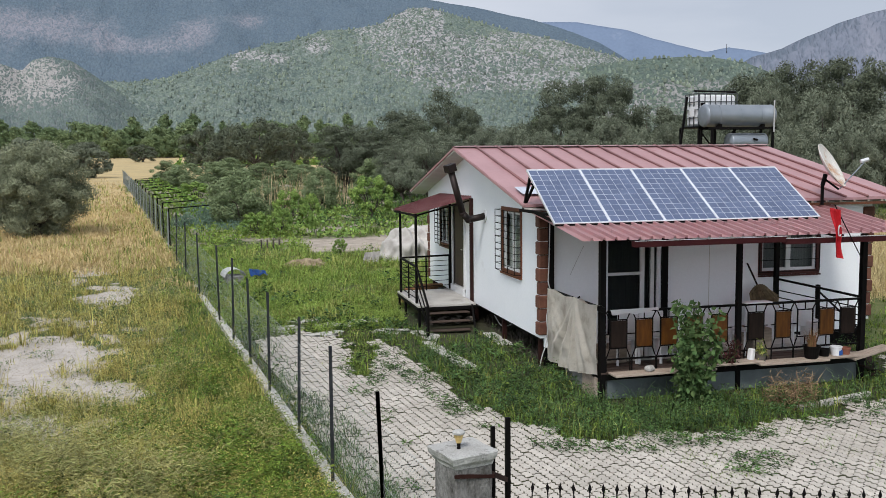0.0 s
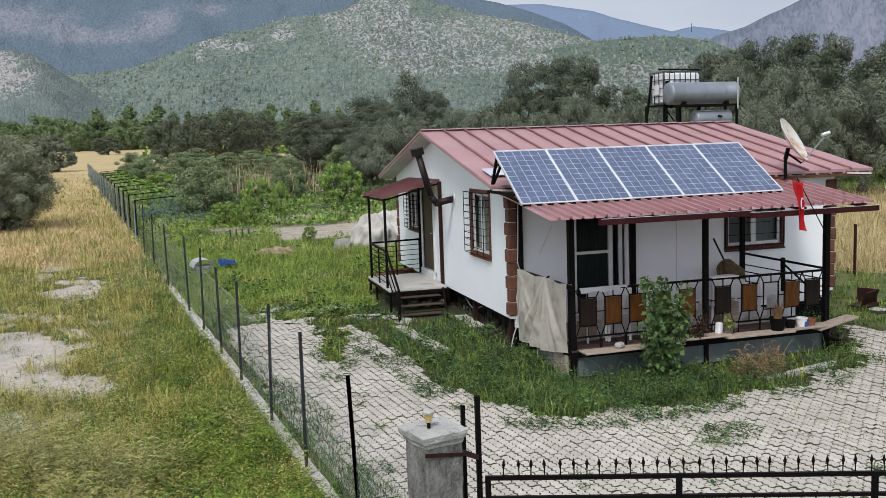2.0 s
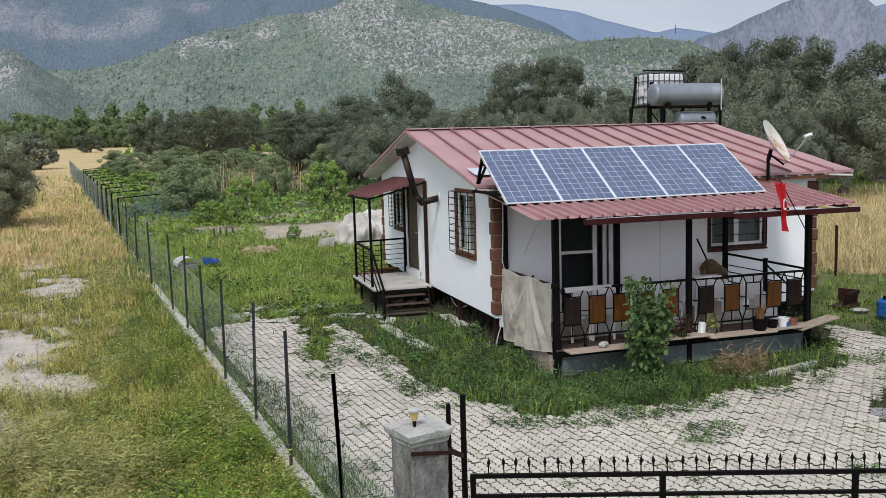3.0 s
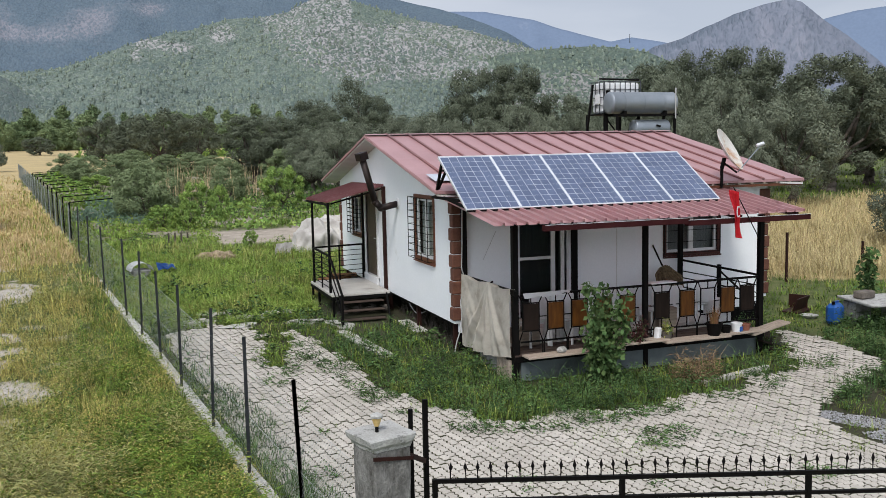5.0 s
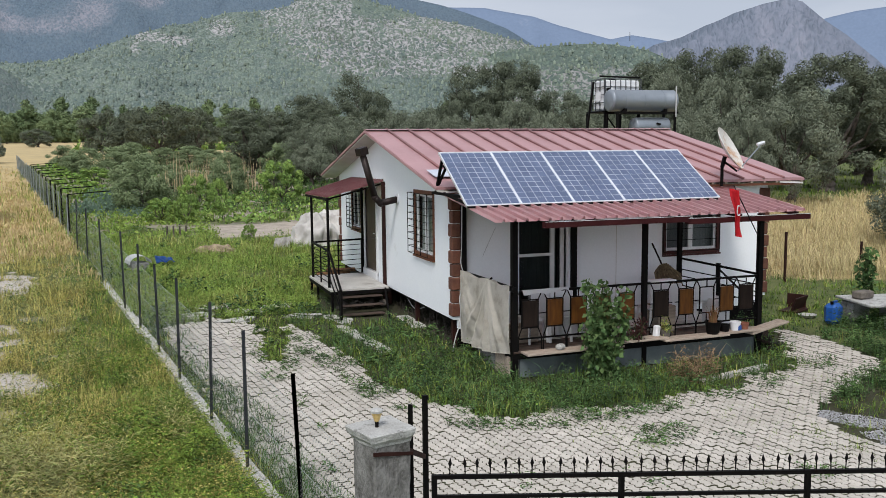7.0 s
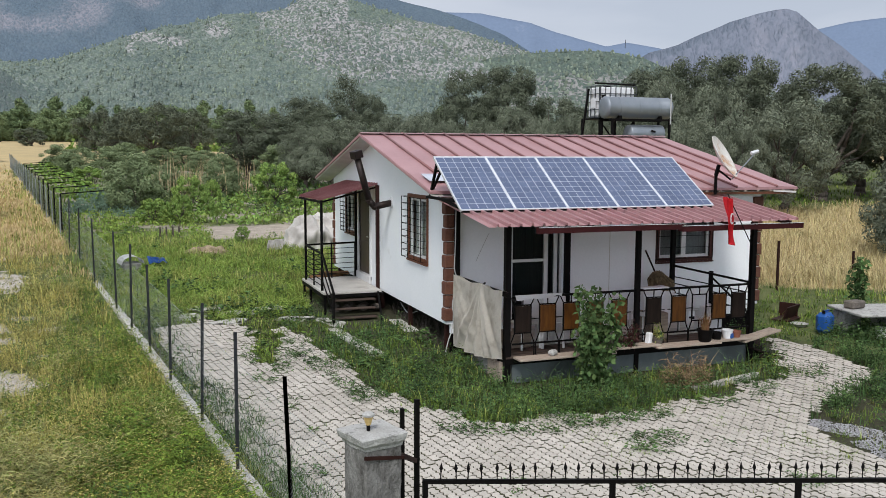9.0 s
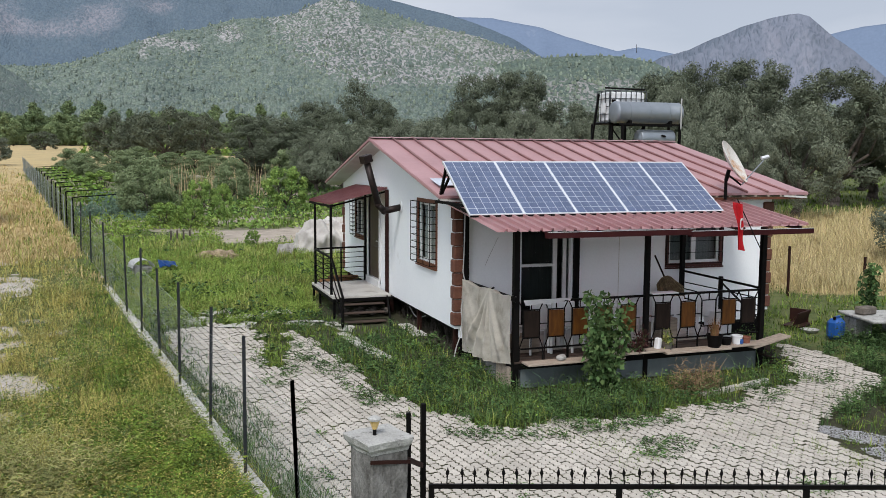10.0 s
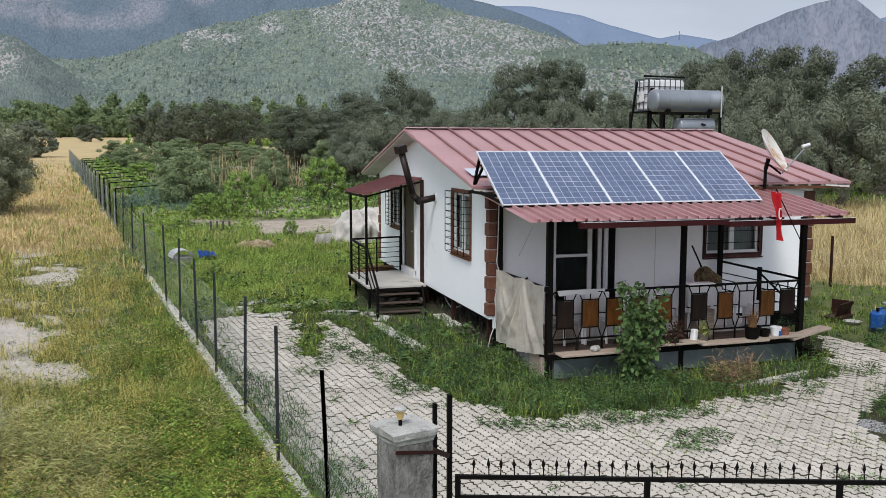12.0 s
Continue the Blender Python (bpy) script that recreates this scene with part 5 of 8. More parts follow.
def edge_shift(x, y, amount=0.16):
    return x + amount * fbm(x, y, 0.9, 2.0), y + amount * fbm(x, y, 0.9, 6.0)


def island(x, y):
    return inside(*edge_shift(x, y, 0.28), ISLAND)


def paved(x, y):
    """Where the paving still shows: not under the grass by the house nor where the back of the drive is overgrown."""
    back = y > 5.35 + 1.1 * fbm(x, y, 1.6, 1.4)
    patch = np.hypot((x + 3.25 - 0.16 * (y - 2.9)) / 0.22, (y - 3.4) / 1.2) < 1 + 0.35 * fbm(x, y, 0.8, 2.2)
    return inside(x, y, PAVED) & ~island(x, y) & ~back & ~patch & (x > fence_x(y) + 0.22)


def block_mesh():
    """One wavy-sided paving block, 17 by 11.25 cm less its joint."""
    a, b, n, q = 0.0788, 0.0475, 0.0130, 0.006
    side = [(-a, 0.0), (-0.75 * a, n), (-0.25 * a, -n), (0.0, 0.0), (0.25 * a, n), (0.75 * a, -n), (a, 0.0)]
    out = [(x, -b + z) for x, z in side] + [(a + q, -b * 0.35), (a - q, b * 0.35)] + [(x, b + z) for x, z in side[::-1]] + [(-a - q, b * 0.35), (-a + q, -b * 0.35)]
    bm = bmesh.new()
    top = [bm.verts.new((x * 0.98, y * 0.965, 0.0)) for x, y in out]
    rim = [bm.verts.new((x, y, -0.007)) for x, y in out]
    low = [bm.verts.new((x, y, -0.06)) for x, y in out]
    bm.faces.new(top)
    for p, q in ((rim, top), (low, rim)):
        for i in range(len(out)):
            j = (i + 1) % len(out)
            bm.faces.new((p[i], p[j], q[j], q[i]))
    return bm


M_JOINT = material("earth_stained_block_side", (0.05, 0.048, 0.030), 0.95, second=(0.07, 0.075, 0.04), scale=6, fine=0.3)
PAVE_AZ = radians(8.0)
ca, sa_ = math.cos(PAVE_AZ), math.sin(PAVE_AZ)
I, J = np.meshgrid(np.arange(-130, 130), np.arange(-100, 100), indexing="ij")
U, V = J * 0.17 + (I % 2) * 0.085, I * 0.1125          # along the rows, across them
BX, BYY = V * ca - U * sa_ + 0.8, V * sa_ + U * ca + 0.5
keep = paved(BX, BYY)
bx, by = BX[keep], BYY[keep]
prng = np.random.RandomState(5)
bz = ground_z(bx, by) + 0.042 + prng.uniform(-0.007, 0.007, len(bx)) + 0.012 * fbm(bx, by, 1.7, 4.0)
tiltx, tilty, spin = prng.uniform(-0.035, 0.035, len(bx)), prng.uniform(-0.035, 0.035, len(bx)), PAVE_AZ + math.pi / 2 + prng.uniform(-0.04, 0.04, len(bx))
near = np.argsort(np.hypot(bx + 1.2, by + 4.6))[:300]
tmpl = block_mesh()
tmpl.verts.index_update()
bm_v = np.array([v.co[:] for v in tmpl.verts])
bm_f = [[v.index for v in f.verts] for f in tmpl.faces]
pave = tagged(new("pavement"), "pale interlocking concrete block paving with weeds in the joints", "paving", kind="structure")
near_set = set(near.tolist())
me = bpy.data.meshes.new("paving_block")
tmpl.to_mesh(me)
tmpl.free()
me.materials.append(M_BLOCK1)
me.materials.append(M_JOINT)
for pl in me.polygons:
    pl.material_index = int(pl.center.z < -0.02)
verts, faces = [], []
for k in range(len(bx)):
    R = Matrix.Translation((bx[k], by[k], bz[k])) @ Euler((tiltx[k], tilty[k], spin[k])).to_matrix().to_4x4()
    if k in near_set:
        ob = new("paving_block", me)
        ob.parent = pave
        ob.matrix_basis = R
    else:
        m3 = np.array(R)
        o = len(verts)
        verts.extend((bm_v @ m3[:3, :3].T + m3[:3, 3]).tolist())
        faces.extend([[i + o for i in f] for f in bm_f])
me2 = bpy.data.meshes.new("paving_blocks")
me2.from_pydata(verts, [], faces)
me2.materials.append(M_BLOCK)
me2.materials.append(M_JOINT)
me2.polygons.foreach_set("material_index", [int(k % len(bm_f) > len(bm_f) - 19) for k in range(len(faces))])
rest = new("paving_blocks", me2)
rest.parent = pave
rest["kind"] = "stuff"


# ---- grass ----
def blades(name, label, base, height, width, lean, az, mat, category="grass"):
    """One object of many bent blades: base n x 3, and for each blade its height, width, lean (0 to 1) and the way it leans."""
    n = len(base)
    side = np.stack([-np.sin(az), np.cos(az), np.zeros(n)], 1) * (width / 2)[:, None]
    go = np.stack([np.cos(az), np.sin(az), np.zeros(n)], 1)
    up = np.array([0, 0, 1.0])
    h, l = height[:, None], lean[:, None]
    mid = base + up * h * 0.58 * np.sqrt(1 - 0.5 * l * l) + go * h * 0.30 * l
    tip = base + up * h * (1 - 0.62 * l * l) + go * h * 0.95 * l
    v = np.stack([base - side, base + side, mid - side * 0.75, mid + side * 0.75, tip], 1).reshape(-1, 3)
    o = np.arange(n)[:, None] * 5
    f = np.concatenate([o + [0, 1, 3], o + [0, 3, 2], o + [2, 3, 4]])
    return tagged(arrays(name, v, f, mat), label, category, kind="stuff")


grng = np.random.RandomState(21)


def scatter(n, az0, az1, r0, r1):
    """Points over a sector round the camera's side of the plot, thinning with distance."""
    az = np.radians(grng.uniform(az0, az1, n))
    t = grng.uniform(1 / r1, 1 / r0, n)
    r = 1 / t
    return CX + r * np.sin(az), CY + r * np.cos(az), r


def tufts(x, y, r, per, spread):
    """Several blades round each point."""
    n = len(x)
    X, Y = np.repeat(x, per), np.repeat(y, per)
    a = grng.uniform(0, 2 * np.pi, n * per)
    d = np.abs(grng.normal(0, spread, n * per)) * np.sqrt(np.repeat(r, per) / 10)
    return X + d * np.cos(a), Y + d * np.sin(a), np.repeat(r, per), a


M_GREEN = leafy("green_grass_blades", (0.17, 0.24, 0.045), (0.085, 0.135, 0.03), 1.6, 0.68, 0.02)
M_OLIVEGRASS = leafy("yellow_green_grass_blades", (0.37, 0.37, 0.12), (0.20, 0.235, 0.062), 1.3, 0.6, 0.02)
M_YELLOWGRASS = leafy("yellow_seeding_grass", (0.44, 0.375, 0.125), (0.29, 0.275, 0.078), 1.3, 0.62, 0.02)
M_STRAW = leafy("golden_dry_grass_blades", (0.56, 0.435, 0.225), (0.47, 0.37, 0.19), 0.35, 0.22, 0.012)
M_LAWN = leafy("bright_lawn_blades", (0.25, 0.345, 0.075), (0.165, 0.24, 0.052), 1.2, 0.45, 0.02)
M_HAY = leafy("golden_hay_blades", (0.49, 0.405, 0.22), (0.41, 0.35, 0.18), 0.5, 0.4, 0.015)
M_WEED = leafy("dark_green_weed_leaves", (0.094, 0.160, 0.052), (0.050, 0.090, 0.033), 1.6, 0.68, 0.02)


def field(name, label, n, sector, accept, mat, h, w, per=7, spread=0.06, lean=(0.2, 0.8), lift=0.0):
    x, y, r = scatter(n, *sector)
    p = np.clip(accept(x, y), 0, 1)
    ok = grng.uniform(0, 1, n) < p
    x, y, r = x[ok], y[ok], r[ok]
    X, Y, R, a = tufts(x, y, r, per, spread)
    m = len(X)
    scale = np.repeat(grng.uniform(0.65, 1.25, len(x)), per)
    hh = h * scale * grng.uniform(0.55, 1.1, m)
    ww = w * np.clip(R / 11, 0.8, 6) * grng.uniform(0.6, 1.3, m)
    base = np.stack([X, Y, ground_z(X, Y) - 0.02 + lift], 1)
    return blades(name, label, base, hh, ww, grng.uniform(lean[0], lean[1], m), a + grng.normal(0, 0.5, m), mat)


def outer(x, y):
    return (x < fence_x(y) - 0.12).astype(float)


def inner(x, y):
    return (x > fence_x(y) + 0.12).astype(float)


def near_fence(x, y):
    return np.clip(1.15 - (fence_x(y) - x - 0.85 - 0.6 * fbm(x, y, 2.5, 9.0) + 0.11 * (y - 1.0)) / 1.3, 0, 1)


def house_box(x, y):
    return (x > -0.3) & (x < 6.5) & (y > 2.0) & (y < 10.8) | (x > -0.1) & (x < 4.7) & (y > -0.1) & (y < 2.2)


def stair_box(x, y):
    return (x > -1.68) & (x < -0.2) & (y > 4.85) & (y < 8.3)


def lawn(x, y):
    """Turf inside the fence, off the paving and the tilled beds."""
    ok = inner(x, y) * ~paved(x, y) * ~house_box(x, y) * ~stair_box(x, y) * ~(np.hypot((x - 3.42) / 0.50, (y + 3.28 + (x - 3.42) * 0.9) / 0.36) < 1)
    ok = ok * np.where((x > 2.9) & (y < 1.0) & ~inside(x, y, ISLAND), 0.25, 1.0)
    return ok * np.where(y < 7.5, 1.0, np.clip(1.1 - 1.6 * soil_at(x, y), 0.04, 1)) * (x < 60)


L_SECT, R_SECT = (-17, 15, 6.5, 42), (-3, 52, 6.5, 40)
field("meadow_turf", "short green undergrowth of the meadow", 12000, L_SECT, lambda x, y: outer(x, y) * (1 - straw_at(x, y)) * (1 - 0.985 * bare(x, y)), M_OLIVEGRASS, 0.17, 0.010, 6, 0.07, (0.3, 1.1))
field("meadow_grass", "lush green meadow grass along the fence", 14000, L_SECT, lambda x, y: outer(x, y) * near_fence(x, y) * (1 - straw_at(x, y)) * (1 - 0.95 * bare(x, y)), M_GREEN, 0.27, 0.008, 8, 0.06, (0.3, 1.15))
field("meadow_grass", "pale yellow-green tussocky meadow grass", 15000, L_SECT, lambda x, y: outer(x, y) * (1 - near_fence(x, y) * 0.8) * (1 - straw_at(x, y) * 0.75) * (1 - 0.965 * bare(x, y)), M_YELLOWGRASS, 0.34, 0.0052, 11, 0.08, (0.4, 1.25))
field("tussock", "tall arching tussocks of half-dry grass", 4200, (-17, 12, 6.5, 30), lambda x, y: outer(x, y) * (1 - 0.97 * bare(x, y)) * (1 - straw_at(x, y)) * np.clip(fbm(x, y, 1.1, 6.6) * 1.8 + 0.05 - 0.75 * near_fence(x, y), 0, 1), M_YELLOWGRASS, 0.50, 0.0055, 34, 0.10, (0.3, 1.2))
field("dry_grass", "golden dry field grass", 11000, (-19, 1, 20, 110), lambda x, y: outer(x, y) * straw_at(x, y), M_STRAW, 0.24, 0.011, 6, 0.12, (0.35, 1.15))
field("dry_grass", "golden ripe grass of the near field", 14000, (-18, 6, 16, 60), lambda x, y: outer(x, y) * np.clip(straw_at(x, y) * 1.4, 0, 1), M_STRAW, 0.34, 0.0075, 8, 0.10, (0.35, 1.15))
field("meadow_grass", "greenish grass between the straw along the fence", 2600, (-17, 0, 20, 90), lambda x, y: outer(x, y) * straw_at(x, y) * np.clip(1.2 - (fence_x(y) - x) / 5.0 + 0.5 * fbm(x, y, 3.0, 2.2), 0.05, 1), M_OLIVEGRASS, 0.45, 0.008, 7, 0.10, (0.2, 1.0))
field("dry_grass", "golden dry field grass beyond the house", 17000, (28, 54, 18, 70), lambda x, y: inner(x, y) * straw_at(x, y) * (x > 6.8), M_HAY, 0.6, 0.0055, 7, 0.12, (0.2, 1.0))
field("lawn_grass", "uneven green grass round the house", 26000, R_SECT, lambda x, y: lawn(x, y) * (1 - straw_at(x, y)), M_GREEN, 0.19, 0.009, 7, 0.06, (0.25, 1.05))
field("lawn_grass", "yellowish grass scattered in the yard", 4500, R_SECT, lambda x, y: lawn(x, y) * np.clip(0.45 + fbm(x, y, 2.2, 3.3), 0, 1) * (1 - straw_at(x, y) * 0.6), M_OLIVEGRASS, 0.27, 0.009, 6, 0.05, (0.2, 0.9))
field("far_grass", "green grass of the far orchard floor", 7000, (-4, 52, 38, 120), lambda x, y: inner(x, y) * np.clip(1 - soil_at(x, y), 0.1, 1) * (1 - straw_at(x, y)), M_GREEN, 0.35, 0.010, 5, 0.10, (0.2, 0.8))


field("lawn_grass", "lush grass behind the yard", 12000, (-3, 17, 17, 38), lambda x, y: lawn(x, y) * (y > 7.0) * (y < 22.5) * np.clip(0.6 + fbm(x, y, 2.0, 4.7), 0.1, 1), M_LAWN, 0.25, 0.006, 9, 0.07, (0.3, 1.1))

field("lawn_grass", "yellow-green seeding grass behind the yard", 3000, (-3, 17, 17, 38), lambda x, y: lawn(x, y) * (y > 7.0) * (y < 22.0) * np.clip(0.3 + 1.3 * fbm(x, y, 1.7, 8.1), 0, 1), M_OLIVEGRASS, 0.38, 0.006, 9, 0.07, (0.2, 0.9))


def joints(x, y):
    """Weeds in the paving: in patches, thicker by the edges."""
    on = paved(x, y)
    edge = inside(x + 0.35, y + 0.35, ISLAND) | inside(x - 0.35, y, ISLAND) | inside(x, y + 0.4, ISLAND) | inside(x - 0.3, y - 0.3, ISLAND)
    patch = np.clip(fbm(x, y, 1.5, 8.4) * 2.4 - 0.95, 0, 1) + np.clip((y - 3.4) * 0.45 + 1.1 * fbm(x, y, 1.2, 1.4), 0, 1) + np.clip(1.3 - 4 * np.abs(np.hypot((x + 3.05) / 0.6, (y - 3.6) / 1.7)), 0, 1)
    patch = patch + np.clip((x - 1.6) * 0.22, 0, 0.35) * np.clip(0.6 + fbm(x, y, 0.5, 6.4), 0, 1)
    return on * np.clip(patch + edge * np.clip(0.35 + fbm(x, y, 0.6, 3.7), 0, 1), 0.02, 1)


field("joint_weeds", "low green weeds growing between the paving blocks", 16000, (-3, 52, 6.0, 26), joints, M_GREEN, 0.11, 0.009, 7, 0.045, (0.4, 1.15), 0.02)
field("joint_moss", "dark moss and seedlings in the paving joints", 34000, (-3, 52, 6.0, 22), lambda x, y: paved(x, y) * np.clip(0.30 + 0.9 * fbm(x, y, 0.7, 2.6), 0.06, 1), M_WEED, 0.042, 0.012, 5, 0.03, (0.5, 1.2), 0.015)
field("kerb_weeds", "weeds along the inside of the fence", 18000, (-3, 24, 6.0, 40), lambda x, y: (np.abs(x - fence_x(y) - 0.36) < 0.32 + 0.2 * fbm(x, y, 0.9, 3.9)) * np.clip(0.55 + fbm(x, y, 1.2, 5.5), 0, 1), M_WEED, 0.22, 0.010, 7, 0.05, (0.2, 0.9))


# ---- leaves ----
def leaf_quads(c, d, length, width, rs, face=None):
    n = len(c)
    d = d / (np.linalg.norm(d, axis=1, keepdims=True) + 1e-9)
    if face is None:
        face = rs.normal(0, 1, (n, 3))
    s = np.cross(d, face)
    s /= np.linalg.norm(s, axis=1, keepdims=True) + 1e-9
    L, W = (length * rs.uniform(0.6, 1.25, n))[:, None], (width * rs.uniform(0.6, 1.25, n))[:, None]
    droop = np.array([0, 0, -0.15]) * L
    v = np.stack([c, c + d * L * 0.5 + s * W * 0.5, c + d * L + droop, c + d * L * 0.5 - s * W * 0.5], 1).reshape(-1, 3)
    return v, np.arange(n * 4).reshape(n, 4)


def leaf_tris(c, d, length, width, rs, face):
    """Small three-cornered leaves, for crowns that stay far off."""
    n = len(c)
    d = d / (np.linalg.norm(d, axis=1, keepdims=True) + 1e-9)
    s = np.cross(d, face)
    s /= np.linalg.norm(s, axis=1, keepdims=True) + 1e-9
    L, W = (length * rs.uniform(0.6, 1.25, n))[:, None], (width * rs.uniform(0.6, 1.25, n))[:, None]
    v = np.stack([c - s * W * 0.5, c + s * W * 0.5, c + d * L], 1).reshape(-1, 3)
    return v, np.arange(n * 3).reshape(n, 3)


def clump_cloud(centres, radii, counts, rs, outward=0.2, bias=0.33):
    pts, ds, fs = [], [], []
    for c, r, k in zip(centres, radii, counts):
        v = rs.normal(0, 1, (k, 3))
        v /= np.linalg.norm(v, axis=1, keepdims=True)
        rad = r * rs.uniform(0, 1, k) ** bias
        pts.append(np.asarray(c) + v * rad[:, None] * np.array([1, 1, 0.85]))
        t = np.cross(v, rs.normal(0, 1, (k, 3)))
        ds.append(t / (np.linalg.norm(t, axis=1, keepdims=True) + 1e-9) + v * outward)
        fs.append(v + rs.normal(0, 0.22, (k, 3)) + [0, 0, 0.10])
    return np.concatenate(pts), np.concatenate(ds), np.concatenate(fs)


def limb(bm, a, b, r0, r1, rs, bends=3):
    """A bent, tapering branch."""
    a, b = Vector(a), Vector(b)
    prev, n = a, bends
    for k in range(1, n + 1):
        u = k / n
        p = a.lerp(b, u) + Vector(rs.normal(0, 0.06 * (b - a).length * (u < 1), 3))
        rod(bm, prev, p, r0 + (r1 - r0) * (k - 1) / n, r0 + (r1 - r0) * u, 5)
        prev = p


def tree(name, label, H, R, crown_low, leaf_mat, n_leaves, leaf, seed, trunk_r=0.2, n_clumps=46, lobes=0.3, cone=0.0, clump=0.29, group="", fork=4, knobs=0):
    """A tree at the origin: trunk and limbs in one mesh, a crown of many leaves in clumps. crown_low: where the crown starts, as a part of H."""
    rs = np.random.RandomState(seed)
    th = thing(name, label, "tree", group)
    cz, rz = H * (1 + crown_low) / 2, H * (1 - crown_low) / 2
    cen, rad = [], []
    if knobs:              # a crown of several rounded boughs, each with clumps over its outer side
        kc, kr = [], []
        for k in range(knobs):
            a = 6.283 * (k + rs.uniform(-0.3, 0.3)) / (knobs - 1)
            u = 0.0 if k == 0 else rs.uniform(0.30, 0.46)
            q = rs.uniform(0.52, 0.66) if k else 0.64
            kc.append((u * R * math.cos(a), u * R * math.sin(a), cz + rz * (0.36 if k == 0 else rs.uniform(-0.66, 0.30))))
            kr.append((q * R, q * R, min(q * R * 1.05, rz * 0.64)))
        kc, kr = np.array(kc), np.array(kr)
        while len(cen) < n_clumps:
            k = rs.randint(knobs)
            v = rs.normal(0, 1, 3)
            v /= np.linalg.norm(v)
            p = kc[k] + kr[k] * v * 0.9
            if (v[2] < -0.45 and rs.uniform() < 0.7) or min(np.linalg.norm((p - kc[j]) / kr[j]) for j in range(knobs) if j != k) < 0.62:
                continue
            cen.append(p)
            rad.append(R * clump * rs.uniform(0.65, 1.3))
    for k in range(0 if knobs else n_clumps):
        v = rs.normal(0, 1, 3)
        v /= np.linalg.norm(v)
        u = rs.uniform(0.35, 1.0) ** 0.6
        lob = 1 + lobes * math.sin(3 * math.atan2(v[1], v[0]) + seed) * (1 - abs(v[2]))
        p = np.array([v[0] * R * u * lob * 0.85, v[1] * R * u * lob * 0.85, v[2] * rz * u * 0.88])
        if cone:
            p[:2] *= max(0.12, 1 - cone * (p[2] + rz) / (2 * rz))
        p[2] += cz
        cen.append(p)
        rad.append(R * clump * rs.uniform(0.7, 1.35) * (1 - 0.5 * cone * (p[2] - cz + rz) / (2 * rz)))
    rad = np.array(rad)
    cnt = np.maximum(8, (n_leaves * rad ** 2 / (rad ** 2).sum()).astype(int))
    p, d, face = clump_cloud(cen, rad, cnt, rs, bias=0.2 if knobs else 0.33)
    p[:, 2] = np.maximum(p[:, 2], 0.05)
    v, f = leaf_tris(p, d, leaf[0], leaf[1], rs, face)
    bm = bmesh.new()
    fork_z = H * max(crown_low, 0.12) * 0.95
    base = Vector((0, 0, -0.2))
    top = Vector((rs.uniform(-0.1, 0.1) * R, rs.uniform(-0.1, 0.1) * R, fork_z))
    rod(bm, base, (0, 0, 0.27), trunk_r * 1.35, trunk_r * 1.1, 9)
    limb(bm, (0, 0, 0.2), top, trunk_r * 1.1, trunk_r * 0.75, rs)
    if cone > 0.4:
        limb(bm, top, (0, 0, H * 0.97), trunk_r * 0.75, 0.02, rs, 4)
    order = rs.permutation(n_clumps)[: fork * 3]
    for i in order:
        limb(bm, top if cone <= 0.4 else Vector((0, 0, max(fork_z, cen[i][2] - 0.15 * H))), cen[i], trunk_r * (0.42 if cone <= 0.4 else 0.18), 0.02, rs, 3)
    part("trunk", bm, M_BARK, th, "grey-brown bark trunk and limbs", smooth=True)
    arrays("crown", v, f, leaf_mat, th, "leafy crown")
    return th


def plant_at(th, spots, rs):
    """Puts the tree at the first spot and copies of it at the rest: x, y, scale."""
    for k, (x, y, s) in enumerate(spots):
        m = Matrix.Translation((x, y, float(ground_z(x, y)))) @ pose(0, 0, 0, 0, 0, rs.uniform(0, 360)) @ Matrix.Diagonal((s * rs.uniform(0.92, 1.08), s * rs.uniform(0.92, 1.08), s, 1))
        if k == 0:
            first_m = m
        else:
            copy_thing(th, m)
    th.matrix_basis = first_m


def polar(az, r):
    return CX + r * math.sin(radians(az)), CY + r * math.cos(radians(az))


M_OLIVE = leafy("grey_green_olive_leaves", (0.118, 0.136, 0.093), (0.078, 0.092, 0.060), 0.9, 0.34, 0.012, 0.03)
M_OLIVE2 = leafy("silver_green_olive_leaves", (0.164, 0.184, 0.130), (0.113, 0.130, 0.090), 0.9, 0.34, 0.012, 0.03)
M_FIELDOLIVE = leafy("dusty_olive_leaves", (0.235, 0.255, 0.165), (0.165, 0.182, 0.114), 0.9, 0.34, 0.012, 0.03)
M_YOUNG = leafy("young_olive_leaves", (0.205, 0.255, 0.130), (0.140, 0.182, 0.090), 0.9, 0.34, 0.012, 0.04)
M_PINE = leafy("dark_pine_needles", (0.12, 0.17, 0.08), (0.175, 0.225, 0.105), 0.06, 0.4, 0.015, 0.08)
M_FRUIT = leafy("bright_fruit_tree_leaves", (0.22, 0.32, 0.08), (0.155, 0.24, 0.062), 1.0, 0.5, 0.02)
trs = random.Random(31)


def plant_round(th, spots, rs):
    """As plant_at, by azimuth, distance, spread and height."""
    for k, (az, r, sxy, sz) in enumerate(spots):
        x, y = polar(az, r)
        m = Matrix.Translation((x, y, float(ground_z(x, y)))) @ pose(0, 0, 0, 0, 0, rs.uniform(0, 360)) @ Matrix.Diagonal((sxy, sxy, sz, 1))
        if k == 0:
            first_m = m
        else:
            copy_thing(th, m)
    th.matrix_basis = first_m


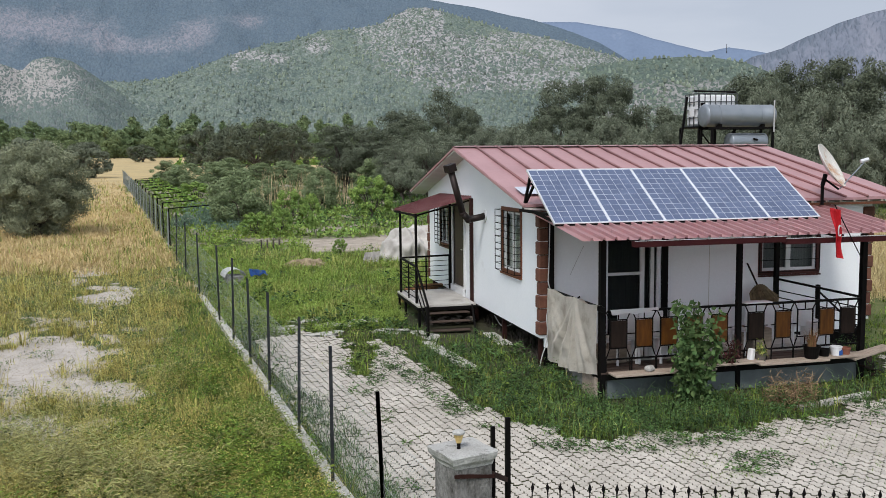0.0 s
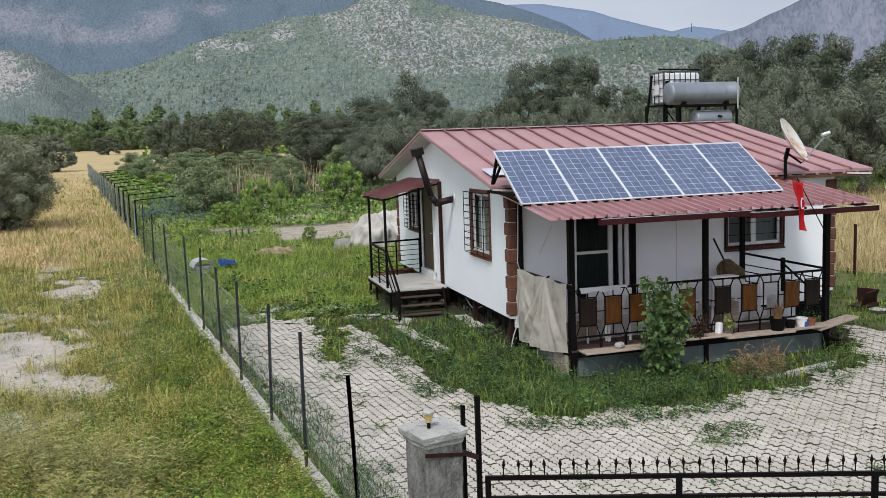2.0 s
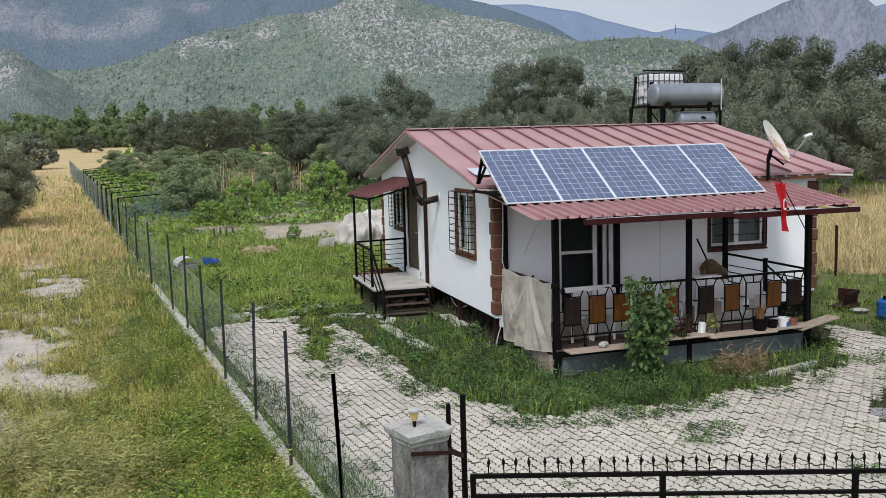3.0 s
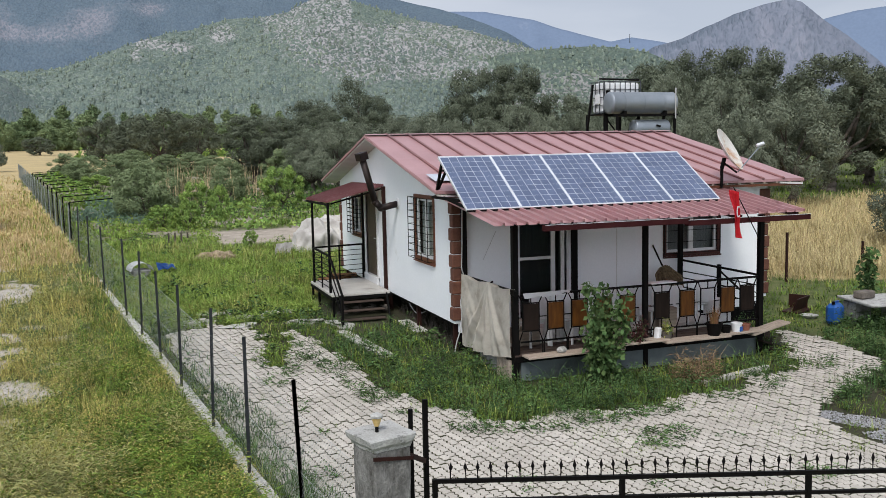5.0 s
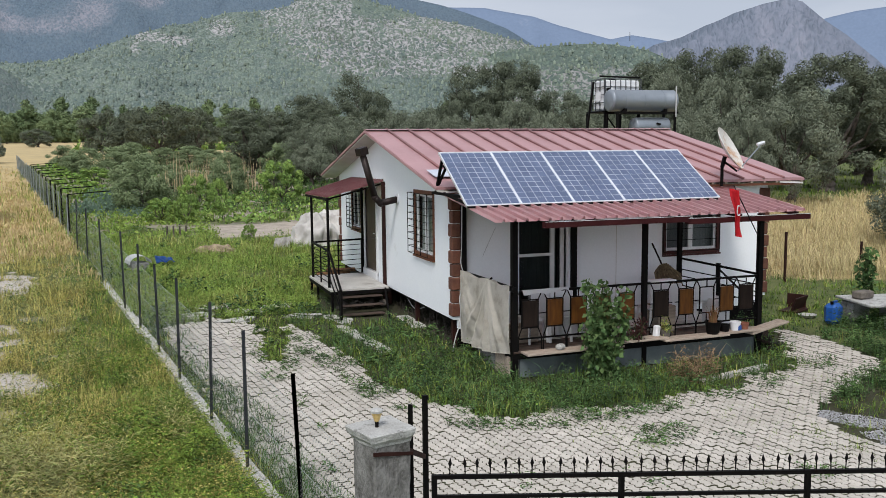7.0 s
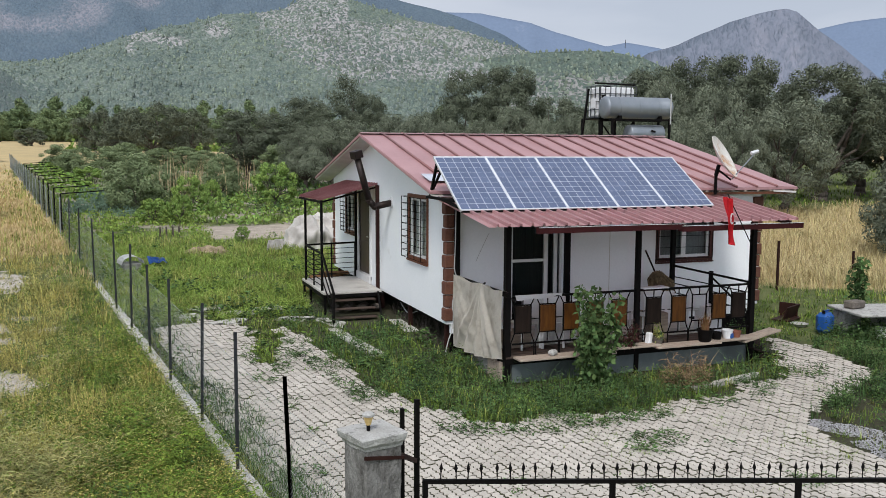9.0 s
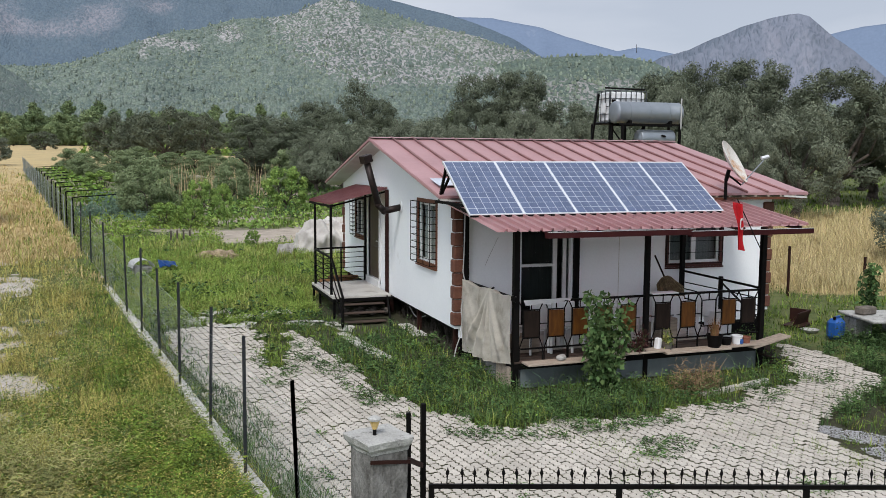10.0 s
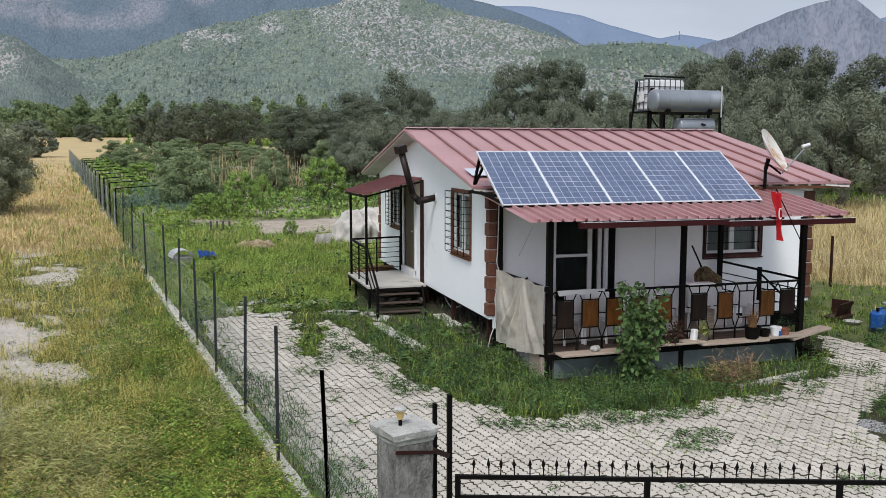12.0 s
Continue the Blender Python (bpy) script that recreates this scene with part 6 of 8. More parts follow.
G1 = "olive trees of the grove"
big1 = tree("olive_tree", "large old olive tree with a grey-green crown", 8.0, 3.0, 0.20, M_OLIVE, 30000, (0.155, 0.090), 41, 0.34, 105, knobs=8, clump=0.20, group=G1)
plant_round(big1, [(33.5, 62, 1.0, 1.08), (38.8, 61, 1.02, 1.17), (43.3, 58, 1.20, 1.04), (47.1, 64, 1.08, 1.04), (24.4, 62, 0.87, 1.09), (7.6, 70, 0.95, 0.69), (30.8, 70, 0.88, 0.91), (11.8, 64, 0.90, 0.62), (11.3, 84, 0.90, 0.90), (33, 80, 1.22, 1.05), (40.6, 78, 1.34, 1.02), (45, 80, 1.28, 0.95), (49.5, 74, 1.28, 0.90)], trs)
big2 = tree("olive_tree", "tall olive tree with a domed uneven crown", 8.0, 3.0, 0.20, M_OLIVE, 30000, (0.155, 0.090), 57, 0.36, 105, knobs=7, clump=0.20, group=G1)
plant_round(big2, [(35.9, 65, 0.98, 1.18), (45.5, 66, 0.96, 0.98), (21.6, 62, 0.81, 1.04), (27.3, 62, 0.78, 0.81), (9.7, 66, 0.92, 0.66), (12.9, 80, 1.01, 0.78), (15.3, 78, 0.79, 0.90), (48.8, 60, 1.01, 0.96), (36.8, 78, 1.28, 1.05), (25.5, 80, 1.15, 0.80), (19.5, 80, 1.15, 0.72), (29, 84, 1.22, 0.80)], trs)
mid = tree("olive_tree", "mid-sized silvery olive tree with a rounded crown", 5.5, 2.7, 0.18, M_OLIVE2, 30000, (0.125, 0.074), 63, 0.25, 105, knobs=8, clump=0.195, group=G1)
plant_round(mid, [(37.3, 51, 0.90, 1.20), (41.3, 47, 0.91, 1.02), (35.7, 46, 0.72, 0.87), (34, 54, 0.73, 1.29), (38.8, 45, 0.54, 0.78), (16.9, 60, 0.77, 0.92), (18.5, 56, 0.67, 0.88), (20.2, 52, 0.61, 0.82), (22.6, 52, 0.67, 0.84), (24.7, 50, 0.65, 0.98), (26.2, 48, 0.55, 0.84), (28.2, 50, 0.57, 0.90), (13.2, 50, 0.74, 0.82), (15.1, 52, 0.67, 0.81), (11.2, 58, 0.63, 0.73), (29.8, 52, 0.63, 0.88), (31.8, 52, 0.61, 0.80)], trs)
field_olive = tree("olive_tree", "spreading old olive tree at the field's edge", 7.0, 4.4, 0.10, M_OLIVE, 12000, (0.32, 0.17), 71, 0.36, 80, knobs=8, clump=0.18, group=G1)
plant_round(field_olive, [(2.0, 126, 1.09, 1.02), (-0.8, 130, 0.89, 0.88), (0.5, 140, 0.94, 0.90), (4.3, 142, 0.81, 0.95), (-4.9, 205, 0.80, 0.53)], trs)
thin = tree("pine_tree", "sparse leaning pine above the olives", 11.8, 2.9, 0.3, M_OLIVE, 5200, (0.26, 0.12), 77, 0.22, 26, 0.4, clump=0.3)
plant_round(thin, [(14.2, 86, 0.9, 0.89)], trs)
bush = tree("olive_tree", "dense round olive tree with branches to the ground", 4.3, 2.4, -0.06, M_FIELDOLIVE, 90000, (0.092, 0.045), 83, 0.22, 260, 0.08, clump=0.16, group="olive trees in the dry field")
plant_at(bush, [(-13.5, 28.9, 1.0)], trs)
far_bush = tree("olive_tree", "rounded olive tree in the dry field", 4.9, 3.0, 0.0, M_OLIVE2, 12000, (0.28, 0.15), 84, 0.22, 80, knobs=7, clump=0.16, group="olive trees in the dry field")
plant_at(far_bush, [(*polar(-8.1, 112), 0.85), (*polar(-15.5, 60), 1.0), (*polar(-11.5, 84), 0.9)], trs)
right_tree = tree("olive_tree", "young silver-green olive tree beside the yard", 5.2, 2.6, 0.04, M_OLIVE2, 44000, (0.13, 0.06), 89, 0.14, 130, knobs=9, clump=0.17)
plant_at(right_tree, [(18.7, 7.9, 0.97)], trs)
G2 = "pines of the far wood"
pine = tree("pine_tree", "dark green pine of the far wood", 12.0, 3.0, 0.0, M_PINE, 4200, (0.62, 0.30), 97, 0.25, 46, 0.2, cone=0.75, group=G2, fork=2)
pine_b = tree("pine_tree", "bushy pine of the far wood", 9.0, 4.0, -0.06, M_PINE, 4200, (0.62, 0.30), 99, 0.25, 46, 0.3, cone=0.3, group=G2, fork=2)
sp1, sp2 = [], []
for k in range(105):
    az = -18 + 27 * (k % 35 + trs.uniform(-0.4, 0.4)) / 35 if k < 90 else trs.uniform(9, 24)
    r = (262, 285, 318)[k // 35] + trs.uniform(-9, 9)
    s = trs.uniform(0.65, 0.95) if k < 35 else trs.uniform(0.95, 1.4)
    (sp1 if trs.random() < (0.15, 0.4, 0.6)[k // 35] else sp2).append((az, r, s * trs.uniform(0.9, 1.2), s))
plant_round(pine, sp1, trs)
plant_round(pine_b, sp2, trs)
young = tree("olive_tree", "young olive bush in the garden", 2.8, 1.6, 0.02, M_YOUNG, 15000, (0.12, 0.065), 101, 0.07, 90, knobs=7, clump=0.20, group="young olives in the garden")
plant_round(young, [(0.8, 44, 0.99, 0.94), (5.9, 53, 0.79, 0.85), (9.5, 62, 1.22, 0.99), (8.0, 76, 1.06, 1.06), (-3.5, 86, 1.06, 0.82), (-2.3, 80, 1.19, 0.78), (-0.8, 76, 1.13, 0.83), (0.3, 92, 1.29, 0.86), (3.7, 98, 1.45, 0.70), (4.9, 86, 1.13, 0.66), (7.0, 92, 1.06, 0.76), (2.2, 96, 1.19, 0.66), (2.6, 56, 0.65, 0.60), (10.7, 66, 0.92, 0.87)], trs)
fruit = tree("fruit_tree", "bright green fruit tree in the garden", 2.6, 1.3, 0.14, M_FRUIT, 7000, (0.12, 0.075), 103, 0.06, 60, knobs=6, clump=0.18, group="fruit trees in the garden")
plant_round(fruit, [(9.2, 46, 0.84, 0.90), (-2.0, 60, 1.04, 0.58), (5.3, 39, 0.34, 0.70), (3.9, 43, 0.57, 0.68), (1.7, 38, 0.51, 0.42), (7.1, 31, 0.22, 0.24), (3.3, 38, 0.38, 0.47)], trs)

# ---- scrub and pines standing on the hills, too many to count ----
# Crown colours hold the same painted haze as the slopes below them.
M_HILLTREE = leafy("hazed_scrub_crowns", (0.140, 0.172, 0.148), (0.205, 0.244, 0.182), 0.006, 0.25, 0.01, 0.0, 1.0)

M_VALLEYTREE = leafy("valley_tree_crowns", (0.080, 0.108, 0.082), (0.115, 0.145, 0.098), 0.01, 0.3, 0.01, 0.0, 1.0)


def hill_trees(name, label, v, n, size, seed, mat, az_lim=(-14, 52), low=0.0):
    rs = np.random.RandomState(seed)
    az = np.degrees(np.arctan2(v[:, 0] - CX, v[:, 1] - CY))
    pick = np.flatnonzero((az > az_lim[0]) & (az < az_lim[1]) & (v[:, 2] > 6 + low))
    at = v[rs.choice(pick, n)] + np.stack([rs.normal(0, 7, n), rs.normal(0, 7, n), np.zeros(n)], 1)
    ring = np.array([(math.cos(k * 1.2566), math.sin(k * 1.2566)) for k in range(5)])
    s = size * rs.uniform(0.5, 1.4, n)
    hs = s * rs.uniform(0.75, 1.2, n)
    low_r = at[:, None, :] + np.concatenate([ring[None] * s[:, None, None] * 0.55, np.broadcast_to((hs * 0.1 - 2.0)[:, None, None], (n, 5, 1))], 2)
    mid_r = at[:, None, :] + np.concatenate([ring[None] * s[:, None, None] * 0.55 * rs.uniform(0.6, 1.1, (n, 5, 1)), np.broadcast_to((hs * 0.55)[:, None, None], (n, 5, 1))], 2)
    tip = at[:, None, :] + np.stack([s * 0, s * 0, hs], 1)[:, None, :]
    verts = np.concatenate([low_r, mid_r, tip], 1).reshape(-1, 3)
    o = np.arange(n)[:, None] * 11
    tri = []
    for k in range(5):
        j = (k + 1) % 5
        tri += [o + [k, j, 5 + j], o + [k, 5 + j, 5 + k], o + [5 + k, 5 + j, 10]]
    return tagged(arrays(name, verts, np.concatenate(tri), mat), label, "trees", kind="stuff")


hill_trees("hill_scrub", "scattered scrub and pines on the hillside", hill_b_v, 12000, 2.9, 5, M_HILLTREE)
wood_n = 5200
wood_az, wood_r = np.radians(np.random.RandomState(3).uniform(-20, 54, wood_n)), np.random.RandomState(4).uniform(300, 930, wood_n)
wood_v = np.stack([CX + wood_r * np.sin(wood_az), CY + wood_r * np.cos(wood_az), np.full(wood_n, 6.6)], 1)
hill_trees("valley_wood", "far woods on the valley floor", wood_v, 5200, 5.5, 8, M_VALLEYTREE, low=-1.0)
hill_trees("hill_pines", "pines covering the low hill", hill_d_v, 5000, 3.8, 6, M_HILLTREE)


# ---- water tower behind the house ----
TY = 11.6
stand = thing("tank_stand", "tall black steel stand carrying the water tanks", "stand")
for x in (8.28, 9.46):
    for y in (TY, TY + 1.1):
        part("stand_leg", a_bar((x, y, 0.2), (x, y, 4.66), 0.07), M_DARK, stand)
for x in (8.2, 10.2):
    for y in (TY - 0.85, TY - 0.25):
        part("stand_leg", a_bar((x, y, 0.2), (x, y, 4.60), 0.06), M_DARK, stand)
part("stand_deck", a_box(8.18, TY - 0.08, 4.66, 9.56, TY + 1.0, 4.70), M_DARK, stand)
for y in (TY - 0.85, TY - 0.25):
    part("stand_beam", a_bar((8.1, y, 4.62), (10.3, y, 4.62), 0.06), M_DARK, stand)
part("stand_brace", a_bar((7.80, TY + 0.5, 3.2), (8.12, TY + 0.45, 5.6), 0.06), M_DARK, stand)
for x0, x1 in ((8.28, 9.46), (9.46, 8.28)):
    part("stand_brace", a_bar((x0, TY, 3.2), (x1, TY, 4.6), 0.035), M_DARK, stand)
ibc = thing("water_container", "white plastic water container in a steel cage", "water tank")
bm = a_box(8.27, TY + 0.0, 4.72, 9.50, TY + 0.75, 5.64, 0.06)
part("bottle", bm, M_WHITE, ibc, "stained white plastic body")
for x0, z0, mt in ((8.30, 5.26, M_DARK), (8.43, 5.26, M_WHITE), (8.30, 5.11, M_WHITE), (8.43, 5.11, M_DARK)):
    part("label_plate", a_box(x0, TY - 0.035, z0, x0 + 0.12, TY - 0.025, z0 + 0.14), mt, ibc)
bm = bmesh.new()
for k in range(8):
    x = 8.26 + k * 1.25 / 7
    bar(bm, (x, TY - 0.03, 4.70), (x, TY - 0.03, 5.68), 0.022)
for k in range(5):
    z = 4.72 + k * 0.238
    bar(bm, (8.24, TY - 0.03, z), (9.53, TY - 0.03, z), 0.022)
    bar(bm, (8.24, TY - 0.03, z), (8.24, TY + 0.78, z), 0.022)
for k in range(4):
    y = TY + k * 0.26
    bar(bm, (8.24, y, 4.70), (8.24, y, 5.68), 0.022)
cage = part("cage", bm, M_POST, ibc, "grey tubular cage")
part("top_pipe", a_rod((8.2, TY + 0.2, 5.76), (9.6, TY + 0.2, 5.74), 0.028), M_DARK, ibc, "black pipe over the container")
part("top_cap", lathe([(0.12, 0), (0.12, 0.07), (0.0, 0.08)], 14), M_DARK, ibc).matrix_basis = pose(8.75, TY + 0.4, 5.64)
part("label_plate", a_box(8.222, TY + 0.2, 5.0, 8.228, TY + 0.5, 5.3), M_WHITE, ibc)
boiler = thing("water_heater_tank", "grey galvanised solar water heater tank lying flat", "water tank")
prof = [(0.02, -1.15), (0.25, -1.145), (0.31, -1.12), (0.325, -1.09), (0.335, -1.08), (0.325, -1.065), (0.325, 1.065), (0.335, 1.08), (0.325, 1.09), (0.31, 1.12), (0.25, 1.145), (0.02, 1.15)]
ob = part("tank_shell", lathe(prof, 32), M_STEEL, boiler, "galvanised steel shell", smooth=True)
ob.matrix_basis = pose(9.20, TY - 0.55, 4.985, 0, 90, 0)
for x in (8.5, 9.17, 9.85):
    bm = lathe([(0.324, -0.015), (0.331, -0.015), (0.331, 0.015), (0.324, 0.015)], 32)
    part("tank_band", bm, M_STEEL, boiler).matrix_basis = pose(x, TY - 0.55, 4.985, 0, 90, 0)
part("pipe", a_rod((10.2, TY - 0.9, 4.5), (10.2, TY - 0.9, 5.42), 0.02), M_CABLE, boiler, "pale vertical pipe")
for x in (8.45, 9.85):
    part("saddle", a_box(x, TY - 0.85, 4.65, x + 0.08, TY - 0.25, 4.74), M_DARK, boiler)
small = thing("water_drum", "small grey half-round tank below the heater", "water tank")
ob = part("drum_shell", lathe([(0.02, -0.6), (0.25, -0.58), (0.26, -0.55), (0.26, 0.55), (0.25, 0.58), (0.02, 0.6)], 24), M_STEEL, small, smooth=True)
ob.matrix_basis = pose(9.48, TY - 0.6, 4.22, 0, 90, 0)
for x in (9.1, 9.9):
    part("drum_leg", a_bar((x, TY - 0.6, 0.2), (x, TY - 0.6, 3.98), 0.06), M_DARK, small)
part("valve", a_bar((9.55, TY - 0.88, 4.30), (9.68, TY - 0.88, 4.27), 0.05), M_DARK, small)


# ---- dish, flag, stove pipe ----
dish = thing("satellite_dish", "weathered white satellite dish with rust stains", "satellite dish")
M_DISH = material("stained_white_dish", (0.62, 0.60, 0.56), 0.5, second=(0.54, 0.51, 0.46), scale=3, stain=(0.40, 0.17, 0.05), stain_scale=2.4, stain_at=0.51)
prof = [(0.001, 0.0)] + [(0.44 * k / 8, 0.10 * (k / 8) ** 2) for k in range(1, 9)] + [(0.445, 0.105)] + [(0.44 * k / 8, 0.10 * (k / 8) ** 2 - 0.012) for k in range(8, 0, -1)] + [(0.001, -0.012)]
reflector = part("reflector", lathe(prof, 36), M_DISH, dish, "stained white reflector", smooth=True)
DC = Vector((5.09, 1.62, 3.515))
reflector.matrix_basis = Matrix.Translation(DC) @ Vector((0.56, -0.66, 0.50)).to_track_quat("Z", "Y").to_matrix().to_4x4()
part("mast", a_rod((5.04, 1.66, 2.84), (5.04, 1.66, 3.22), 0.03), M_DARK, dish, "dark steel mast")
part("mast", a_rod((5.04, 1.66, 3.20), (5.09, 1.65, 3.40), 0.040), M_DARK, dish)
part("arm", a_rod((5.28, 1.50, 3.13), (5.72, 1.44, 3.60), 0.012), M_STEEL, dish, "thin feed arm")
part("feed_horn", a_rod((5.66, 1.45, 3.62), (5.80, 1.42, 3.66), 0.035), M_ALU, dish, "small grey feed horn")
part("bracket", a_bar((5.09, 1.65, 3.30), (5.27, 1.51, 3.12), 0.035), M_DARK, dish, "dark bracket under the reflector")

pole = thing("flag", "red flag hanging limp from a dark pole", "flag")
part("flag_pole", a_rod((3.16, -1.10, 3.00), (3.66, -1.08, 2.20), 0.008), M_DARK, pole, "dark slanted flag pole")
bm = bmesh.new()
g = []
for r in range(15):
    u = r / 14
    row = []
    for c in range(7):
        w = c / 6 - 0.5
        row.append(bm.verts.new((3.14 + 0.11 * u + w * 0.13 * (0.85 + 0.3 * u) + 0.010 * math.sin(5 * u + 3 * w), -1.14 + 0.035 * math.sin(w * 9 + u * 4) + 0.01 * math.sin(u * 11), 2.94 - 0.73 * u - 0.03 * w)))
    g.append(row)
for a, b in zip(g, g[1:]):
    for i in range(6):
        bm.faces.new((a[i], a[i + 1], b[i + 1], b[i]))
bmesh.ops.solidify(bm, geom=bm.faces[:], thickness=0.004)
part("flag_cloth", bm, M_FLAG, pole, "red flag cloth", smooth=True)
bm = bmesh.new()
for r in range(9):          # a pale crescent on the cloth
    a = math.radians(40 + r * 35)
    c = Vector((3.195 + 0.035 * math.cos(a) * 0.7, -1.185, 2.62 + 0.085 * math.sin(a)))
    if r:
        bar(bm, prev, c, 0.022, 0.006)
    prev = c
part("emblem", bm, M_WHITE, pole, "white crescent on the flag")

M_FLUE = material("sooty_stove_pipe", (0.012, 0.008, 0.007), 0.5, 0.2, second=(0.022, 0.012, 0.010), scale=7, fine=0.2, specular=0.3)
flue = thing("stove_pipe", "dark brown stove pipe rising outside the gable wall", "stove pipe")
P = [Vector(c) for c in ((-0.22, 5.40, 2.57), (-0.62, 5.40, 2.49), (-0.745, 5.40, 2.62), (-0.985, 5.40, 3.50))]
for k, (a, b) in enumerate(zip(P, P[1:])):
    part("pipe_section", a_rod(a, b, 0.07, None, 16), M_FLUE, flue, smooth=True)
for a in P[1:3]:
    bm = bmesh.new()
    bmesh.ops.create_uvsphere(bm, u_segments=14, v_segments=8, radius=0.076, matrix=Matrix.Translation(a))
    part("elbow", bm, M_FLUE, flue, smooth=True)
part("cowl", a_box(-0.10, -0.10, 0.0, 0.10, 0.10, 0.16, 0.01, pose(-0.985, 5.40, 3.49, 0, -15, 20)), M_FLUE, flue, "square dark cowl")
part("wall_collar", lathe([(0.12, 0), (0.12, 0.02), (0.08, 0.025)], 20), M_WHITE, flue).matrix_basis = pose(GX - 0.003, 5.40, 2.57, 0, -90, 0)

# ---- canvas on the porch side ----
def drape(name, label, p00, p10, p01, p11, mat, seed, depth=0.06, n=26, m=22, cat="cloth", sag=0.0, folds=7.0):
    """A hanging cloth between four corners (top left, top right, bottom left, bottom right) with folds."""
    a, b, c, d = (Vector(p) for p in (p00, p10, p01, p11))
    out = (b - a).cross(c - a).normalized()
    bm = bmesh.new()
    g = []
    for r in range(m):
        v = r / (m - 1)
        row = []
        for k in range(n):
            u = k / (n - 1)
            p = a.lerp(b, u).lerp(c.lerp(d, u), v)
            f = math.sin(u * folds * 2 + 1.4 * math.sin(v * 3 + seed) + seed) * 0.5 + noise.noise(Vector((u * 4, v * 3, seed))) * 0.9
            p = p + out * depth * f * (0.25 + 0.9 * v) + Vector((0, 0, -sag * math.sin(u * math.pi) * (1 - 0.5 * v) + 0.03 * noise.noise(Vector((u * 5, seed, v))) * v))
            row.append(bm.verts.new(p))
        g.append(row)
    for x, y in zip(g, g[1:]):
        for k in range(n - 1):
            bm.faces.new((x[k], x[k + 1], y[k + 1], y[k]))
    bmesh.ops.solidify(bm, geom=bm.faces[:], thickness=0.006)
    ob = part(name, bm, mat, None, smooth=True)
    return tagged(ob, label, cat)


def hung_canvas():
    """A heavy canvas slung over the side rail: sags between its hanging points, creases fanning out below them."""
    n, m = 90, 60
    bm = bmesh.new()
    g = []
    for r in range(m):
        v = r / (m - 1)
        row = []
        for k in range(n):
            u = k / (n - 1)
            y = 2.03 - 2.10 * u
            dip = 0.05 * math.sin(math.pi * min(1, u / 0.58)) ** 2 if u < 0.58 else 0.04 * math.sin(math.pi * (u - 0.58) / 0.42) ** 2
            top, foot = 1.485 + 0.02 * u - dip, 0.21 + 0.22 * u ** 1.6 + 0.03 * math.sin(u * 7.0) * (1 - u)
            z = top + (foot - top) * v
            f = 0.0
            for slope, w, dp in ((-0.50, 0.020, 0.050), (-0.37, 0.016, -0.030), (-0.27, 0.016, 0.055), (-0.15, 0.014, -0.035), (-0.06, 0.014, 0.060), (0.04, 0.013, -0.045), (0.12, 0.014, 0.055), (0.24, 0.016, 0.045), (0.36, 0.018, -0.025)):
                f += dp * math.exp(-((u - 0.60 - slope * v) / (w + 0.030 * v)) ** 2) * (1.35 - 0.55 * v)      # creases fanning from the tied point
            for slope, w, dp in ((0.16, 0.02, 0.030), (0.34, 0.025, 0.035), (0.60, 0.03, 0.030)):
                f += dp * math.exp(-((u - 0.02 - slope * v) / (w + 0.05 * v)) ** 2)
            f += 0.040 * noise.noise(Vector((u * 3.0, v * 2.0, 4.0))) + 0.008 * noise.noise(Vector((u * 8, v * 3, 1.0))) + 0.007 * noise.noise(Vector((u * 22, v * 16, 2.0)))
            grow = min(1.0, 0.15 + 1.5 * v)
            row.append(bm.verts.new((-0.13 - f * grow - 0.05 * v * (1 - v), y + 0.03 * noise.noise(Vector((v * 4, u * 2, 9))) * v, z)))
        g.append(row)
    top_row = []
    for k in range(n):                       # the turn over the rail
        c = g[0][k].co
        top_row.append(bm.verts.new((c.x + 0.09, c.y, c.z - 0.015)))
    g.insert(0, top_row)
    for p, q in zip(g, g[1:]):
        for k in range(n - 1):
            bm.faces.new((p[k], p[k + 1], q[k + 1], q[k]))
    bmesh.ops.solidify(bm, geom=bm.faces[:], thickness=0.006)
    return tagged(part("canvas_sheet", bm, M_CLOTH, None, smooth=True), "stained beige canvas hung along the porch side", "cloth")


hung_canvas()
tagged(part("tie_cord", a_rod((-0.135, 0.78, 1.455), (-0.06, 0.77, 1.515), 0.016), M_DARK), "dark cord tying the canvas to the rail", "cord")
bm = a_rod((0.01, 2.0, 1.40), (-0.06, -0.14, 1.44), 0.042, None, 14)
tagged(part("rail_pipe", bm, M_DARK), "dark pipe that the canvas hangs over", "pipe")
drape("white_cloth", "white cloth laid over the porch rail", (0.10, -0.03, 1.415), (0.92, -0.03, 1.42), (0.12, -0.05, 1.335), (0.90, -0.05, 1.37), M_WHITE, 5.1, 0.012, 18, 6)
tagged(part("shelf_board", a_box(2.38, -0.10, 1.405, 2.86, 0.10, 1.425, 0.004), M_WHITE), "white board lying on the porch rail", "board")

# broom and straw basket against the porch wall
broom = thing("broom", "straw broom head up against the porch wall", "broom")
part("handle", a_rod((3.66, 1.86, 1.80), (3.90, 1.74, 1.22), 0.016), M_PLATED, broom)
rs5 = np.random.RandomState(8)
n = 900
a, ph = rs5.uniform(0, 2 * np.pi, n), np.sqrt(rs5.uniform(0.0, 1.0, n))
top_z = 1.42 - 0.16 * ph ** 2.4
base = np.stack([3.90 + 0.19 * ph * np.cos(a) - 0.07, 1.70 + 0.14 * ph * np.sin(a), top_z], 1)
tip = np.stack([3.90 + 0.26 * ph * np.cos(a) + 0.05, 1.70 + 0.18 * ph * np.sin(a), top_z - rs5.uniform(0.12, 0.32, n)], 1)
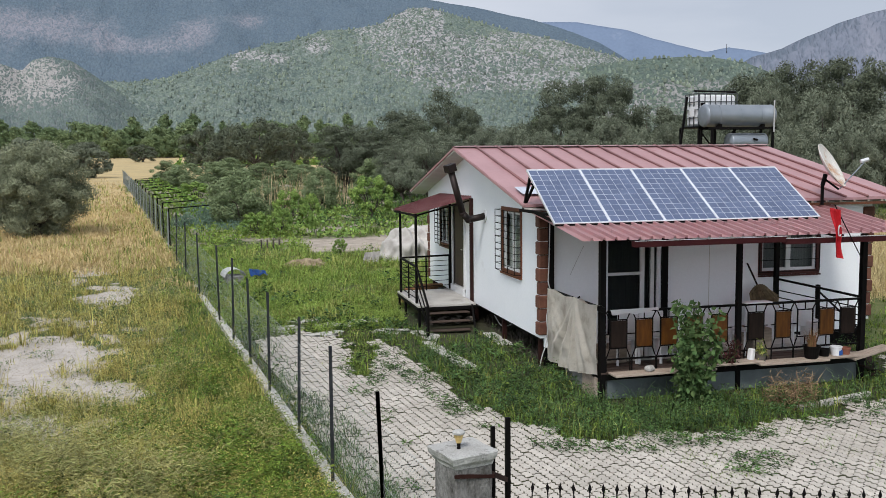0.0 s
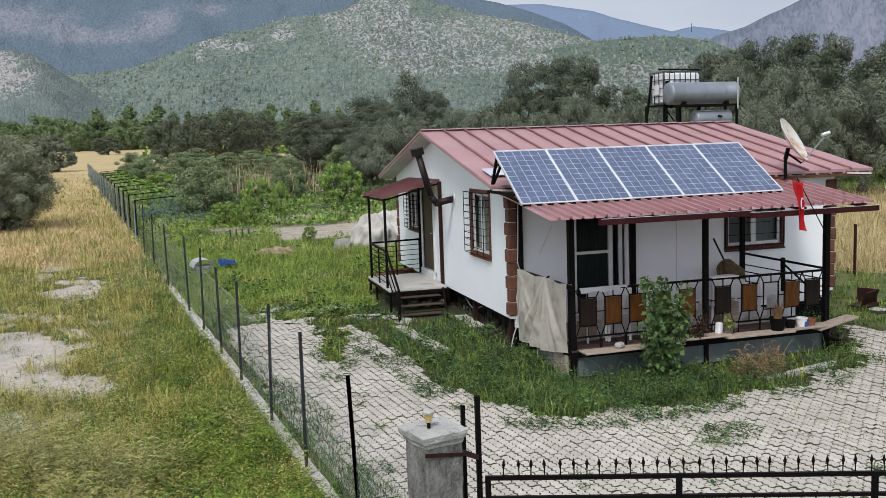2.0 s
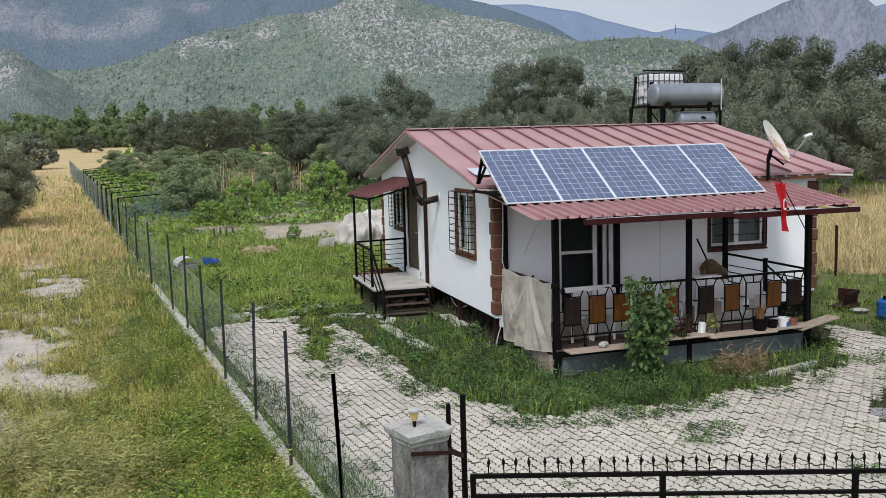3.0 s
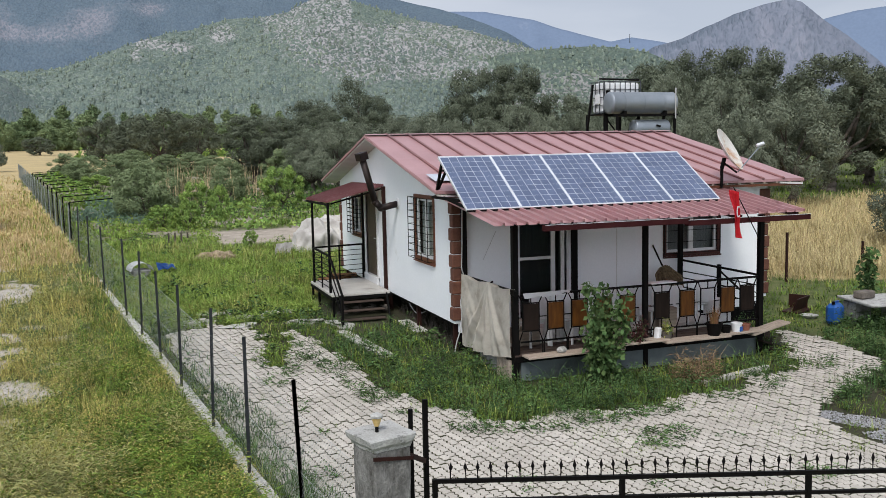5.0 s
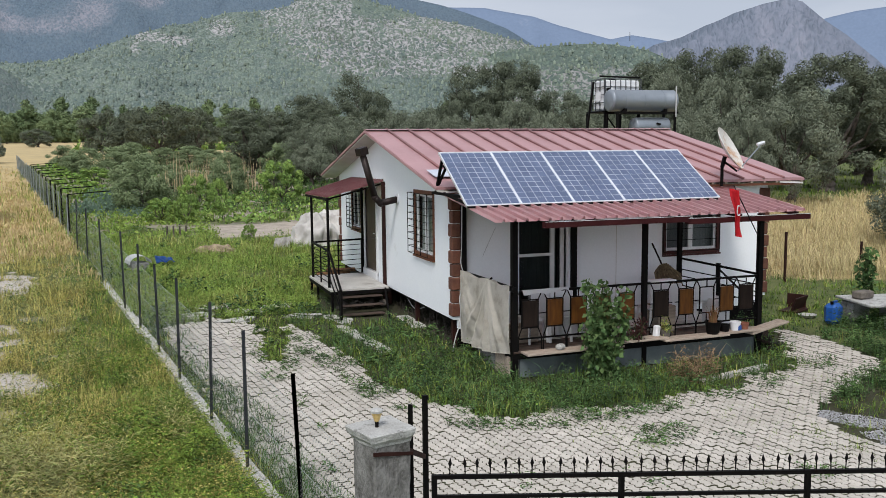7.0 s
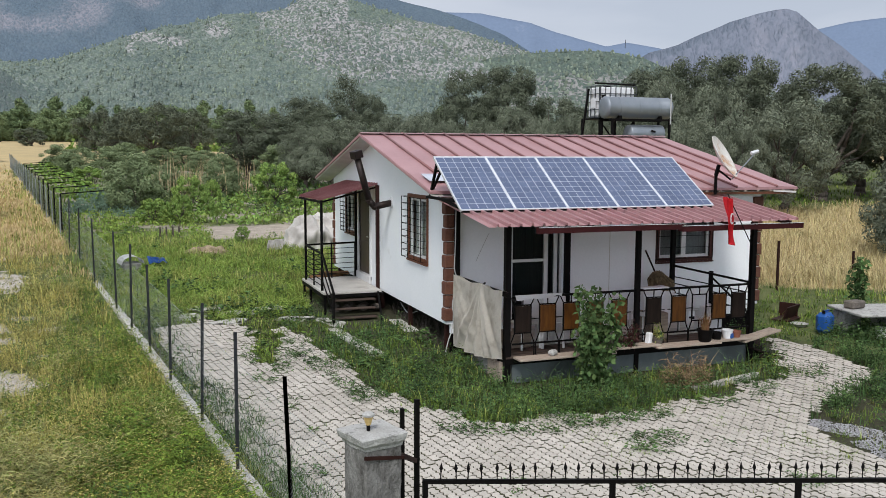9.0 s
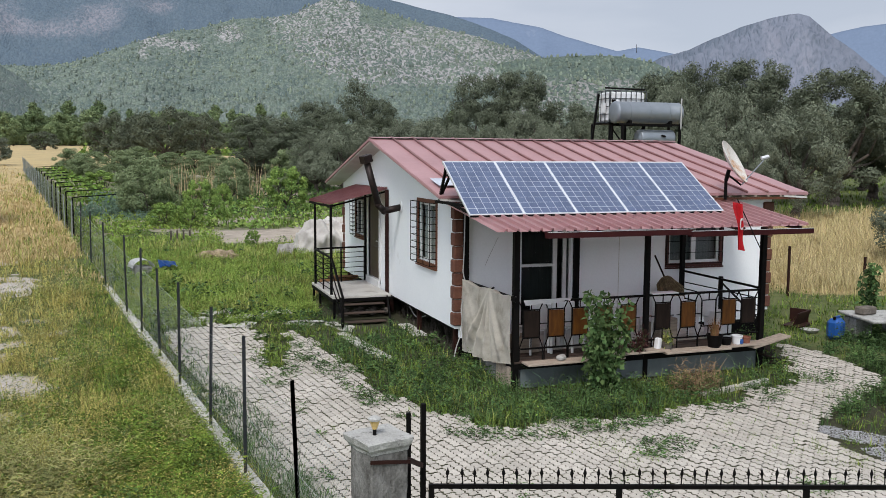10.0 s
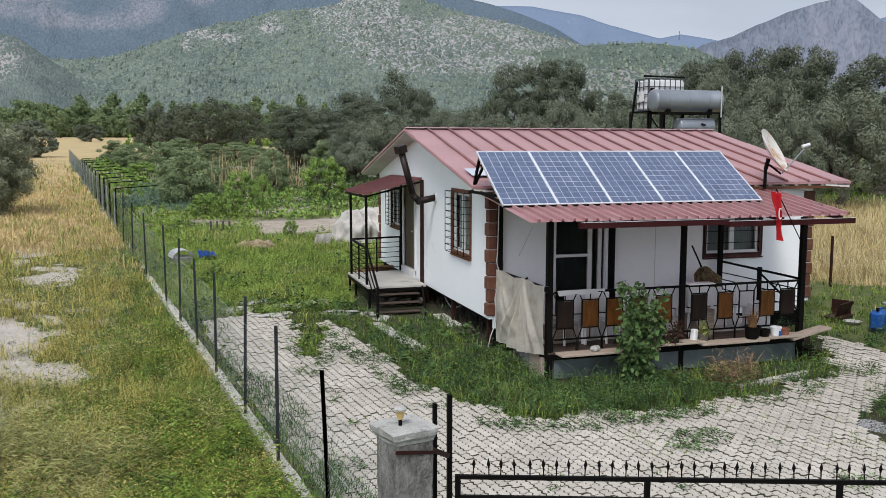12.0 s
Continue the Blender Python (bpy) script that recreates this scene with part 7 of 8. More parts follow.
sd = rs5.normal(0, 0.007, (n, 3))
v = np.stack([base - sd, base + sd, tip + sd * 1.5, tip - sd * 1.5], 1).reshape(-1, 3)
M_BROOM = material("brown_straw", (0.22, 0.165, 0.095), 0.9, second=(0.13, 0.095, 0.055), scale=20, rand="island", spread=0.4)
arrays("bristles", v, np.arange(n * 4).reshape(n, 4), M_BROOM, broom, "bushy brown straw head")
part("stool", a_box(3.66, 1.50, PZ, 4.10, 1.90, 1.06, 0.02), M_WHITE, None)
tagged(bpy.data.objects["stool"], "white plastic stool by the porch wall", "stool")

# ---- plant before the porch, pots on its edge ----
def leafy_plant(name, label, x, y, z, H, R, mat, n, leaf, seed, stems=5, cat="plant", grow=0.7):
    rs = np.random.RandomState(seed)
    th = thing(name, label, cat)
    bm = bmesh.new()
    pts, ds = [], []
    for k in range(stems):
        a, rr = rs.uniform(0, 6.28), R * rs.uniform(0.1, 0.8)
        b0 = Vector((x + rs.normal(0, 0.05), y + rs.normal(0, 0.05), z))
        b1 = Vector((x + rr * math.cos(a), y + rr * math.sin(a), z + H * (1.0 if k == 0 else rs.uniform(0.5, 0.95))))
        limb(bm, b0, b1, 0.012, 0.004, rs, 4)
        m = n // stems
        u = rs.uniform(0.08, 1.0, m) ** grow
        c = np.outer(1 - u, b0) + np.outer(u, b1)
        o = rs.normal(0, 1, (m, 3))
        o /= np.linalg.norm(o, axis=1, keepdims=True)
        pts.append(c + o * (R * 0.42 * rs.uniform(0.3, 1.0, m) * (1.15 - 0.75 * u))[:, None])
        ds.append(o + [0, 0, 0.1])
    v, f = leaf_quads(np.concatenate(pts), np.concatenate(ds), leaf[0], leaf[1], rs)
    part("stem", bm, M_WEED, th, "green stems")
    arrays("foliage", v, f, mat, th, "green leaves")
    return th


M_HOLLY = leafy("hollyhock_leaves", (0.105, 0.165, 0.06), (0.06, 0.105, 0.036), 2.5, 0.5, 0.02)
leafy_plant("hollyhock", "tall broad-leaved green plant growing before the porch", 1.22, -0.55, -0.02, 1.66, 0.50, M_HOLLY, 1400, (0.090, 0.085), 3, 9, grow=0.85)
M_DEADRED = leafy("dark_red_dried_leaves", (0.07, 0.028, 0.025), (0.05, 0.02, 0.02), 6, 0.5)
leafy_plant("dried_plant", "dried dark red plant on the porch edge", 2.05, -0.2, 0.50, 0.38, 0.20, M_DEADRED, 260, (0.07, 0.03), 7, 6)


def pot(name, label, x, y, z, r0, r1, h, mat, cat="pot"):
    th = thing(name, label, cat)
    part("body", lathe([(r0, 0), (r1, h), (r1 * 1.08, h), (r1 * 1.08, h + 0.02), (r1 * 0.92, h + 0.02), (r1 * 0.9, h - 0.03)], 20), mat, th)
    part("soil", lathe([(0.001, h - 0.032), (r1 * 0.9, h - 0.03), (0.001, h - 0.028)], 16), M_BARK, th)
    th.matrix_basis = pose(x, y, z)
    return th


M_CLAYPOT = material("terracotta", (0.24, 0.09, 0.055), 0.85, second=(0.18, 0.07, 0.045), scale=8)
pot("flower_pot", "black flower pot with dried stalks", 3.52, -0.20, 0.488, 0.10, 0.13, 0.19, M_DARK)
n = 140
a, q = rs5.uniform(0, 6.28, n), rs5.uniform(0, 1, n)
b0 = np.stack([3.52 + 0.07 * q * np.cos(a), -0.20 + 0.07 * q * np.sin(a), np.full(n, 0.66)], 1)
ob = blades("dried_stalks", "dried brown stalks in a flower pot", b0, rs5.uniform(0.15, 0.36, n), np.full(n, 0.010), rs5.uniform(0.05, 0.5, n), a, leafy("brown_stalks", (0.26, 0.15, 0.07), (0.19, 0.10, 0.05), 8), "plant")
pot("flower_pot", "small dark glazed pot on the porch edge", 3.76, -0.19, 0.488, 0.07, 0.085, 0.12, M_DARK)
bucket = pot("bucket", "white plastic bucket with a blue label", 3.98, -0.19, 0.488, 0.07, 0.088, 0.15, M_WHITE, "bucket")
part("label_band", a_box(-0.045, -0.012, 0.03, 0.045, 0.012, 0.115, 0.006, pose(0.045, -0.070, 0, -6, 0, 25)), M_BLUE, bucket)
pot("flower_pot", "small terracotta pot on the porch edge", 4.17, -0.17, 0.49, 0.065, 0.08, 0.11, M_CLAYPOT)
bag = a_box(-0.05, -0.05, 0, 0.05, 0.05, 0.2, 0.02, pose(2.48, -0.10, 0.49, 0, 8, 20))
tagged(part("paper_bag", bag, M_WHITE), "small white paper bag on the porch edge", "bag")
pot("flower_pot", "small pot with pale wilted leaves", 2.63, -0.15, 0.49, 0.07, 0.085, 0.11, M_STONE)
leafy_plant("wilted_plant", "pale wilted plant in a small pot", 2.63, -0.15, 0.58, 0.20, 0.14, M_OLIVEGRASS, 120, (0.08, 0.02), 12, 5)
tagged(part("stone", a_box(-0.08, -0.06, 0, 0.08, 0.06, 0.09, 0.03, pose(0.68, -0.2, 0.465, 0, 0, 30)), M_CAP), "pale stone on the porch plank", "stone")
for k, (x, y, w, h) in enumerate(((0.45, 0.7, 0.4, 0.25), (1.35, 0.9, 0.5, 0.3), (3.0, 0.55, 0.35, 0.45), (4.1, 0.5, 0.3, 0.5))):
    tagged(part("crate", a_box(x - w / 2, y - 0.2, PZ, x + w / 2, y + 0.2, PZ + h, 0.015), M_WHITE if k % 2 else M_WOOD), "box stored on the porch floor", "box")
for x, y, rot in ((0.55, 0.55, 10), (0.98, 0.5, -8), (1.75, 0.6, 4), (2.85, 0.6, 8), (3.95, 0.75, -10)):      # white plastic chairs behind the rail
    ch = thing("plastic_chair", "white plastic chair standing on the porch", "chair", "chairs on the porch")
    part("seat", a_box(-0.21, -0.2, 0.40, 0.21, 0.2, 0.43, 0.012), M_WHITE, ch)
    part("backrest", a_box(-0.2, 0.17, 0.43, 0.2, 0.21, 0.86, 0.018), M_WHITE, ch)
    for sx in (-0.18, 0.18):
        for sy in (-0.17, 0.18):
            part("leg", a_bar((sx, sy, 0.0), (sx * 0.95, sy * 0.95, 0.40), 0.035), M_WHITE, ch)
    ch.matrix_basis = pose(x, y, PZ, 0, 0, rot + 180)

# debris beside the porch
for k, (x, y, z, l, ry, rz) in enumerate(((4.95, 0.05, 0.12, 0.9, 18, 20), (5.0, 0.25, 0.2, 0.8, -20, 60), (4.85, 0.4, 0.08, 1.0, 5, -15), (5.15, 0.15, 0.05, 0.7, 2, 40))):
    tagged(part("plank", a_box(-l / 2, -0.06, 0, l / 2, 0.06, 0.035, 0.004, pose(x, y, z, 0, ry, rz)), M_PLATED), "dark plank dumped beside the porch", "plank")
kerbline = part("yard_kerb", a_box(-0.8, -0.05, -0.05, 0.8, 0.05, 0.055, 0.012, pose(3.35, -1.0, 0, 0, 0, 15)), M_KERB)
tagged(kerbline, "half-buried pale concrete kerb in the grass", "kerb")
tagged(part("yard_kerb", a_box(-1.2, -0.13, -0.05, 1.2, 0.13, 0.05, 0.012, pose(-1.58, 3.5, 0.075, 0, 0, 96)), M_KERB), "half-buried pale concrete kerb in the grass", "kerb")
tagged(part("concrete_footing", a_box(-0.42, 3.95, -0.05, -0.12, 5.15, 0.14, 0.03), M_KERB), "low concrete footing strip under the house edge", "footing")
for x0, y0, x1, y1 in ((RX - 0.12, FY + 0.1, RX - 0.02, BY), (GX + 0.1, BY - 0.12, RX - 0.13, BY - 0.02)):      # plinth walls that close the crawl space
    part("crawl_light_block", a_box(x0, y0, -0.1, x1, y1, Z0 - 0.005), M_CONC, house)

# dry brushwood pushed under the house
n = 520
bx, by = rs5.uniform(-0.15, 0.75, n), rs5.uniform(2.5, 6.4, n)
blades("brushwood", "dark dry brushwood heaped under the house", np.stack([bx, by, 0.02 * by - 0.02], 1), rs5.uniform(0.18, 0.5, n), rs5.uniform(0.008, 0.022, n), rs5.uniform(0.2, 1.1, n), rs5.uniform(0, 6.28, n), M_BARK, "brushwood")

# cables on the corner and under the house
def cable(pts, r=0.012, mat=M_CABLE, label="pale cable hanging beside the corner"):
    cu = bpy.data.curves.new("cable", "CURVE")
    cu.dimensions, cu.bevel_depth, cu.bevel_resolution = "3D", r, 1
    s = cu.splines.new("NURBS")
    s.points.add(len(pts) - 1)
    for p, c in zip(s.points, pts):
        p.co = (*c, 1)
    s.use_endpoint_u, s.order_u = True, 3
    cu.materials.append(mat)
    return tagged(new("cable", cu), label, "cable")


cable([(-0.13, 1.935, 2.75), (-0.14, 1.93, 2.2), (-0.15, 1.93, 1.8), (-0.17, 1.93, 1.6), (-0.10, 1.93, 1.42), (-0.13, 1.92, 1.2), (-0.21, 1.92, 1.0), (-0.17, 1.92, 0.8), (-0.20, 1.92, 0.5), (-0.30, 1.9, 0.3), (-0.35, 1.88, 0.05)], 0.010)
cable([(0.0, 5.9, 0.58), (-0.05, 5.3, 0.35), (-0.1, 4.6, 0.30), (0.0, 4.2, 0.5)], 0.012, M_CABLE, "pale hose sagging under the house")
cable([(0.55, 2.06, 2.2), (0.42, 2.06, 1.95), (0.30, 2.06, 1.7)], 0.004, M_CABLE, "thin pale wire on the porch wall")

# ---- right of the yard: table, canister, tub ----
table = thing("stone_table", "low pale slab table on rubble supports", "table")
part("slab", a_box(-0.85, -0.62, 0.015, 0.85, 0.62, 0.065, 0.012, pose(8.55, 0.85, 0.50, 0, 0, -14)), M_CAP, table, "pale concrete slab")
for x, y in ((8.5, 0.35), (9.1, 0.30), (8.9, 1.2), (7.95, 1.25)):
    part("support", a_box(-0.18, -0.22, 0, 0.18, 0.22, 0.49, 0.02, pose(x + 0.05, y, 0.0, 0, 0, -14)), M_CONC, table, "rubble stone support")
tagged(part("stone_block", a_box(-0.19, -0.12, 0, 0.19, 0.12, 0.15, 0.025, pose(8.05, 1.12, 0.571, 0, 0, 8)), M_STONE), "grey stone block lying on the table", "stone")
can = thing("jerrycan", "blue plastic jerrycan standing in the grass", "canister")
part("body", a_box(-0.17, -0.14, 0, 0.17, 0.14, 0.42, 0.075, pose(7.52, 1.32, 0.06, 0, 0, 20)), M_BLUE, can)
part("handle", a_bar((7.46, 1.28, 0.51), (7.62, 1.34, 0.51), 0.035), M_BLUE, can)
part("cap", a_rod((7.42, 1.26, 0.47), (7.42, 1.26, 0.53), 0.03), M_DARK, can)
pot("bucket", "white bucket under the table", 8.0, 0.62, 0.03, 0.11, 0.13, 0.2, M_WHITE, "bucket").matrix_basis = pose(8.28, 0.62, 0.03)
tub = thing("rusty_box", "rusty open metal box lying in the grass", "box")
part("shell", a_box(-0.35, -0.2, 0, 0.35, -0.17, 0.38, 0.005, pose(7.65, 2.75, 0.10, 18, 0, 28)), M_BROWN, tub)
part("floor", a_box(-0.35, -0.2, 0, 0.35, 0.2, 0.03, 0.005, pose(7.70, 2.60, 0.10, 0, 0, 28)), M_BROWN, tub)
part("end", a_box(0.33, -0.2, 0, 0.36, 0.2, 0.3, 0.005, pose(7.66, 2.68, 0.10, 0, 0, 28)), M_BROWN, tub)
tagged(part("basin", lathe([(0.12, 0), (0.17, 0.05), (0.185, 0.05), (0.125, -0.01)], 20), M_CAP), "pale shallow basin in the grass", "basin").matrix_basis = pose(7.55, 2.05, 0.07)
for k, (x, y, h) in enumerate(((10.1, 5.67, 1.28), (13.1, 6.2, 0.85), (16.2, 6.9, 1.2), (19.5, 7.6, 1.2))):
    tagged(part("field_post", a_bar((x, y, 0.0), (x, y, 0.14 + h), 0.05), M_BROWN), "dark steel post at the dry field's edge", "post", "posts at the field's edge")
leafy_plant("vine_plant", "leafy climbing plant beside the slab table", 9.35, 2.3, 0.05, 1.35, 0.40, M_WEED, 340, (0.12, 0.10), 21, 5)
leafy_plant("fig_bush", "broad-leaved bush at the edge of the yard", 7.6, -1.35, 0.0, 1.05, 1.0, M_WEED, 1500, (0.10, 0.055), 23, 12)

# ---- beside the fence ----
hut = thing("pet_shelter", "small grey shelter with a white fabric roof", "shelter")
part("box", a_box(-0.24, -0.30, 0, 0.24, 0.30, 0.22, 0.02, pose(-5.4, 13.4, 0.34, 0, 0, 12)), M_CONC, hut)
bm = bmesh.new()
for k in range(9):
    a = math.pi * k / 8
    for y in (-0.4, 0.4):
        bm.verts.new((-0.30 * math.cos(a), y * 0.85, 0.20 + 0.22 * math.sin(a)))
bm.verts.ensure_lookup_table()
for k in range(8):
    bm.faces.new([bm.verts[i] for i in (2 * k, 2 * k + 1, 2 * k + 3, 2 * k + 2)])
bmesh.ops.solidify(bm, geom=bm.faces[:], thickness=0.03)
bmesh.ops.transform(bm, matrix=pose(-5.4, 13.4, 0.34, 0, 0, 12), verts=bm.verts)
part("roof", bm, M_WHITE, hut, "white rounded roof")
drape("tarpaulin", "crumpled blue tarpaulin on the grass", (-4.95, 13.95, 0.66), (-4.5, 14.1, 0.58), (-4.9, 13.6, 0.50), (-4.4, 13.7, 0.50), M_BLUE, 7.7, 0.06, 14, 10, "tarpaulin")
M_HEAP = material("dry_plant_waste", (0.34, 0.27, 0.17), 0.95, second=(0.2, 0.15, 0.1), scale=9, bump=0.03, bump_scale=25, fine=0.3)
heap = bmesh.new()
bmesh.ops.create_icosphere(heap, subdivisions=4, radius=1.0)
for v in heap.verts:
    q = v.co.copy()
    v.co = Vector((q.x * 0.7, q.y * 0.45, max(q.z, -0.1) * 0.24)) + q * noise.noise(q * 3) * 0.10
bmesh.ops.transform(heap, matrix=Matrix.Translation((-3.1, 16.2, 0.40)), verts=heap.verts)
tagged(part("rubble_heap", heap, M_HEAP, None, smooth=True), "low heap of dry plant waste on the grass", "heap")

# ---- fleece-covered tunnel ----
bm = bmesh.new()
g = []
for r in range(64):
    v = r / 63
    row = []
    for k in range(49):
        a = math.pi * k / 48
        end = math.sqrt(max(0.0, 1 - abs(2 * v - 1) ** 3.6))
        hoop = 1 - 0.07 * (1 - abs(math.cos(v * 4 * math.pi))) ** 0.8 * math.sin(a)      # slack between the hoops
        p = Vector((-0.95 * math.cos(a) * end * hoop, v * 3.1, 1.18 * math.sin(a) ** 0.75 * end * hoop))
        out = Vector((-math.cos(a), (v - 0.5) * 1.2, math.sin(a))).normalized()
        crease = -0.42 * abs(noise.noise(Vector((p.x * 1.6, p.y * 2.6, p.z * 0.7)))) - 0.22 * abs(noise.noise(Vector((p.x * 3, p.y * 5.0, p.z * 1.6 + 5))))
        crease -= 0.09 * abs(math.sin(p.y * 7.0 + p.z * 2.5 + 3.0 * noise.noise(p * 1.3)))
        row.append(bm.verts.new(p + out * (crease + 0.10) + Vector((0, 0, -0.01))))
    g.append(row)
for a, b in zip(g, g[1:]):
    for k in range(48):
        bm.faces.new((a[k], a[k + 1], b[k + 1], b[k]))
bmesh.ops.transform(bm, matrix=pose(-0.42, 16.7, 0.40, 0, 0, -62), verts=bm.verts)
tagged(part("garden_tunnel", bm, M_TARP, None, smooth=True), "garden tunnel covered with creased whitish plastic fleece", "tunnel")
drape("fleece_scrap", "torn scrap of white fleece on the ground", (-1.1, 16.6, 0.75), (-0.6, 16.5, 0.80), (-1.25, 16.2, 0.42), (-0.7, 16.2, 0.42), M_TARP, 4.4, 0.07, 14, 10)

# ---- garden: pipes with vines, canes, vegetables ----
arbour = thing("vine_arbour", "low pipe arbour with vines beside the fence", "arbour")
for k in range(10):
    y = 23.2 + k * 3.4
    x, z = fence_x(y) + 0.12, 0.025 * y
    part("pipe_post", a_rod((x, y, z), (x, y, z + 1.48), 0.03), M_DARK, arbour)
    part("pipe_arm", a_rod((x, y, z + 1.48), (x + (1.5 if k == 0 else 1.3), y + 0.9, z + 1.54), 0.02), M_DARK, arbour)
M_VINE = leafy("vine_leaves", (0.19, 0.29, 0.06), (0.13, 0.21, 0.045), 0.8, 0.45, 0.02)
vr = np.random.RandomState(55)
pts = []
for k in range(9):
    y = 27.0 + k * 3.4
    m = 80
    pts.append(np.stack([fence_x(y) + 0.3 + vr.uniform(0, 1.7, m), y + vr.normal(0, 0.45, m), 0.025 * y + 1.5 - np.abs(vr.normal(0, 0.3, m))], 1))
pts = np.concatenate(pts)
v, f = leaf_quads(pts, vr.normal(0, 1, pts.shape) + [0, 0, 0.2], 0.17, 0.15, vr)
ob = arrays("vine_leaf_mass", v, f, M_VINE, arbour, "vine leaves")
ob["kind"] = "stuff"

n = 330
cx_, cy_ = vr.uniform(-3.6, 2.4, n), 43.5 + vr.normal(0, 1.8, n)
M_CANE = leafy("dry_cane_stalks", (0.50, 0.41, 0.25), (0.42, 0.33, 0.19), 2.0, 0.35, 0.01, 0.0)
blades("dry_canes", "tall dry cane stalks in the garden", np.stack([cx_, cy_, 0.025 * cy_], 1), vr.uniform(1.0, 2.6, n), vr.uniform(0.02, 0.036, n), vr.uniform(0.02, 0.45, n), vr.uniform(0, 6.28, n), M_CANE, "canes")


def veg(name, label, n, x0, x1, y0, y1, mat, leaf, h, seed, rows=0.0):
    rs = np.random.RandomState(seed)
    m = n // 14
    x, y = rs.uniform(x0, x1, m), rs.uniform(y0, y1, m)
    if rows:
        y = np.round(y / rows) * rows + rs.normal(0, 0.12, m)
    ok = rs.uniform(0, 1, m) < np.clip(0.55 + 0.9 * fbm(x, y, 3.2, seed * 0.7), 0.03, 1)
    x, y = x[ok], y[ok]
    X, Y = np.repeat(x, 14), np.repeat(y, 14)
    k = len(X)
    p = np.stack([X + rs.normal(0, 0.22, k), Y + rs.normal(0, 0.22, k), ground_z(X, Y) + np.abs(rs.normal(0, h * 0.5, k))], 1)
    v, f = leaf_quads(p, rs.normal(0, 1, (k, 3)) + [0, 0, 0.5], leaf[0], leaf[1], rs)
    return tagged(arrays(name, v, f, mat), label, "vegetables", kind="stuff")


M_ONION = leafy("blue_green_onion_leaves", (0.15, 0.22, 0.16), (0.11, 0.17, 0.12), 2.0, 0.4, 0.01)
veg("vegetable_bed", "bright green vegetables in the garden beds", 10000, -3.5, 9.0, 24.5, 40.0, M_FRUIT, (0.20, 0.13), 0.30, 3, 1.3)
veg("weed_thicket", "thicket of tall weeds between the beds", 7000, -6.0, 7.0, 29.0, 58.0, M_WEED, (0.24, 0.07), 0.5, 4)
veg("weed_thicket", "rank green weeds along the back of the yard", 4500, -5.0, 12.0, 40.0, 90.0, M_WEED, (0.34, 0.12), 0.45, 6)
veg("onion_bed", "blue-green onion rows near the fence", 14000, -7.9, -5.0, 27.5, 46.0, M_ONION, (0.30, 0.05), 0.28, 5, 0.9)
veg("garden_weeds", "low bright green growth along the garden fence", 9000, -7.6, -2.6, 20.5, 31.0, M_LAWN, (0.15, 0.06), 0.16, 8)
veg("far_hedge", "bright green hedge at the field's far edge", 7000, -14.0, 34.0, 150.0, 158.0, M_FRUIT, (0.9, 0.5), 1.2, 9)
for k in range(4):
    tagged(part("stake", a_bar((-4.3 + 0.22 * k, 21.0, 0.5), (-4.3 + 0.22 * k, 21.0, 0.92), 0.06), M_BARK), "short dark stake in the garden soil", "stake", "stakes in the soil")
for x, y in ((9.6, 60), (10.9, 60.4), (12.2, 60.8)):
    tagged(part("orchard_post", a_bar((x, y, 1.4), (x, y, 3.4), 0.08), M_BARK), "thin wooden post at the orchard's edge", "post", "posts at the orchard's edge")

# ---- weeds close to the house ----
def gravelly(x, y):
    by_drive = np.hypot((x - 3.42) / 0.50, (y + 3.28 + (x - 3.42) * 0.9) / 0.36)
    by_gate = np.hypot((x - 3.75) / 0.70, (y + 4.25) / 0.50)
    return np.minimum(by_drive, by_gate) < 1 + 0.3 * fbm(x, y, 0.5, 3.0)


def weeds(x, y):
    ring = inside(x, y, ISLAND) & ~house_box(x, y) & ~stair_box(x, y) & ~((y > -0.45) & (x > -0.1) & (x < 4.6))
    return ring * np.clip(0.75 + 0.5 * fbm(x, y, 0.9, 7.0), 0.15, 1)


def weed_mass(name, label, n, sector, accept, mat, h, leaf, per=26, spread=0.13, seed=1):
    """Bushy low weeds: small heaps of leaves standing on the ground."""
    rs = np.random.RandomState(seed)
    x, y, r = scatter(n, *sector)
    ok = grng.uniform(0, 1, n) < np.clip(accept(x, y), 0, 1)
    x, y = x[ok], y[ok]
    m = len(x)
    hh = np.repeat(h * rs.uniform(0.4, 1.3, m), per)
    X, Y = np.repeat(x, per), np.repeat(y, per)
    u = rs.uniform(0, 1, m * per)
    a = rs.uniform(0, 6.283, m * per)
    d = spread * np.sqrt(rs.uniform(0, 1, m * per)) * (1.1 - 0.8 * u) * (hh / h)
    p = np.stack([X + d * np.cos(a), Y + d * np.sin(a), ground_z(X, Y) + hh * u], 1)
    way = np.stack([np.cos(a), np.sin(a), rs.uniform(-0.2, 0.9, m * per)], 1)
    v, f = leaf_quads(p, way, leaf[0], leaf[1], rs, np.stack([rs.normal(0, 0.6, m * per), rs.normal(0, 0.6, m * per), np.ones(m * per)], 1))
    return tagged(arrays(name, v, f, mat), label, "weeds", kind="stuff")


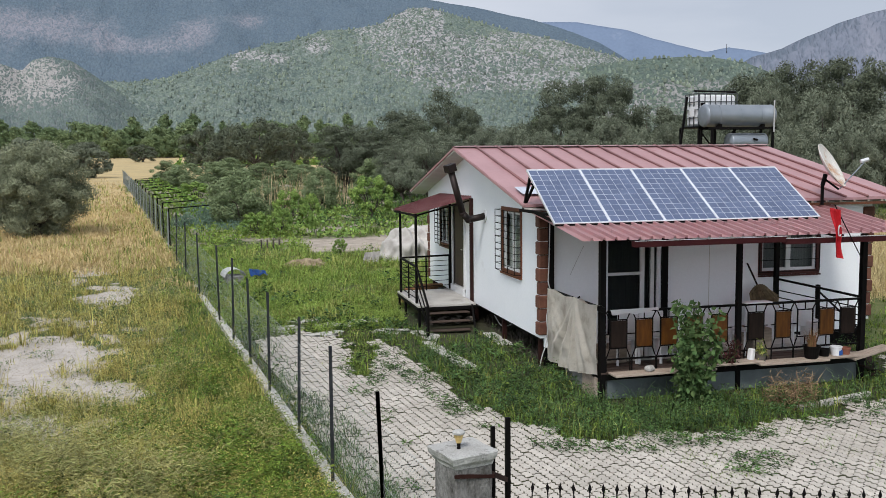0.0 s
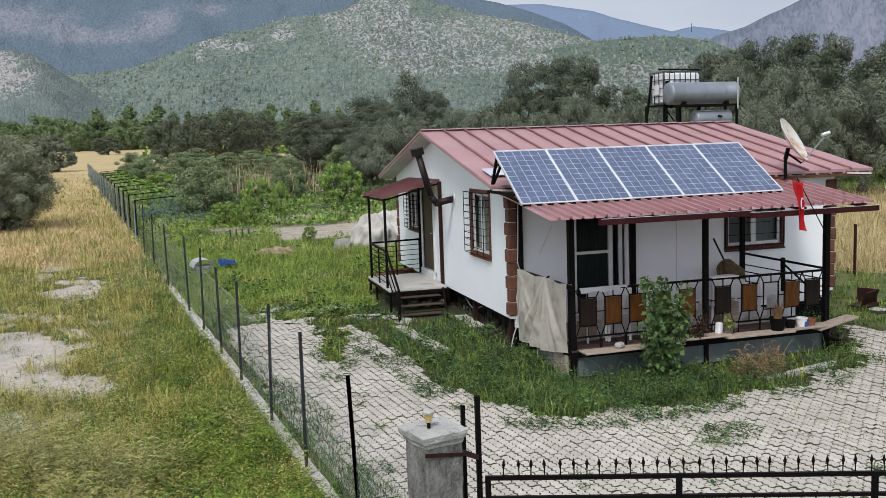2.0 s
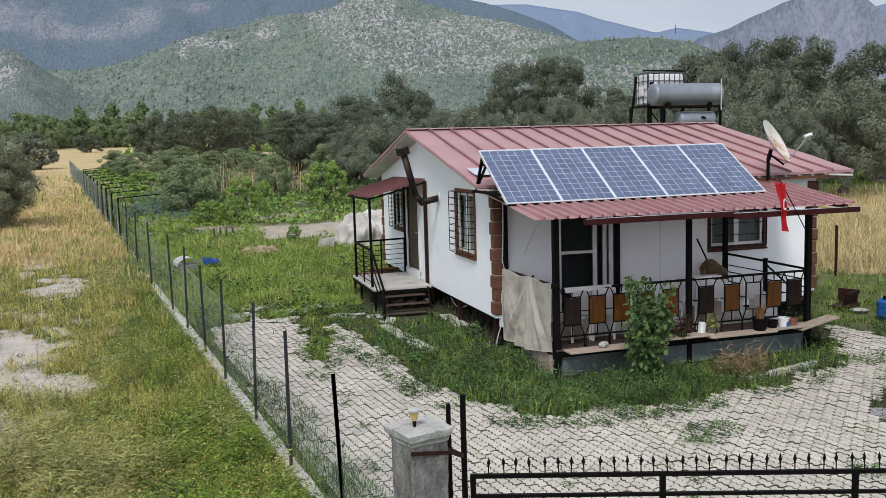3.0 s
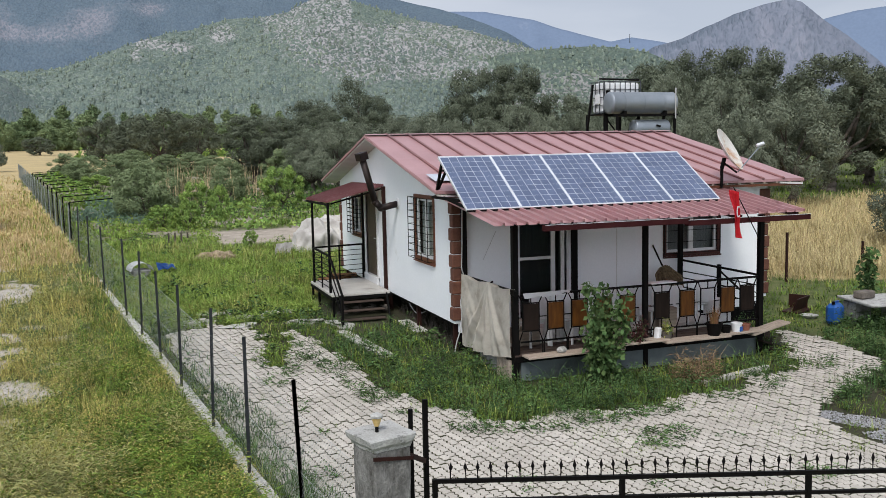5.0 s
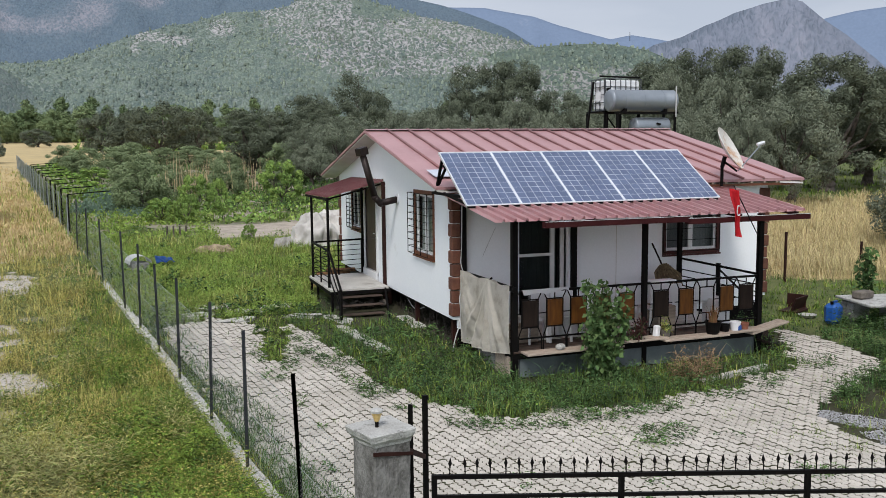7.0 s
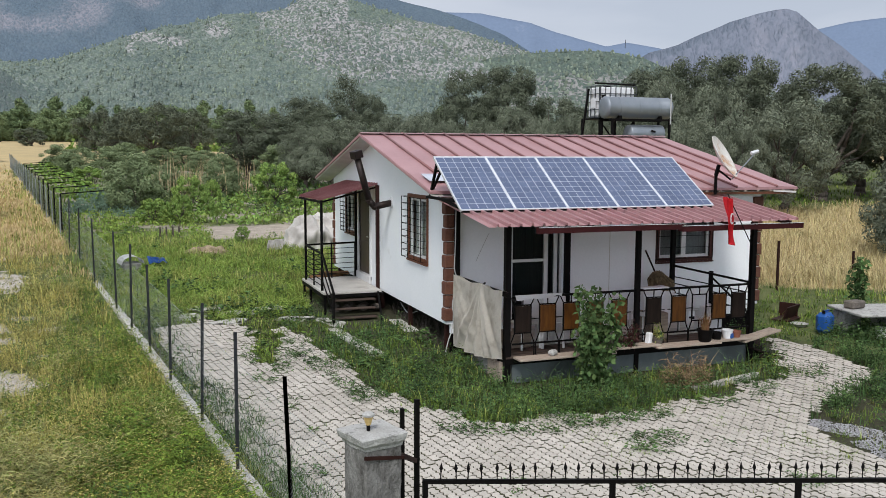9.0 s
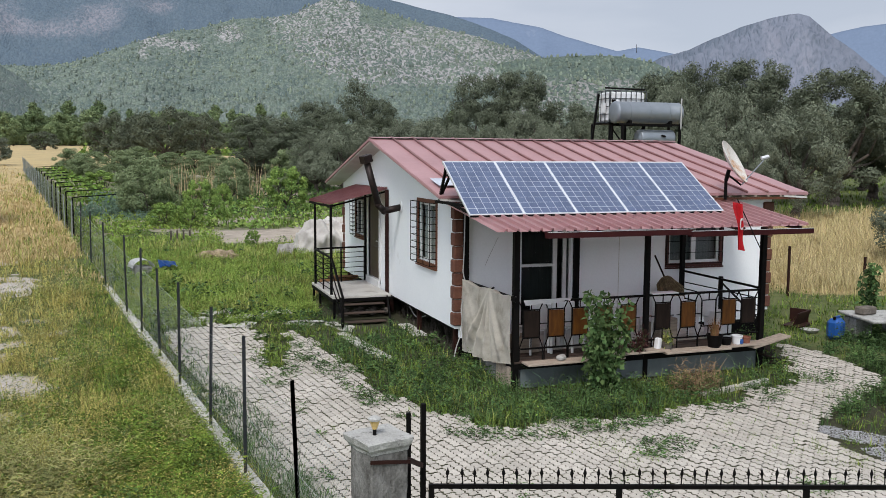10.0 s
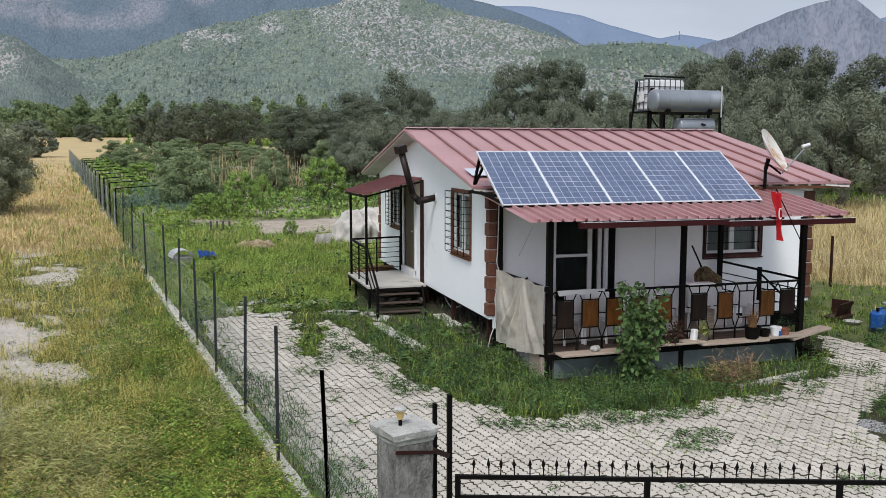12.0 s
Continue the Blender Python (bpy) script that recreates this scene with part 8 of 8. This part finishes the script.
weed_mass("house_weeds", "bushy dark green weeds along the house", 7500, (4, 52, 9.0, 24), weeds, M_WEED, 0.26, (0.055, 0.020), 32, seed=2)
weed_mass("house_weeds", "fresh green leafy weeds along the house", 500, (10, 52, 9.0, 24), lambda x, y: weeds(x, y) * np.clip(0.3 + fbm(x, y, 1.1, 8.8), 0, 1), M_GREEN, 0.34, (0.07, 0.03), seed=3)
def pale_spots(x, y):
    """Where the dry branching weeds stand in the meadow."""
    d = sum(np.exp(-((x - a) ** 2 + (y - b) ** 2) / w ** 2) for a, b, w in ((-7.4, -1.5, 0.8), (-6.4, -2.6, 0.5), (-6.9, 2.4, 0.55), (-9.9, 8.6, 1.3), (-11.2, 13.0, 2.0), (-7.3, 9.6, 0.9), (-8.6, 0.6, 1.0)))
    return outer(x, y) * np.clip(1.1 * d + 0.5 * fbm(x, y, 0.9, 3.6) - 0.12, 0, 1) * (1 - 0.9 * bare(x, y))


M_DRYWEED = leafy("dry_branching_weed_stems", (0.36, 0.33, 0.135), (0.22, 0.235, 0.09), 2.2, 0.65, 0.02)
M_HERB = leafy("fresh_meadow_herb_leaves", (0.19, 0.268, 0.046), (0.092, 0.142, 0.026), 2.2, 0.6, 0.025)
weed_mass("fence_weeds", "leafy green herbs in the meadow beside the fence", 8500, (-14, 15, 6.5, 26), lambda x, y: outer(x, y) * np.clip(near_fence(x, y) + 0.15, 0, 1) * (1 - straw_at(x, y)) * (1 - 0.97 * bare(x, y)) * np.clip(0.6 + fbm(x, y, 1.3, 7.4), 0.1, 1), M_HERB, 0.40, (0.062, 0.015), 46, 0.15, seed=4)
weed_mass("fence_weeds", "dark leafy weeds in the meadow", 5200, (-16, 15, 6.5, 26), lambda x, y: outer(x, y) * (1 - straw_at(x, y)) * (1 - 0.97 * bare(x, y)) * np.clip(0.35 + fbm(x, y, 0.8, 1.9), 0, 1), M_WEED, 0.26, (0.06, 0.014), 34, 0.14, seed=24)
weed_mass("dry_weeds", "pale dry branching weeds in the meadow", 3600, (-17, 12, 6.5, 34), pale_spots, M_DRYWEED, 0.66, (0.13, 0.0075), 120, 0.34, seed=34)
weed_mass("flowering_weeds", "yellowish seeding weed tops in the meadow", 13000, (-16, 12, 7.0, 34), lambda x, y: outer(x, y) * (1 - straw_at(x, y)) * (1 - 0.97 * bare(x, y)) * np.clip(0.25 + 0.9 * fbm(x, y, 1.0, 4.4), 0, 1), M_YELLOWGRASS, 0.42, (0.035, 0.011), 20, 0.14, seed=44)
weed_mass("yard_weeds", "lush low herbs on the grass behind the yard", 5200, (-3, 17, 17, 36), lambda x, y: lawn(x, y) * (y > 6.0) * (y < 22.0) * np.clip(0.6 + fbm(x, y, 1.5, 6.1), 0, 1), M_LAWN, 0.20, (0.06, 0.020), 30, 0.15, seed=64)
weed_mass("yard_weeds", "low leafy weeds scattered over the yard", 1600, (-2, 30, 14, 40), lambda x, y: lawn(x, y) * np.clip(fbm(x, y, 1.8, 2.7) * 1.2, 0, 1), M_WEED, 0.25, (0.12, 0.05), seed=5)
weed_mass("yard_weeds", "dense coarse weeds at the edge of the drive", 6500, (34, 54, 8.0, 22), lambda x, y: ~inside(x, y, PAVED) * ~gravelly(x, y) * (x > 3.4) * (y < 1.6) * np.clip(0.6 + fbm(x, y, 1.3, 4.2), 0.05, 1), M_WEED, 0.30, (0.06, 0.020), 40, 0.14, seed=6)
field("house_weeds", "tall dark green grass along the house", 4200, (4, 52, 9.0, 24), weeds, M_WEED, 0.26, 0.010, 7, 0.06, (0.25, 1.0))
field("house_weeds", "long grass blades along the porch", 420, (18, 48, 9.5, 19), lambda x, y: weeds(x, y) * (y < 0.4), M_WEED, 0.62, 0.009, 7, 0.05, (0.4, 1.15))
field("yard_weeds", "coarse grass at the edge of the drive", 2600, (34, 54, 8.0, 22), lambda x, y: ~inside(x, y, PAVED) * ~gravelly(x, y) * (x > 3.4) * (y < 1.6) * np.clip(0.6 + fbm(x, y, 1.3, 4.2), 0.05, 1), M_WEED, 0.34, 0.009, 7, 0.06, (0.15, 0.8))
def straggle(x, y):
    """A loose fringe of weeds over the paving round the grass."""
    near_edge = inside(x + 0.45, y + 0.55, ISLAND) | inside(x, y + 0.6, ISLAND) | inside(x - 0.5, y + 0.35, ISLAND) | inside(x + 0.6, y, ISLAND)
    drive_patch = np.hypot((x + 3.2 - 0.14 * (y - 2.9)) / 0.42, (y - 2.9) / 2.0) < 1 + 0.35 * fbm(x, y, 0.6, 2.2)
    tuft = np.hypot((x - 0.75) / 0.5, (y + 3.0) / 0.35) < 1 + 0.4 * fbm(x, y, 0.5, 1.0)
    return paved(x, y) * np.clip(near_edge * (1.5 * fbm(x, y, 0.7, 5.1) + 0.42) + tuft * 0.8 + drive_patch * (0.75 + 0.6 * fbm(x, y, 0.4, 7.7)) + np.clip(1.4 * fbm(x, y, 0.9, 9.3) - 0.95, 0, 0.6), 0, 1)


weed_mass("yard_weeds", "dense low weeds grown over the drive", 2600, (-2, 22, 14, 24), lambda x, y: inside(x, y, PAVED) * ~paved(x, y) * ~inside(x, y, ISLAND) * inner(x, y) * np.clip(0.75 + fbm(x, y, 0.8, 3.1), 0.1, 1), M_GREEN, 0.13, (0.06, 0.02), 22, 0.14, seed=16)
weed_mass("paving_weeds", "low leafy weeds straggling over the paving", 24000, (-2, 50, 7.0, 22), straggle, M_WEED, 0.11, (0.05, 0.022), 16, 0.09, seed=14)
weed_mass("yard_weeds", "dark weeds round the stone table", 1500, (44, 56, 14, 24), lambda x, y: (np.hypot((x - 8.0) / 2.2, (y - 1.2) / 1.6) < 1.1) * ~inside(x, y, PAVED) * np.clip(0.6 + fbm(x, y, 0.9, 6.2), 0.1, 1), M_WEED, 0.36, (0.09, 0.035), seed=15)
M_DEADWEED = leafy("dead_weed_stalks", (0.27, 0.19, 0.11), (0.19, 0.13, 0.075), 3)
weed_mass("dead_weeds", "dense clump of dead brown weeds before the porch", 5200, (28, 42, 10, 16), lambda x, y: (np.hypot((x - 2.55) / 0.36, (y + 1.02) / 0.28) < 1) * 0.8, M_DEADWEED, 0.46, (0.12, 0.010), 26, 0.10, seed=74)
field("dead_weeds", "dead brown stalks before the porch", 320, (30, 42, 11, 17), lambda x, y: (np.hypot(x - 2.6, y + 0.9) < 0.40) * 1.0, M_DEADWEED, 0.62, 0.008, 9, 0.05, (0.2, 0.8))
field("clay_tufts", "sparse tufts on the bare clay", 2200, (-17, 4, 8, 26), lambda x, y: outer(x, y) * (bare(x, y) > 0.5) * np.clip(fbm(x, y, 1.1, 9.9) * 1.3, 0, 1), M_YELLOWGRASS, 0.14, 0.006, 10, 0.05, (0.5, 1.2))
weed_mass("clay_weeds", "small dark weeds on the bare clay", 2600, (-17, 4, 8, 26), lambda x, y: outer(x, y) * (bare(x, y) > 0.4) * np.clip(fbm(x, y, 0.7, 4.9) * 1.6 - 0.15, 0, 1), M_WEED, 0.12, (0.05, 0.013), 26, 0.11, seed=54)

for k, (x, y, w, d, rz) in enumerate(((-3.95, 7.3, 0.8, 0.45, 10), (-3.35, 6.6, 0.55, 0.35, -20), (-3.6, 5.75, 0.7, 0.4, 30), (-2.6, 6.9, 0.5, 0.3, 5), (-4.35, 6.5, 0.6, 0.5, 0), (-2.2, 5.7, 0.7, 0.25, -15), (-1.65, 5.2, 0.8, 0.2, -70))):
    bm = bmesh.new()
    bmesh.ops.create_icosphere(bm, subdivisions=3, radius=1.0)
    for v in bm.verts:
        q = v.co.copy()
        v.co = Vector((q.x * w * 0.6, q.y * d * 0.6, max(-0.04, min(0.035, q.z * 0.2)))) + Vector((q.x, q.y, 0)) * noise.noise(q * 2.5 + Vector((k, 0, 0))) * 0.18
    bmesh.ops.transform(bm, matrix=pose(x, y, 0.025 * y + 0.02, 0, 0, rz), verts=bm.verts)
    tagged(part("cement_patch", bm, M_KERB), "flat broken patch of pale cement in the grass", "cement")

# loose gravel by the drive
grs = np.random.RandomState(66)
n = 26000
x, y = grs.uniform(2.6, 5.6, n), grs.uniform(-5.2, -1.9, n)
ok = gravelly(x, y)
x, y = x[ok], y[ok]
m = len(x)
s = grs.uniform(0.005, 0.017, m)
octa = np.array([(1, 0, 0), (-1, 0, 0), (0, 1, 0), (0, -1, 0), (0, 0, 0.7), (0, 0, -0.7)])
v = (octa[None] * s[:, None, None] * grs.uniform(0.7, 1.3, (m, 6, 1)) + np.stack([x, y, ground_z(x, y) + 0.012], 1)[:, None, :]).reshape(-1, 3)
o = np.arange(m)[:, None] * 6
f = np.concatenate([o + t for t in ([0, 2, 4], [2, 1, 4], [1, 3, 4], [3, 0, 4], [2, 0, 5], [1, 2, 5], [3, 1, 5], [0, 3, 5])])
M_GRAVEL = material("grey_gravel", (0.32, 0.32, 0.325), 0.95, second=(0.24, 0.24, 0.245), scale=3, rand="island", spread=0.35)
tagged(arrays("gravel", v, f, M_GRAVEL), "loose grey gravel beside the drive", "gravel", kind="stuff")

# ---- a few far white buildings and a mast ----
for az, r, w, h in ((-10.4, 560, 14, 4), (-0.5, 640, 16, 4.5), (6.3, 700, 22, 4), (8.4, 720, 12, 4), (10.4, 680, 18, 4), (9.3, 760, 20, 5), (4.0, 620, 10, 4)):
    x, y = polar(az, r)
    b = thing("farm_building", "far white farm building with a low roof", "building", "farm buildings in the valley")
    z = float(ground_z(x, y))
    part("wall", a_box(-w / 2, -4, -2, w / 2, 4, h, 0.0, pose(x, y, z, 0, 0, az * -3)), M_CAP, b)
    part("roof", a_box(-w / 2 - 0.4, -4.4, h, w / 2 + 0.4, 4.4, h + 0.8, 0.3, pose(x, y, z, 0, 0, az * -3)), M_WHITE, b)
x, y = polar(31.6, 4350)
tagged(part("radio_mast", a_bar((x, y, 505), (x, y, 545), 2), M_POST), "thin radio mast on the far ridge", "mast")
